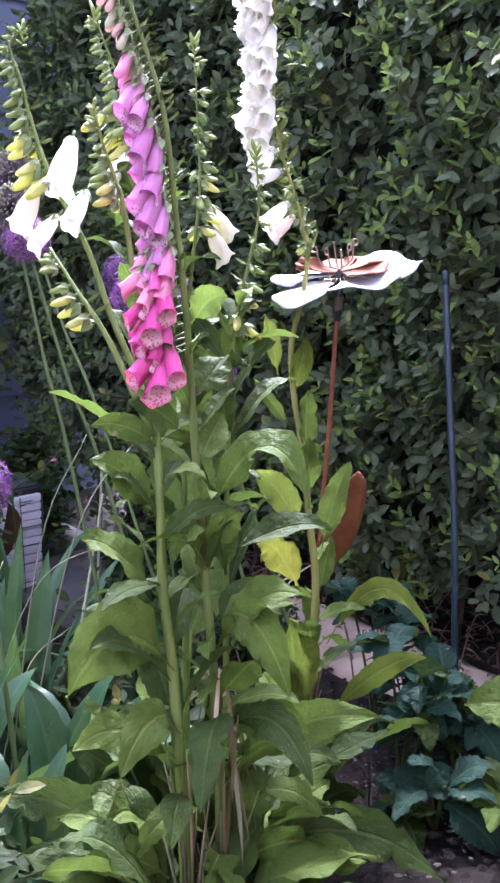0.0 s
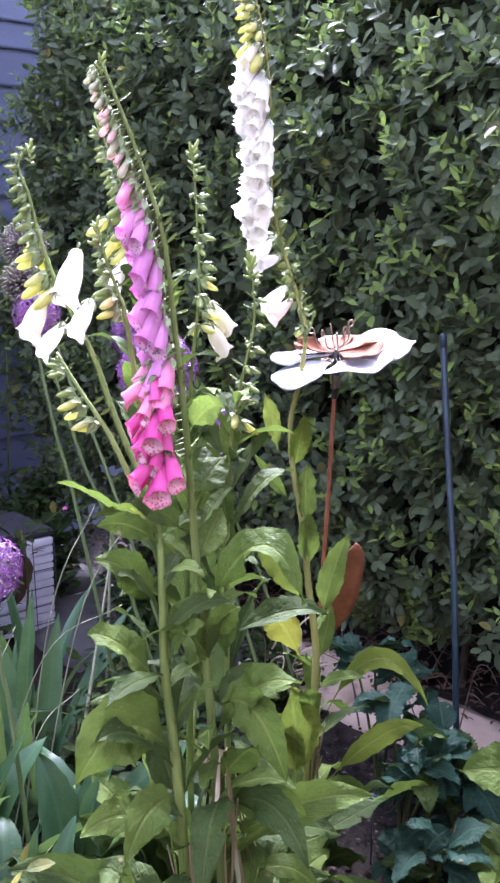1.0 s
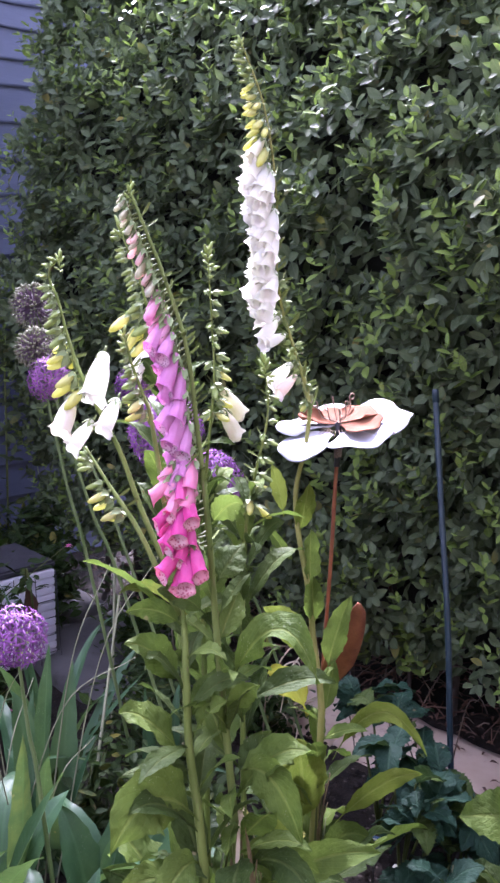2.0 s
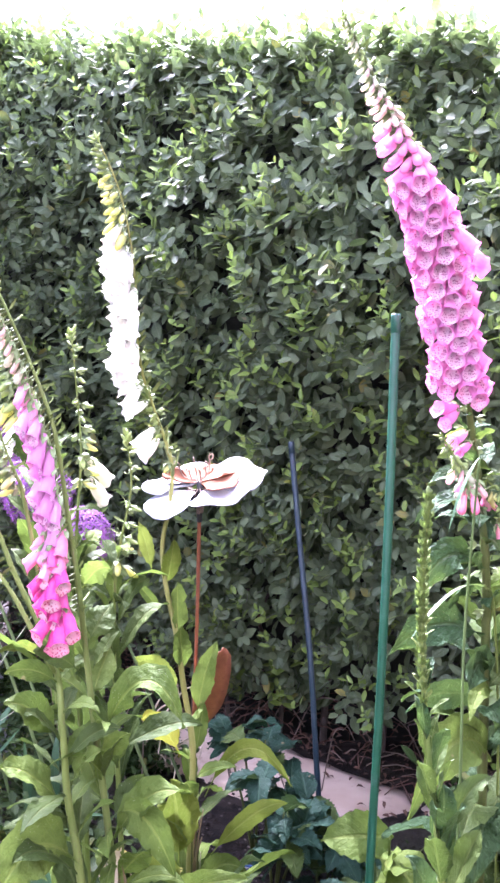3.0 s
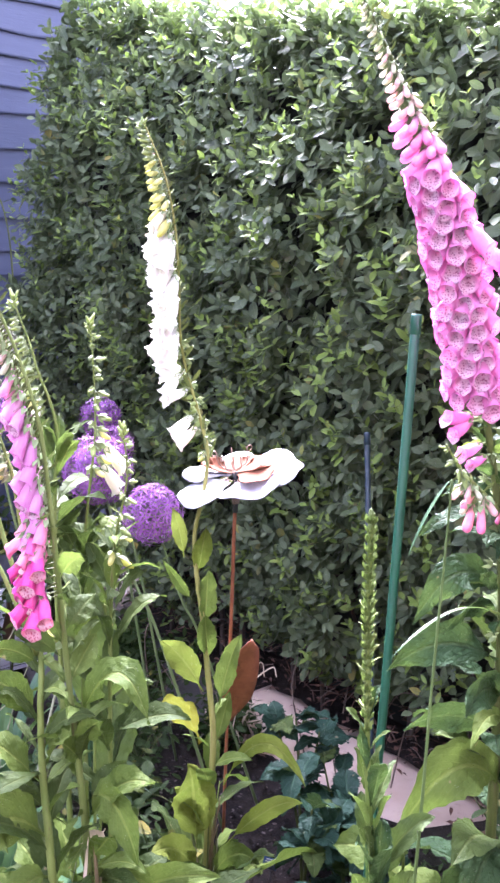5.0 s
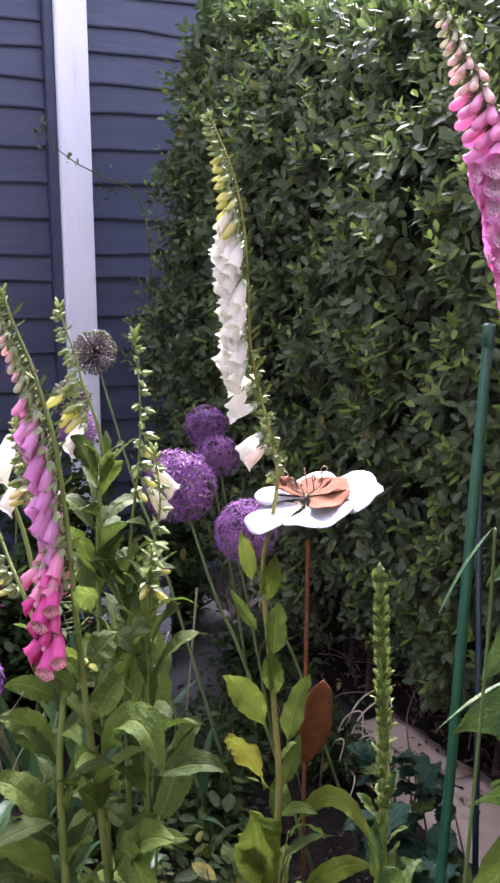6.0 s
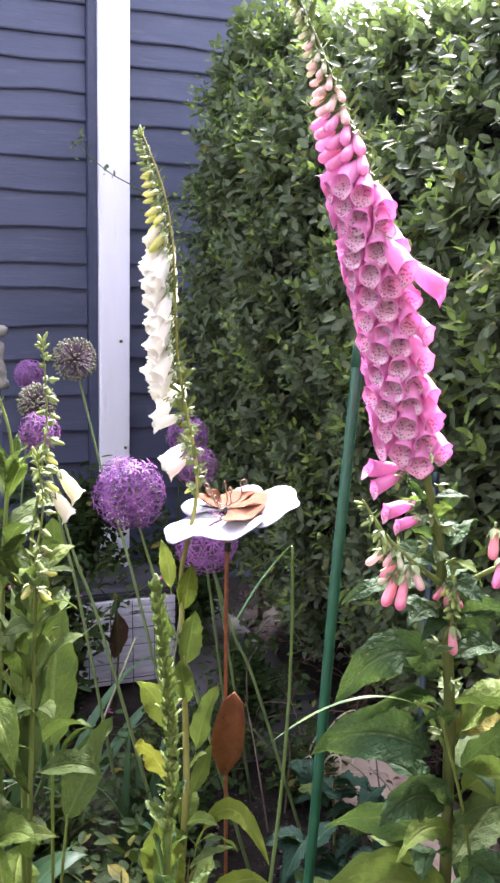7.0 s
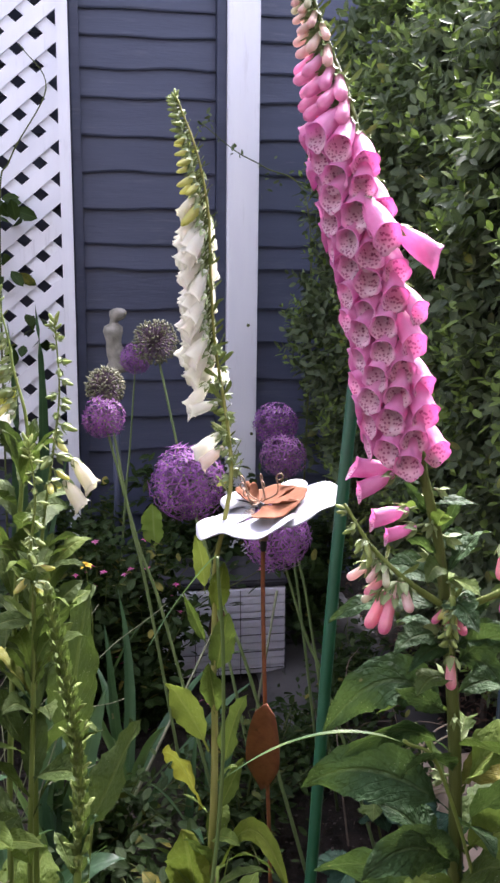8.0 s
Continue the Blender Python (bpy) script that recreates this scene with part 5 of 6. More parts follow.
def hanging_bells(plant, rows):
    """Single bells as (foot, direction, length, colour)."""
    for q, d, l, k in rows:
        b = part("bell" if k in BELLS else "bud", BELLS[k][len(plant.children) % 3] if k in BELLS else BUDS[k], plant, aim(q, d, l))
        part("calyx", CALYX_MESH, b, aim(Vector(q) - Vector(d).normalized() * l * 0.03, d, 0.028))


LW_BELLS = [
    ((-0.897, 0.742, 0.966), (0.12, -0.39, -0.91), 0.053, "white"),
    ((-0.911, 0.711, 0.921), (0.12, -0.49, -0.86), 0.043, "cream"),
    ((-0.894, 0.723, 0.895), (-0.02, -0.69, -0.72), 0.038, "white"),
    ((-0.88, 0.746, 0.918), (0.09, -0.56, -0.82), 0.039, "white"),
]
SPIKE_BELLS = [
    ((-0.949, 0.843, 0.962), (-0.02, -0.62, -0.78), 0.04, "white"),
    ((-0.962, 0.832, 0.985), (0.02, -0.4, -0.92), 0.033, "creambud"),
    ((-0.966, 0.824, 1.0), (-0.02, -0.75, -0.66), 0.034, "creambud"),
]
BUD_BELLS = [
    ((-0.902, 0.912, 0.91), (0.28, 0.54, -0.8), 0.041, "cream"),
    ((-0.891, 0.902, 0.888), (0.15, 0.5, -0.85), 0.039, "cream"),
    ((-0.892, 0.893, 0.935), (0.5, 0.5, -0.54), 0.022, "creambud"),
]
PEACH_BELLS = [
    ((-0.972, 1.099, 0.921), (-0.3, -0.6, -0.62), 0.042, "white"),
    ((-0.967, 1.103, 0.905), (-0.15, -0.74, -0.66), 0.038, "peach"),
    ((-0.985, 1.085, 0.985), (-0.3, -0.6, -0.9), 0.042, "white"),
    ((-0.948, 1.106, 0.868), (0.1, -0.6, -0.5), 0.018, "creambud"),
]
SIDE_BELLS = [
    ((-0.506, 1.184, 0.951), (-0.12, -0.95, -0.28), 0.031, "orchid"),
    ((-0.502, 1.19, 0.937), (-0.11, -0.94, -0.32), 0.026, "orchid"),
    ((-0.502, 1.152, 0.907), (-0.02, -0.8, -0.59), 0.023, "faded"),
    ((-0.497, 1.159, 0.889), (0.02, -0.72, -0.7), 0.02, "palebud"),
    ((-0.495, 1.163, 0.885), (0.12, -0.4, -0.91), 0.034, "rose"),
    ((-0.485, 1.166, 0.885), (0.3, -0.3, -0.91), 0.033, "rose"),
    ((-0.474, 1.215, 0.833), (0.21, -0.03, -0.98), 0.028, "rose"),
    ((-0.515, 1.178, 0.982), (-0.2, -0.98, 0.05), 0.038, "orchid"),
    ((-0.512, 1.172, 0.98), (-0.07, -0.89, -0.45), 0.032, "orchid"),
    ((-0.473, 1.256, 0.928), (0.16, -0.12, -0.98), 0.03, "rose"),
    ((-0.465, 1.262, 0.9), (0.1, -0.27, -0.96), 0.03, "pinkbud"),
    ((-0.515, 1.14, 1.201), (0.7, 0.22, -0.68), 0.044, "orchid"),
    ((-0.509, 1.163, 1.178), (0.27, 0.78, -0.56), 0.042, "orchid"),
]


def build_pink_foxglove():
    p = thing("foxglove", foot_at(-0.72, 0.79), "foxglove with a spike of magenta and lilac bells, nibbled leaves", "foxglove", "foxgloves")
    line = stem_part(p, [(-0.818, 0.722, 1.13), (-0.806, 0.728, 1.1), (-0.795, 0.744, 1.05), (-0.776, 0.757, 0.98), (-0.766, 0.764, 0.887), (-0.752, 0.765, 0.8), (-0.747, 0.772, 0.684), (-0.74, 0.78, 0.569), (-0.73, 0.785, 0.45), (-0.724, 0.789, 0.32), foot_at(-0.72, 0.79)], (0.0014, 0.0058), STEM_PALE)
    raceme(p, line, 0.0, 0.292, 76, (222, 244), 66, [(0.2, ("palebud", "palebud", "faded"), 0.011, 0.016), (0.36, ("faded", "palebud", "faded"), 0.017, 0.023), (0.46, "pinkbud", 0.025, 0.03), (0.9, "lilac", 0.033, 0.041), (1.0, "salmon", 0.036, 0.036)], 1, droop=(-54, -64), crowd=1.2, stalk=0.36, shift=(-0.003, -0.003, 0))
    raceme(p, line, 0.265, 0.366, 18, 284, 62, [(0.25, ("salmon", "magenta"), 0.032, 0.034), (1.0, "magenta", 0.035, 0.037)], 31, droop=(-50, -50), crowd=1.0, stalk=0.36, shift=(-0.012, -0.014, 0))
    rnd = random.Random(12)
    for k in range(20):
        q, a = line[rnd.randrange(6, 40)], rnd.uniform(-0.9, 2.6)
        part("bract", BRACT_MESH, p, aim(q, (math.cos(a), math.sin(a), rnd.uniform(-0.3, 0.9)), rnd.uniform(0.013, 0.024), rnd.uniform(-90, 90)))
    leaf_parts(p, A_LEAVES + A_LOWER_LEAVES, GREENS, 5, 1.1)
    leaf_parts(p, LOW_LEAVES, (FOX_LEAF, FOX_LEAF_DARK), 25, 1.0, 0.95, nibble=0.12)
    leaf_parts(p, [(-0.764, 0.828, 0.456, -0.763, 0.791, 0.435, 0.028, 0.000)], DRY, 26)
    side_leaves(p, line, 0.5, 0.94, 20, (0.05, 0.12), 0.27, GREENS, 4, (10, 72))
    rosette(p, foot_at(-0.72, 0.79), 16, (0.12, 0.2), 0.31, GREENS, 7, (10, 55))
    petioles(p, foot_at(-0.72, 0.79), 15, 15, (0.08, 0.28), greens=GREENS)
    # dry leaf stalks hanging at the foot
    rnd = random.Random(14)
    for k in range(14):
        a = rnd.uniform(0, 6.28)
        b = Vector((-0.725 + 0.012 * math.cos(a), 0.788 + 0.012 * math.sin(a), rnd.uniform(0.33, 0.5)))
        s = Shape()
        leaf(s, b, b + Vector((0.03 * math.cos(a), 0.03 * math.sin(a), -rnd.uniform(0.1, 0.2))), 0.005, 0.0, steps=6, rnd=rnd, stalk=0)
        part("dead_leaf", s, p, label="dry brown hanging leaf", materials=(STEM_DARK, STALK_PINK, STALK_PINK, DRY, STEM_GREY)[k % 5])


build_pink_foxglove()


# the rear plants' shade is put into this mix by mostly dark leaves
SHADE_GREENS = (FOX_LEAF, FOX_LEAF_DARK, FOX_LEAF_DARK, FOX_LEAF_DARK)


def build_white_foxglove_behind():
    p = thing("foxglove", foot_at(-0.7, 0.735), "foxglove with green buds and a few drooping white bells", "foxglove", "foxgloves")
    line = stem_part(p, [(-0.949, 0.722, 1.066), (-0.954, 0.711, 1.048), (-0.943, 0.715, 1.02), (-0.929, 0.718, 0.979), (-0.911, 0.725, 0.934), (-0.874, 0.742, 0.865), (-0.845, 0.748, 0.806), (-0.79, 0.757, 0.71), (-0.763, 0.744, 0.64), (-0.755, 0.741, 0.567), (-0.735, 0.737, 0.499), (-0.72, 0.736, 0.4), foot_at(-0.7, 0.735)], (0.0011, 0.006), STEM_GREEN)
    raceme(p, line, 0.0, 0.15, 27, 226, 72, [(0.35, "green", 0.007, 0.013), (0.72, "green", 0.014, 0.022), (1.0, "creambud", 0.025, 0.033)], 2, droop=(15, -36), crowd=1.35)
    hanging_bells(p, LW_BELLS)
    leaf_parts(p, WHITE_B_LEAVES, GREENS, 6, 1.1)
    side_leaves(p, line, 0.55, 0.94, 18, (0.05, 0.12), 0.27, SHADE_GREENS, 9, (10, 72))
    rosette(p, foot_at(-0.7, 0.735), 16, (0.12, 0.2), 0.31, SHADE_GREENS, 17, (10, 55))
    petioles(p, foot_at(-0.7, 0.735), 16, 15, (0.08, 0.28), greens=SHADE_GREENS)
    # a budding side shoot
    side = stem_part(p, [(-0.905, 0.72, 0.865), (-0.87, 0.725, 0.83), (-0.83, 0.735, 0.785), (-0.785, 0.752, 0.7)], (0.0015, 0.0035), STEM_GREEN, "side_stem")
    raceme(p, side, 0.0, 0.11, 9, 235, 40, [(0.5, "green", 0.012, 0.02), (1.0, "creambud", 0.022, 0.028)], 6, droop=(-5, -30))
    side = stem_part(p, [(-0.852, 0.736, 0.99), (-0.841, 0.738, 0.958), (-0.829, 0.743, 0.927), (-0.817, 0.746, 0.891), (-0.79, 0.757, 0.71)], (0.0012, 0.003), STEM_GREEN, "side_stem")
    raceme(p, side, 0.0, 0.09, 22, 228, 80, [(0.5, "green", 0.006, 0.012), (0.8, "green", 0.013, 0.02), (1.0, "creambud", 0.022, 0.026)], 8, droop=(25, -20))


build_white_foxglove_behind()


def build_bud_foxglove(points, label, seed, face, count, last, stages, leaves=8, droop=(30, -30), bells=(), clear=0.06, spread=75):
    foot = points[-1]
    p = thing("foxglove", foot, label, "foxglove", "foxgloves")
    line = stem_part(p, points, (0.0009, 0.0042), STEM_GREEN)
    tip_tuft(p, line[0], seed, 0.011)
    raceme(p, line, 0.006, last, count, face, spread, stages, seed, droop=droop, crowd=1.15, stalk=0.3)
    hanging_bells(p, bells)
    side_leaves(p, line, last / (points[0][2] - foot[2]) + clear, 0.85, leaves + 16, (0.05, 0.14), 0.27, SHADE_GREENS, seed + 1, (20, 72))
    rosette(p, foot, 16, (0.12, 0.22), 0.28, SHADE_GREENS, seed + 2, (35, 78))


build_bud_foxglove([(-0.988, 0.828, 1.101), (-0.982, 0.831, 1.081), (-0.968, 0.841, 1.038), (-0.959, 0.845, 1.008), (-0.944, 0.857, 0.96), (-0.933, 0.859, 0.915), (-0.926, 0.85, 0.867), (-0.91, 0.84, 0.75), (-0.86, 0.825, 0.5), foot_at(-0.82, 0.82)], "foxglove spike with yellow-green buds and one white bell", 41, 236, 16, 0.135, [(0.6, "green", 0.011, 0.019), (0.85, "green", 0.02, 0.026), (1.0, "creambud", 0.026, 0.032)], 6, bells=SPIKE_BELLS, clear=0.4, spread=40, droop=(0, -40))
build_bud_foxglove([(-0.91, 0.896, 1.072), (-0.906, 0.899, 0.991), (-0.891, 0.89, 0.924), (-0.886, 0.876, 0.84), (-0.885, 0.87, 0.776), (-0.88, 0.862, 0.7), (-0.865, 0.855, 0.5), foot_at(-0.85, 0.85)], "slender foxglove with green buds and two cream bells", 51, 62, 20, 0.2, [(0.6, "green", 0.01, 0.016), (0.85, "green", 0.017, 0.021), (1.0, "creambud", 0.021, 0.026)], 11, bells=BUD_BELLS, clear=0.3, spread=120, droop=(10, -30))
build_bud_foxglove([(-0.78, 0.867, 0.957), (-0.78, 0.872, 0.898), (-0.791, 0.864, 0.831), (-0.805, 0.865, 0.774), (-0.805, 0.86, 0.65), (-0.79, 0.85, 0.45), foot_at(-0.775, 0.845)], "small foxglove spike with yellow-green buds", 61, 45, 19, 0.17, [(0.6, "green", 0.009, 0.014), (0.78, "green", 0.015, 0.018), (1.0, "creambud", 0.02, 0.026)], 9, clear=0.2, spread=110, droop=(10, -30))


def build_white_foxglove():
    p = thing("foxglove", foot_at(-0.89, 1.07), "tall foxglove with a dense spike of white bells and yellowing leaves", "foxglove", "foxgloves")
    line = stem_part(p, [(-1.027, 1.05, 1.34), (-1.012, 1.075, 1.27), (-1.004, 1.088, 1.198), (-0.996, 1.09, 1.12), (-1.0, 1.095, 1.045), (-0.994, 1.102, 0.99), (-0.973, 1.109, 0.93), (-0.948, 1.11, 0.87), (-0.943, 1.1, 0.81), (-0.95, 1.09, 0.75), (-0.943, 1.088, 0.69), (-0.915, 1.083, 0.609), (-0.904, 1.083, 0.542), (-0.883, 1.079, 0.457), (-0.88, 1.075, 0.38), (-0.884, 1.073, 0.305), foot_at(-0.89, 1.07)], (0.0013, 0.006), STEM_YELLOW)
    raceme(p, line, 0.0, 0.318, 88, (234, 244), 68, [(0.2, "green", 0.01, 0.017), (0.4, "creambud", 0.018, 0.028), (0.47, ("creambud", "cream"), 0.032, 0.038), (1.0, "white", 0.041, 0.044)], 3, droop=(5, -53), crowd=1.15, stalk=0.4, wild=0.6)
    low = [q for q in line if 0.85 < q.z < 0.985]
    raceme(p, low, 0.0, 0.125, 16, 235, 60, [(0.18, "white", 0.038, 0.04), (0.6, "pod", 0.013, 0.012), (1.0, "none", 0.013, 0.012)], 13, droop=(0, -30), crowd=1.0)
    hanging_bells(p, PEACH_BELLS)
    rnd = random.Random(73)
    for k in range(34):
        q = line[int(10 + k * 1.5)]
        a = radians(rnd.choice((30, 60, 90, 330, 0, 200)) + rnd.uniform(-25, 25))
        part("bract", BRACT_MESH, p, aim(q, (math.cos(a), math.sin(a), rnd.uniform(0.1, 1.2)), (0.013 + 0.024 * k / 34) * rnd.uniform(0.8, 1.3), rnd.uniform(-90, 90)))
    for k in range(16):
        q, a = line[34 + int(k * 1.5)], k * 2.4
        part("calyx", CALYX_MESH, p, aim(q + Vector((math.cos(a), math.sin(a), 0)) * 0.004, (math.cos(a), math.sin(a), rnd.uniform(-0.9, 0.1)), rnd.uniform(0.018, 0.027)))
    leaf_parts(p, W_LEAVES + W_LOWER_LEAVES[1:], (FOX_LEAF_PALE, FOX_LEAF_PALE, FOX_LEAF), 8, 1.08, 1.0)
    leaf_parts(p, W_LOWER_LEAVES[:1], YELLOW_LEAF, 28, 1.15, 1.25)
    side_leaves(p, line, 0.8, 0.97, 7, (0.06, 0.11), 0.3, GREENS, 71, (15, 70))
    petioles(p, foot_at(-0.89, 1.07), 18, 16, greens=GREENS)
    rosette(p, foot_at(-0.89, 1.07), 12, (0.13, 0.22), 0.27, GREENS, 27, (20, 75))


build_white_foxglove()


def build_big_pink_foxglove():
    p = thing("foxglove", foot_at(-0.495, 1.25), "stout foxglove crowded with spotted orchid-pink bells", "foxglove", "foxgloves")
    line = stem_part(p, [(-0.632, 1.088, 1.442), (-0.612, 1.108, 1.39), (-0.58, 1.124, 1.325), (-0.548, 1.14, 1.26), (-0.53, 1.165, 1.15), (-0.518, 1.185, 1.05), (-0.511, 1.197, 0.982), (-0.508, 1.212, 0.923), (-0.499, 1.221, 0.849), (-0.494, 1.232, 0.74), (-0.495, 1.24, 0.61), (-0.495, 1.245, 0.45), foot_at(-0.495, 1.25)], (0.0018, 0.0076), STEM_DARK)
    raceme(p, line, 0.0, 0.452, 118, (258, 302), 88, [(0.17, ("green", "palebud", "palebud"), 0.009, 0.014), (0.27, ("palebud", "faded"), 0.015, 0.02), (0.34, "faded", 0.02, 0.027), (0.45, "pinkbud", 0.029, 0.036), (1.0, "orchid", 0.038, 0.04)], 4, droop=(-50, -39), crowd=1.12, wild=0.35)
    rnd = random.Random(45)
    for k in range(16):
        q, a = line[44 + k * 2], k * 2.4
        part("calyx", CALYX_MESH, p, aim(q + Vector((math.cos(a), math.sin(a), 0)) * 0.01, (math.cos(a), math.sin(a), rnd.uniform(-0.6, 0.4)), rnd.uniform(0.02, 0.028)))
    for k in range(40):
        q, a = line[1 + int(k * 1.1)], radians(rnd.uniform(-10, 120))
        part("bract", BRACT_MESH, p, aim(q, (math.cos(a), math.sin(a), rnd.uniform(0.2, 1.0)), rnd.uniform(0.014, 0.022), rnd.uniform(-90, 90)))
    side_leaves(p, line, 0.46, 0.66, 11, (0.025, 0.055), 0.4, (RUGOSE_LEAF, FOX_LEAF), 92, (0, 50))
    hanging_bells(p, SIDE_BELLS)
    leaf_parts(p, B_LEAVES, (FOX_LEAF, RUGOSE_LEAF, RUGOSE_LEAF), 9, 1.05, 1.15)
    leaf_parts(p, B_LOW_LEAVES, RUGOSE_LEAF, 19, 1.0, 1.05)
    side_leaves(p, line, 0.6, 0.96, 30, (0.05, 0.13), 0.42, (FOX_LEAF_DARK, RUGOSE_LEAF, RUGOSE_LEAF), 91, (0, 55))
    rosette(p, foot_at(-0.495, 1.25), 18, (0.14, 0.22), 0.44, (FOX_LEAF, FOX_LEAF_DARK), 37, (12, 60))
    # side shoots with hanging pink bells
    for pts, face, st, seed in (([(-0.513, 1.131, 0.956), (-0.502, 1.152, 0.922), (-0.491, 1.179, 0.895), (-0.497, 1.215, 0.868)], 300, [(0.55, "green", 0.008, 0.016), (0.8, ("palebud", "faded"), 0.018, 0.022), (1.0, ("faded", "rose"), 0.024, 0.028)], 5),
                                ([(-0.472, 1.214, 0.835), (-0.47, 1.212, 0.86), (-0.478, 1.216, 0.88), (-0.497, 1.222, 0.87)], 320, [(0.6, "green", 0.009, 0.014), (0.8, "creambud", 0.016, 0.02), (1.0, "rose", 0.022, 0.026)], 15),
                                ([(-0.4, 1.34, 0.985), (-0.42, 1.32, 0.95), (-0.45, 1.28, 0.91), (-0.497, 1.222, 0.86)], 330, [(0.5, "green", 0.008, 0.016), (1.0, ("orchid", "pinkbud"), 0.034, 0.038)], 25)):
        side = stem_part(p, pts, (0.0014, 0.0032), STEM_GREEN, "side_stem")
        raceme(p, side, 0.0, 0.08, 14, face, 70, st, seed, droop=(0, -60), crowd=0.9)


build_big_pink_foxglove()


def build_green_spike():
    foot = foot_at(-0.34, 0.87)
    p = thing("foxglove", foot, "foxglove shoot with an unopened narrow green flower spike", "foxglove", "foxgloves")
    line = stem_part(p, [(-0.394, 0.894, 0.936), (-0.404, 0.905, 0.86), (-0.407, 0.911, 0.787), (-0.395, 0.905, 0.69), (-0.378, 0.898, 0.605), (-0.36, 0.888, 0.5), foot], (0.002, 0.0046), STEM_GREEN)
    rnd = random.Random(6)
    part("bud", BUDS["dark"], p, aim(line[0] - UP * 0.006, (0.05, 0.03, 1), 0.016))
    part("bud", BUDS["dark"], p, aim(line[1] - UP * 0.004, (0.3, -0.3, 1), 0.012))
    for i in range(300):
        k = i / 300
        q = line[int(k ** 1.1 * 0.45 * (len(line) - 1))]
        az = i * 2.39996
        d = Vector((math.cos(az), math.sin(az), 6.0 - 3.2 * k + rnd.uniform(-0.8, 0.8)))
        part("scale", SCALE_MESH, p, aim(q + Vector((d.x, d.y, 0)) * (0.0022 if k < 0.6 else 0.0012) - UP * 0.004, d, (0.0076 + 0.0018 * k) * rnd.uniform(0.75, 1.25), rnd.uniform(-60, 60)))
        if i % 2 == 0:
            part("bud", BUDS["dark"], p, aim(q, (d.x, d.y, 1.6), 0.0068 + 0.0018 * k))
        if i > 120 and i % 4 == 0:
            part("bract", BRACT_MESH, p, aim(q, (d.x, d.y, rnd.uniform(0.8, 2.6)), 0.01 + 0.008 * k, rnd.uniform(0, 360)))
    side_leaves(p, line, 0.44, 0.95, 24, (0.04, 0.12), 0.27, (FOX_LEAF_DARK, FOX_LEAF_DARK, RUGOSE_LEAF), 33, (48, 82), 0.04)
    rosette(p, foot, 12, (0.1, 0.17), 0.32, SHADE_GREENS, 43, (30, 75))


build_green_spike()

# ---- alliums ----


def floret_ball(s, radius, count, seed, petal, seedhead=False):
    """Florets on thin legs all round: six-petalled stars, or seed capsules."""
    rnd = random.Random(seed)
    for i in range(count):
        z = 1 - 2 * (i + 0.5) / count
        a = i * 2.39996
        d = Vector((math.sqrt(1 - z * z) * math.cos(a), math.sqrt(1 - z * z) * math.sin(a), z))
        d = (d + Vector((rnd.uniform(-1, 1), rnd.uniform(-1, 1), rnd.uniform(-1, 1))) * 0.1).normalized()
        r = radius * (rnd.uniform(0.84, 1.0) if seedhead or i % 3 else rnd.uniform(0.6, 0.8))
        tube(s, [d * 0.004, d * r * 0.93], 0.0007, 3, slot=1, caps=False)
        e1 = d.orthogonal().normalized()
        e2 = d.cross(e1)
        if seedhead:
            c = d * r * 0.93
            v = [c + e1 * 0.0028, c + e2 * 0.0028, c - e1 * 0.0028, c - e2 * 0.0028, c + d * 0.0045, c - d * 0.0025]
            s.add(v, [(0, 1, 4), (1, 2, 4), (2, 3, 4), (3, 0, 4), (1, 0, 5), (2, 1, 5), (3, 2, 5), (0, 3, 5)])
            continue
        turn = rnd.uniform(0, 1)
        hub = d * r * 0.95
        for k in range(6):
            b = turn + k * math.pi / 3
            out = e1 * math.cos(b) + e2 * math.sin(b)
            sd = d.cross(out) * petal * 0.1
            bend = rnd.uniform(-0.1, 0.35)
            c1 = hub + out * petal * 0.45 + d * petal * 0.12
            tip = hub + out * petal + d * petal * bend
            s.add([hub, c1 - sd, c1 + sd, tip, c1 + d * petal * 0.06], [(0, 1, 4), (0, 4, 2), (1, 3, 4), (4, 3, 2)])
        v = [hub + e1 * 0.0016, hub + e2 * 0.0016, hub - e1 * 0.0016, hub - e2 * 0.0016, hub + d * 0.003]
        s.add(v, [(0, 1, 4), (1, 2, 4), (2, 3, 4), (3, 0, 4)], slot=2)
        for k in range(3):
            b = turn + k * 2.1
            q = hub + (e1 * math.cos(b) + e2 * math.sin(b)) * 0.002
            s.add([q - e1 * 0.0004, q + e1 * 0.0004, q + d * petal * 0.5], [(0, 1, 2)], slot=0)


def build_allium(c, radius, foot, label, seed, seedhead=False, old=False):
    p = thing("allium", (foot[0], foot[1], bed(*foot) - 0.01), label, "allium", "alliums")
    c, f = Vector(c), Vector((foot[0], foot[1], bed(*foot) - 0.02))
    s = Shape()
    mid = f.lerp(c, 0.55) + Vector((0.0, 0.0, 0.02))
    tube(s, spline([c, c.lerp(f, 0.25) + Vector((0, 0, -0.01)), mid, f], 8), (0.0021, 0.0034), 8)
    part("stem", s, p, materials=ALLIUM_STEM)
    h = Shape()
    floret_ball(h, radius, int(150 * (radius / 0.06) ** 1.4) if not seedhead else 300, seed, 0.0165 if radius > 0.05 else 0.0145, seedhead)
    part("flower_head", h, p, Matrix.Translation(c), materials=[SEED if seedhead else (ALLIUM_OLD if old else ALLIUM), SEED_LEG, BUD_GREEN])


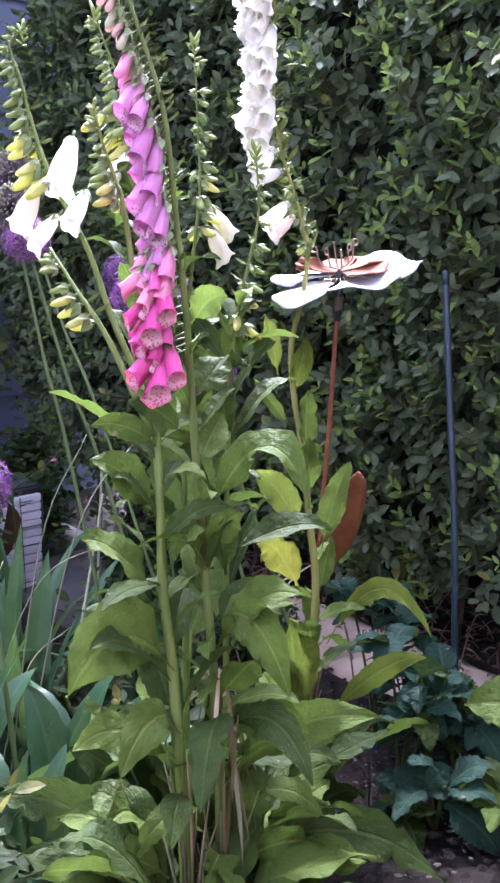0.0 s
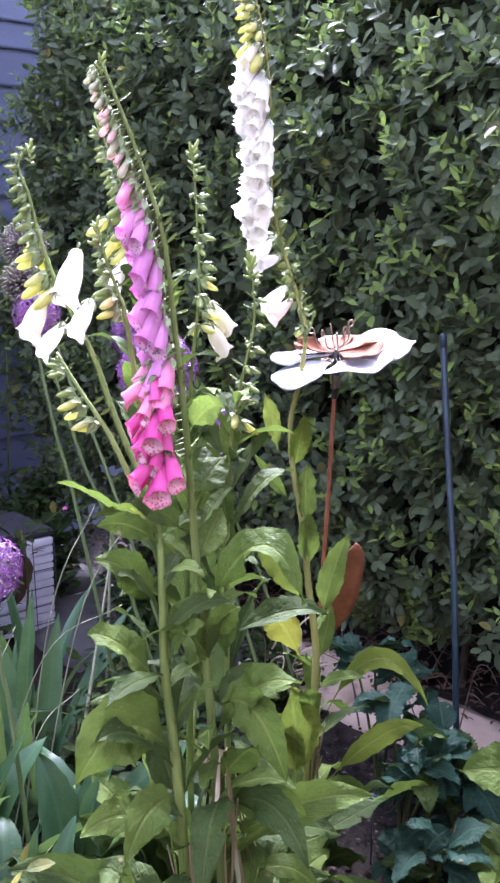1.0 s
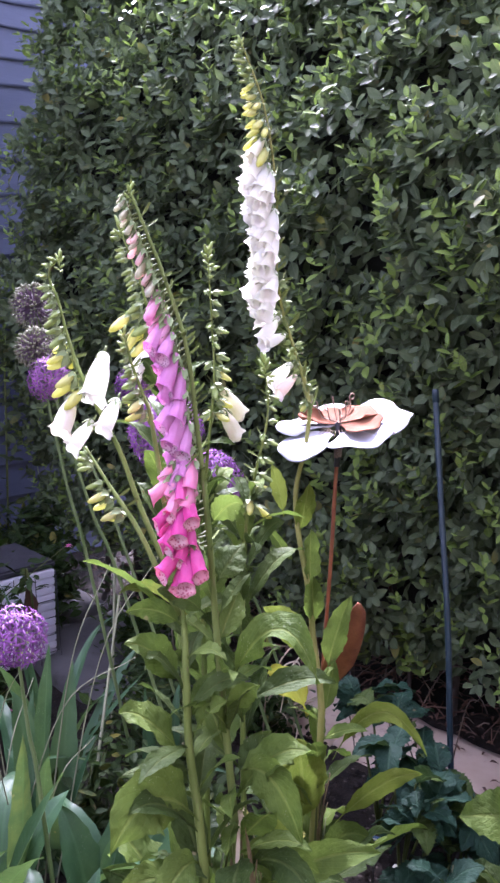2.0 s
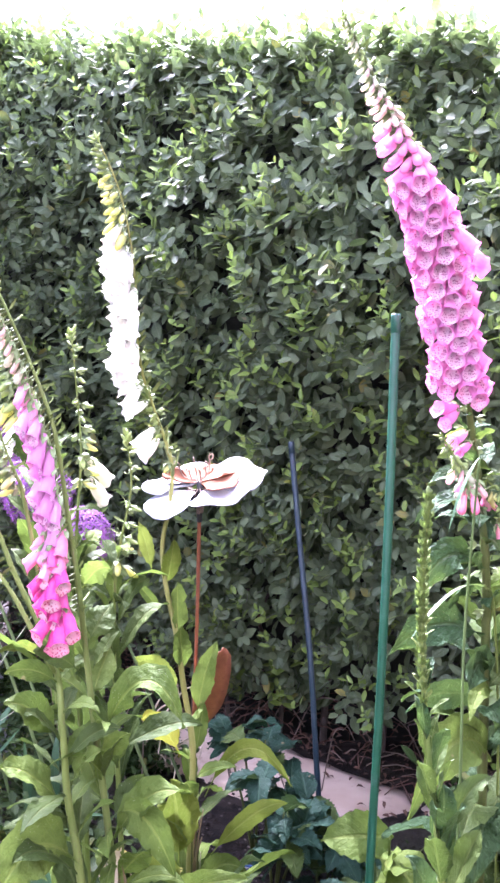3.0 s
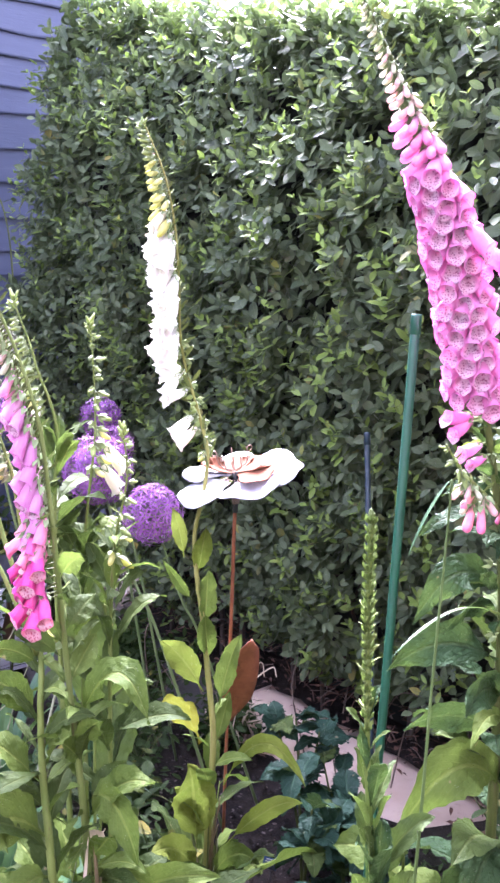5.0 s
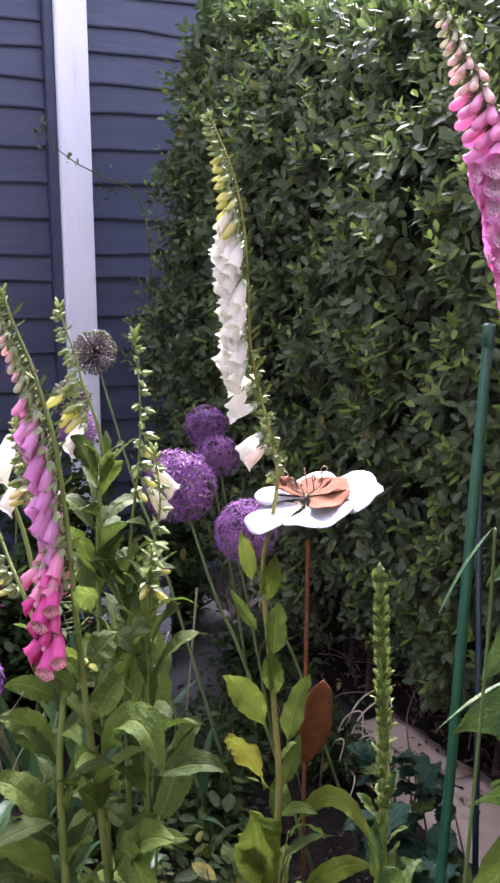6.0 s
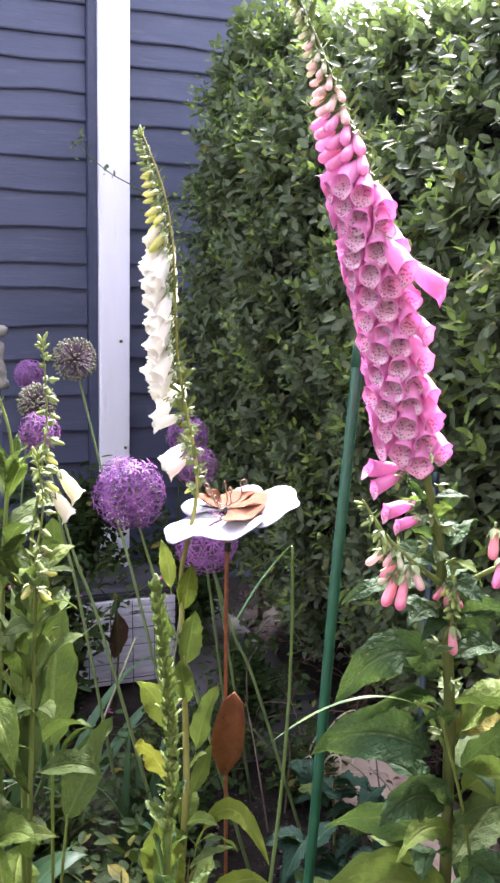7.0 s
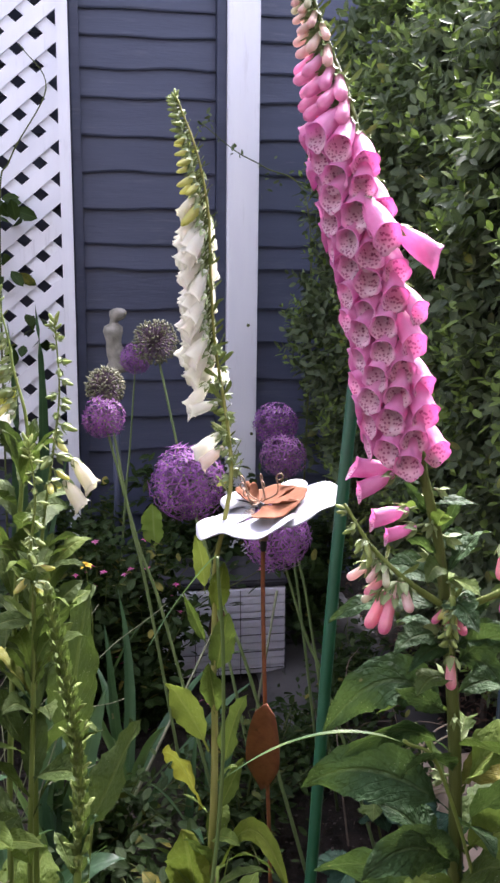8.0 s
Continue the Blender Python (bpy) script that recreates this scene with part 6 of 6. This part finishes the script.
ALLIUM_LABEL = "purple allium globe of starry florets on a tall green stem"
for k, (c, r, foot, seedhead, old) in enumerate((
        ((-1.25, 1.091, 0.784), 0.064, (-1.13, 1.3), False, False), ((-1.33, 1.255, 0.66), 0.062, (-1.22, 1.45), False, False),
        ((-1.64, 1.318, 0.795), 0.048, (-1.57, 1.42), False, False), ((-1.62, 1.073, 0.968), 0.048, (-1.33, 1.26), True, False),
        ((-1.39, 0.965, 0.866), 0.036, (-1.28, 1.18), False, True), ((-1.438, 0.97, 0.912), 0.037, (-1.36, 1.12), True, False),
        ((-2.239, 1.077, 0.858), 0.042, (-2.2, 1.0), False, False), ((-1.6, 1.325, 0.74), 0.048, (-1.52, 1.44), False, True),
        ((-1.06, 0.71, 0.6), 0.04, (-1.02, 0.74), False, False))):
    build_allium(c, r, foot, "round brown-green allium seed head on a tall stem" if seedhead else ALLIUM_LABEL, 70 + k, seedhead, old)

# ---- grasses and strap leaves ----


def build_grass_stem():
    foot = foot_at(-0.4, 0.97)
    p = thing("grass_stalk", foot, "single tall grass stalk with a bent-over blade", "grass")
    stem_part(p, [(-0.4, 1.008, 0.955), (-0.408, 1.014, 0.87), (-0.412, 1.012, 0.745), (-0.4, 0.99, 0.55), foot], (0.0012, 0.0021), GRASS_STEM)
    s = Shape()
    leaf(s, (-0.4, 1.008, 0.957), (-0.407, 0.958, 0.888), 0.006, 0.004, steps=10, wave=0.02, stalk=0.0, belly=0.6, rnd=random.Random(1))
    part("blade", s, p, materials=STRAP_LEAF)
    p = thing("grass_stalk", foot_at(-0.5, 1.32), "long pale grass blade arching over", "grass")
    s = Shape()
    leaf(s, (-0.47, 1.175, 0.76), (-0.487, 1.026, 0.738), 0.012, 0.024, steps=16, wave=0.02, stalk=0.0, belly=0.7, rnd=random.Random(2))
    part("blade", s, p, materials=STRAP_LEAF)
    stem_part(p, [(-0.47, 1.176, 0.762), (-0.474, 1.215, 0.72), (-0.49, 1.28, 0.5), foot_at(-0.5, 1.32)], (0.0016, 0.002), STEM_GREEN, "stalk")
    p = thing("grass_stalk", foot_at(-1.720, 1.291), "pale dry upright stalk among strap leaves", "grass")
    stem_part(p, [(-1.800, 1.362, 0.376), (-1.720, 1.291, 0.050), foot_at(-1.720, 1.291)], (0.003, 0.0036), STEM_GREY)
    p = thing("grass_stalk", foot_at(-1.27, 0.93), "leaning dry grass stalk", "grass")
    stem_part(p, [(-1.505, 1.17, 0.415), (-1.426, 1.089, 0.3), (-1.358, 1.019, 0.2), foot_at(-1.27, 0.93)], (0.0022, 0.0036), STEM_GREY)


build_grass_stem()


def build_strap_plants():
    """Clumps of broad blue-green strap leaves."""
    for k, (x, y, n, l, w) in enumerate(((-0.99, 0.78, 9, (0.2, 0.34), 0.058), (-1.1, 0.66, 10, (0.22, 0.38), 0.055), (-0.93, 0.68, 5, (0.14, 0.24), 0.05), (-1.25, 0.86, 9, (0.25, 0.4), 0.045), (-1.5, 1.0, 9, (0.3, 0.5), 0.024), (-1.75, 0.9, 8, (0.3, 0.5), 0.03), (-1.3, 1.1, 6, (0.25, 0.4), 0.02))):
        p = thing("bulb_leaves", foot_at(x, y), "clump of broad blue-green strap leaves, some bent over", "bulb foliage", "bulb clumps")
        rnd = random.Random(90 + k)
        for i in range(n):
            az, el = rnd.uniform(0, 6.28), radians(rnd.uniform(50, 86))
            ll = rnd.uniform(*l)
            b = Vector(foot_at(x, y)) + Vector((rnd.gauss(0, 0.02), rnd.gauss(0, 0.02), 0.01))
            d = Vector((math.cos(az) * math.cos(el), math.sin(az) * math.cos(el), math.sin(el)))
            s = Shape()
            sag = rnd.random() ** 2 * 0.5
            leaf(s, b, b + d * ll - UP * ll * sag * 0.7 + Vector((math.cos(az), math.sin(az), 0)) * ll * sag * 0.5, w * rnd.uniform(0.7, 1.2), ll * sag * 0.35, fold=0.3, wave=0.03, steps=14, stalk=0.0, belly=0.62, rnd=rnd)
            part("leaf", s, p, materials=STRAP_LEAF)
    # tall sword leaves before the trellis
    p = thing("sword_leaves", (-2.5, 0.72, 0), "tall dark pointed sword leaves before a white trellis", "iris")
    rnd = random.Random(97)
    for x, y, tx, ty, tz in ((-2.5, 0.73, -2.48, 0.745, 0.98), (-2.5, 0.76, -2.5, 0.82, 1.03), (-2.5, 0.7, -2.4, 0.62, 0.8), (-2.48, 0.78, -2.4, 0.9, 0.62)):
        s = Shape()
        leaf(s, (x, y, 0), (tx, ty, tz), 0.05, 0.0, fold=0.15, wave=0.01, steps=12, stalk=0.0, belly=0.6, rnd=rnd, roll=1.2)
        part("leaf", s, p, materials=STRAP_LEAF)
    # thin arching grass
    rnd = random.Random(98)
    p = thing("grass_tuft", foot_at(-1.2, 0.75), "tuft of thin arching grass", "grass")
    for i in range(16):
        az = rnd.uniform(0, 6.28)
        b = Vector(foot_at(-1.2, 0.75)) + Vector((rnd.gauss(0, 0.04), rnd.gauss(0, 0.04), 0))
        h, o = rnd.uniform(0.35, 0.6), rnd.uniform(0.08, 0.3)
        s = Shape()
        e = b + Vector((math.cos(az) * o, math.sin(az) * o, h * rnd.uniform(0.55, 0.95)))
        tube(s, spline([b, b.lerp(e, 0.45) + UP * h * 0.25, e], 7), (0.0013, 0.0006), 4)
        part("blade", s, p, materials=STEM_GREY)


build_strap_plants()


# ---- the dark toothed plant by the path, undergrowth, small flowers ----
def build_dark_plants():
    for k, (x, y, n, top) in enumerate(((-1.03, 1.4, 30, 0.31), (-0.87, 1.26, 34, 0.3), (-0.95, 1.42, 26, 0.25), (-0.79, 1.29, 28, 0.27), (-0.9, 1.36, 24, 0.24), (-0.76, 1.2, 26, 0.2))):
        foot = foot_at(x, y)
        p = thing("toothed_plant", foot, "low plant with dark blue-green toothed leaves by the path", "garden plant", "toothed plants")
        rnd = random.Random(120 + k)
        s = Shape()
        hubs = []
        for _ in range(4):
            e = Vector((x + rnd.gauss(0, 0.04), y + rnd.gauss(0, 0.04), foot[2] + (top - foot[2]) * rnd.uniform(0.5, 1)))
            tube(s, spline([foot, Vector(foot).lerp(e, 0.5) + UP * 0.02, e], 4), (0.003, 0.0018), 5)
            hubs.append(e + UP * 0.012)
        part("stem", s, p, materials=STEM_DARK)
        for i in range(n):
            h = hubs[i % 4]
            az, el = i * 2.4 + rnd.uniform(-0.3, 0.3), radians(rnd.uniform(-20, 50))
            ll = rnd.uniform(0.048, 0.085)
            b = h - UP * rnd.uniform(0, 0.06)
            m = Shape()
            leaf(m, b, b + Vector((math.cos(az) * math.cos(el), math.sin(az) * math.cos(el), math.sin(el) - 0.25)) * ll, ll * rnd.uniform(0.52, 0.68), ll * 0.12, steps=27, rnd=rnd, crinkle=0.018, teeth=0.085, stalk=0.1, belly=0.76, fold=rnd.uniform(0.05, 0.2), wave=0.06)
            part("leaf", m, p, materials=DARK_LEAF if rnd.random() < 0.8 else FOX_LEAF_DARK)
    # the plant tag: a blue label with unreadable white writing
    t = thing("plant_tag", (-0.86, 1.18, 0.12), "small blue and white plant tag stuck in the soil", "plant tag")
    s = Shape()
    box(s, (-0.012, -0.0006, -0.02), (0.012, 0.0006, 0.012), 0.0004)
    m = Matrix.Translation((-0.861, 1.181, 0.205)) @ pose(0, 0, 0, 20, 12, 44)
    tag = part("label", s, t, m, materials=TAG_BLUE)
    for z, w in ((0.006, 0.008), (0.0, 0.009), (-0.006, 0.006)):
        b = Shape()
        box(b, (-w, -0.0016, z - 0.0012), (w, -0.0007, z + 0.0012))
        part("bar", b, tag, m, materials=WHITE_PAINT)
    s = Shape()
    tube(s, [(-0.861, 1.181, 0.19), (-0.86, 1.18, 0.1)], 0.0012, 5)
    part("spike", s, t, materials=BLACK_WIRE)


build_dark_plants()


def shrub(name, label, category, centre, size, twigs, count, leaf_size, material, seed, group="", narrow=0.5):
    """A loose low shrub: thin twigs and many small leaves."""
    rng, rnd = np.random.RandomState(seed), random.Random(seed)
    base = Vector((centre[0], centre[1], bed(centre[0], centre[1]) - 0.01))
    root = thing(name, base, label, category, group)
    s, ends = Shape(), []
    for _ in range(twigs):
        e = Vector((centre[0] + rnd.gauss(0, size[0] * 0.4), centre[1] + rnd.gauss(0, size[1] * 0.4), base.z + size[2] * rnd.uniform(0.3, 1.0)))
        pts = spline([base, base.lerp(e, 0.5) + Vector((0, 0, size[2] * 0.12)), e], 6)
        tube(s, pts, (0.0028, 0.001), 5, caps=False)
        ends.append(pts)
    part("twig_frame", s, root, materials=STEM_DARK)
    pos = []
    for _ in range(count):
        pts = rnd.choice(ends)
        q = pts[rnd.randrange(2, len(pts))]
        pos.append((q.x + rnd.gauss(0, 0.025), q.y + rnd.gauss(0, 0.025), max(base.z + 0.005, q.z + rnd.gauss(0, 0.03))))
    pos = np.array(pos)
    ax = rng.normal(0, 1, (count, 3)) * [1, 1, 0.5]
    ln = rng.uniform(*leaf_size, count)
    leaf_mass("foliage", pos, ax, rng.normal(0, 0.4, (count, 3)) + [0, 0, 1.0], ln, ln * narrow, material, root)
    return root, ends


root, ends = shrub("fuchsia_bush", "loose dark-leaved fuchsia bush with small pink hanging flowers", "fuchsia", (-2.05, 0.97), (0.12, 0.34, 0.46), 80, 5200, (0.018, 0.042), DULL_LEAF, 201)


def small_flower(name, material, parent, place, seed, size):
    rnd = random.Random(seed)
    s = Shape()
    for k in range(7):
        a = 2 * math.pi * k / 7
        d = Vector((math.cos(a), math.sin(a), rnd.uniform(-0.4, 0.3)))
        leaf(s, (0, 0, 0), d * size, size * 0.5, 0.0, steps=3, stalk=0.0, rnd=rnd)
    v, f = lathe([(size * 0.05, size * 0.4), (size * 0.3, size * 0.15), (size * 0.22, -size * 0.2), (0.0005, -size * 0.3)], 7)
    s.add(v, f)
    part(name, s, parent, Matrix.Translation(place), materials=material)


for k in range(46):
    q = ends[(k * 7) % len(ends)][-1 - k % 3]
    small_flower("flower", PINK_SMALL, root, q + Vector((0.03, -0.01, 0.01)), k, 0.011)
daisy = thing("yellow_daisy", (-1.74, 0.9, 0.0), "small yellow daisy on a thin stalk", "daisy")
stem_part(daisy, [(-1.55, 0.93, 0.548), (-1.6, 0.94, 0.35), (-1.74, 0.9, 0.0)], (0.001, 0.0018), STEM_GREEN)
small_flower("flower", YELLOW_SMALL, daisy, Vector((-1.55, 0.93, 0.55)), 77, 0.014)
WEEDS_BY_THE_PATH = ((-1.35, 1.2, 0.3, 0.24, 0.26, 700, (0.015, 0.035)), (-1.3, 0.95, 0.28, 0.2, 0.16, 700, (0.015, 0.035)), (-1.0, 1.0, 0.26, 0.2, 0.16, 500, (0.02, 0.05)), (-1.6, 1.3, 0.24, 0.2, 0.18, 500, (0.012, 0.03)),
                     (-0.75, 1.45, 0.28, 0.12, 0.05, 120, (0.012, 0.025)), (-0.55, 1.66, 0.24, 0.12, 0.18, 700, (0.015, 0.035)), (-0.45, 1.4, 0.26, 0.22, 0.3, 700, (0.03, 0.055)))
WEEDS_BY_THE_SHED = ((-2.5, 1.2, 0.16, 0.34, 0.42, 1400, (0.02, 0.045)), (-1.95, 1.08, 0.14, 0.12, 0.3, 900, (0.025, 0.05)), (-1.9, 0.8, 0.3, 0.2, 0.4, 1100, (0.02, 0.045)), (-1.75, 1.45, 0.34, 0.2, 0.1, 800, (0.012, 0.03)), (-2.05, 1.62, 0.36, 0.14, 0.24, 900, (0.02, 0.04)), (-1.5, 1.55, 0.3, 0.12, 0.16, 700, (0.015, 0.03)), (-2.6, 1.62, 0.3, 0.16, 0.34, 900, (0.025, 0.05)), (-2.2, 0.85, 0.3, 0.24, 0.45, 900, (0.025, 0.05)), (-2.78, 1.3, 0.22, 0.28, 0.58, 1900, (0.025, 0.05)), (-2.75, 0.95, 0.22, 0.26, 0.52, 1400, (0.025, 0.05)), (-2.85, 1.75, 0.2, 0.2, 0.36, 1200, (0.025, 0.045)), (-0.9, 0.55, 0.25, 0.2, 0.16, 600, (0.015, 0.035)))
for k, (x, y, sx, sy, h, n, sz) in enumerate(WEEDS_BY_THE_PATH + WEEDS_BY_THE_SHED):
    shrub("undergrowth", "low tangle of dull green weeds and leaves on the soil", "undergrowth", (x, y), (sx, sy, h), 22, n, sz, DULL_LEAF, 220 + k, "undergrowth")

# the pink phlox at the foot of the big foxglove
root, ends = shrub("phlox", "low plant with small magenta flowers", "phlox", (-0.4, 1.1), (0.1, 0.1, 0.2), 10, 160, (0.02, 0.04), DULL_LEAF, 240)
for k in range(6):
    small_flower("flower", PINK_SMALL, root, ends[k][-1], 300 + k, 0.011)


def build_statue():
    """A small upright stone figure on a post."""
    x, y, z0 = -2.69, 1.045, 0.76
    s = Shape()
    v, f = lathe([(0.001, 0.0), (0.03, 0.0), (0.033, 0.008), (0.031, 0.022), (0.024, 0.03), (0.027, 0.05), (0.026, 0.07), (0.022, 0.088), (0.026, 0.105), (0.031, 0.122), (0.027, 0.136), (0.013, 0.146), (0.013, 0.152), (0.021, 0.16), (0.025, 0.171), (0.023, 0.183), (0.013, 0.19), (0.001, 0.192)], 16)
    s.add([(x + a * (1 + 0.1 * noise.noise((a * 60, b * 60, c * 40))) + 0.006 * math.sin(c * 26), y + b * (1 + 0.12 * noise.noise((a * 60, c * 40, 5))) + 0.005 * math.sin(c * 33 + 1) + (0.007 + 0.12 * max(0.0, b) if c > 0.154 else 0.0), z0 + c) for a, b, c in v], f)
    ob = new("statue", s.mesh("statue", OLD_STONE))
    tagged(ob, "small weathered stone garden statue on a dark post", "statue")
    p = Shape()
    tube(p, [(x, y, -0.12), (x, y, z0)], 0.012, 10)
    tagged(new("wooden_post", p.mesh("wooden_post", BOARD_PAINT)), "dark wooden post carrying a small statue", "post")


build_statue()


def build_climber():
    """A stray climbing shoot with a few leaves across the shed wall, and leaves on the trellis."""
    root = thing("climber", (-2.95, 1.62, 0), "thin climbing shoot with few leaves before the shed wall", "climbing plant")
    stem_part(root, [(-3.02, 1.36, 1.52), (-3.03, 1.47, 1.44), (-3.03, 1.57, 1.39), (-3.0, 1.7, 1.3), (-2.96, 1.72, 0.9), (-2.95, 1.7, 0.0)], (0.0015, 0.004), STEM_DARK)
    rng = np.random.RandomState(9)
    pos = np.concatenate([np.array([[-3.02, 1.36, 1.52]]) + rng.normal(0, 0.02, (14, 3)), np.array([[-3.03, 1.6, 1.38]]) + rng.normal(0, 0.03, (10, 3)), np.array([[-3.03, 1.47, 1.44]]) + rng.normal(0, 0.015, (5, 3))])
    ln = rng.uniform(0.012, 0.026, len(pos))
    leaf_mass("foliage", pos, rng.normal(0, 1, (len(pos), 3)), rng.normal(0, 1, (len(pos), 3)) + [1.0, -0.3, 0.3], ln, ln * 0.5, HEDGE_LEAF, root)
    root = thing("climber", (-3.0, 0.68, 0), "climber with broad leaves on a white trellis", "climbing plant")
    stem_part(root, [(-3.06, 0.78, 1.75), (-3.05, 0.86, 1.62), (-3.05, 0.74, 1.4), (-3.04, 0.7, 1.2), (-3.0, 0.68, 0.0)], (0.0015, 0.004), STEM_DARK)
    pos = np.concatenate([np.array([[-3.03, 0.72, 1.22]]) + rng.normal(0, 0.03, (9, 3)), np.array([[-3.04, 0.72, 1.05]]) + rng.normal(0, 0.04, (8, 3)), np.array([[-3.04, 0.7, 0.85]]) + rng.normal(0, 0.05, (14, 3))])
    ln = rng.uniform(0.05, 0.09, len(pos))
    leaf_mass("foliage", pos, rng.normal(0, 1, (len(pos), 3)) + [0, 0, -0.5], rng.normal(0, 0.3, (len(pos), 3)) + [1.0, 0, 0.3], ln, ln * 0.6, DULL_LEAF, root)


build_climber()


def single_leaves(name, label, category, foot, rows, material, seed):
    """Loose broad leaves on a short stem, as (base, tip, width) rows."""
    p = thing(name, foot, label, category)
    rnd = random.Random(seed)
    for r in rows:
        b, t = Vector(r[:3]), Vector(r[3:6])
        s = Shape()
        leaf(s, b, t, r[6], 0.0, steps=26, rnd=rnd, stalk=0.02, belly=0.8, fold=0.25, wave=0.07, crinkle=0.026, teeth=0.02, face=Vector((0.8, -0.4, 0.3)))
        part("leaf", s, p, materials=material)
        st = Shape()
        tube(st, spline([b + (t - b) * 0.06, b.lerp(Vector(foot), 0.5) + Vector((0, 0, 0.01)), foot], 6), (0.0022, 0.003), 6)
        part("stalk", st, p, materials=STEM_GREEN)
    return p


single_leaves("broad_leaved_plant", "young plant with one upright pale green translucent leaf", "garden plant", foot_at(-2.03, 1.12), [(-2.045, 1.105, 0.41, -2.05, 1.1, 0.53, 0.065)], FRESH_LEAF, 401)
single_leaves("broad_leaved_plant", "tall upright dark green leaf on a short stalk", "garden plant", foot_at(-0.93, 0.9), [(-0.92, 0.9, 0.52, -0.978, 0.932, 0.735, 0.075), (-0.94, 0.92, 0.4, -0.95, 0.99, 0.55, 0.06)], FOX_LEAF_DARK, 402)
dead = thing("dried_leaf", (-2.02, 1.25, 0.0), "dried brown curled leaf hanging from a thin stalk before a crate", "dead leaf")
s = Shape()
leaf(s, (-2.012, 1.246, 0.285), (-2.06, 1.256, 0.12), 0.055, 0.0, steps=12, rnd=random.Random(8), fold=0.6, wave=0.05, sag=0.0, face=Vector((1, 0, 0)))
part("leaf", s, dead, materials=RED_TWIG)
s = Shape()
tube(s, spline([(-2.012, 1.246, 0.283), (-2.0, 1.245, 0.32), (-1.985, 1.25, 0.2), (-2.02, 1.25, 0.0)], 6), (0.002, 0.003), 6)
part("stalk", s, dead, materials=STEM_DARK)

rnd = random.Random(55)
s = Shape()
for k in range(26):
    x, y, a = rnd.uniform(-2.1, -1.85), rnd.uniform(0.98, 1.25), rnd.uniform(0, 6.28)
    z = bed(x, y) + 0.012
    leaf(s, (x, y, z), (x + 0.014 * math.cos(a), y + 0.014 * math.sin(a), z + rnd.uniform(0.0, 0.01)), 0.008, 0.002, steps=3, rnd=rnd, stalk=0.0)
tagged(new("fallen_petals", s.mesh("fallen_petals", PINK_SMALL)), "fallen pink petals on the ground before the crate", "petals", kind="stuff")

low_plant = single_leaves("broad_leaved_plant", "low plant with broad pale green leaves beside the paving", "garden plant", foot_at(-0.65, 1.25), [(-0.631, 1.244, 0.325, -0.713, 1.174, 0.324, 0.072), (-0.64, 1.235, 0.284, -0.596, 1.175, 0.324, 0.06)], FOX_LEAF, 403)
rosette(low_plant, foot_at(-0.65, 1.25), 10, (0.07, 0.12), 0.45, (FOX_LEAF, FOX_LEAF_DARK), 404, (20, 65))
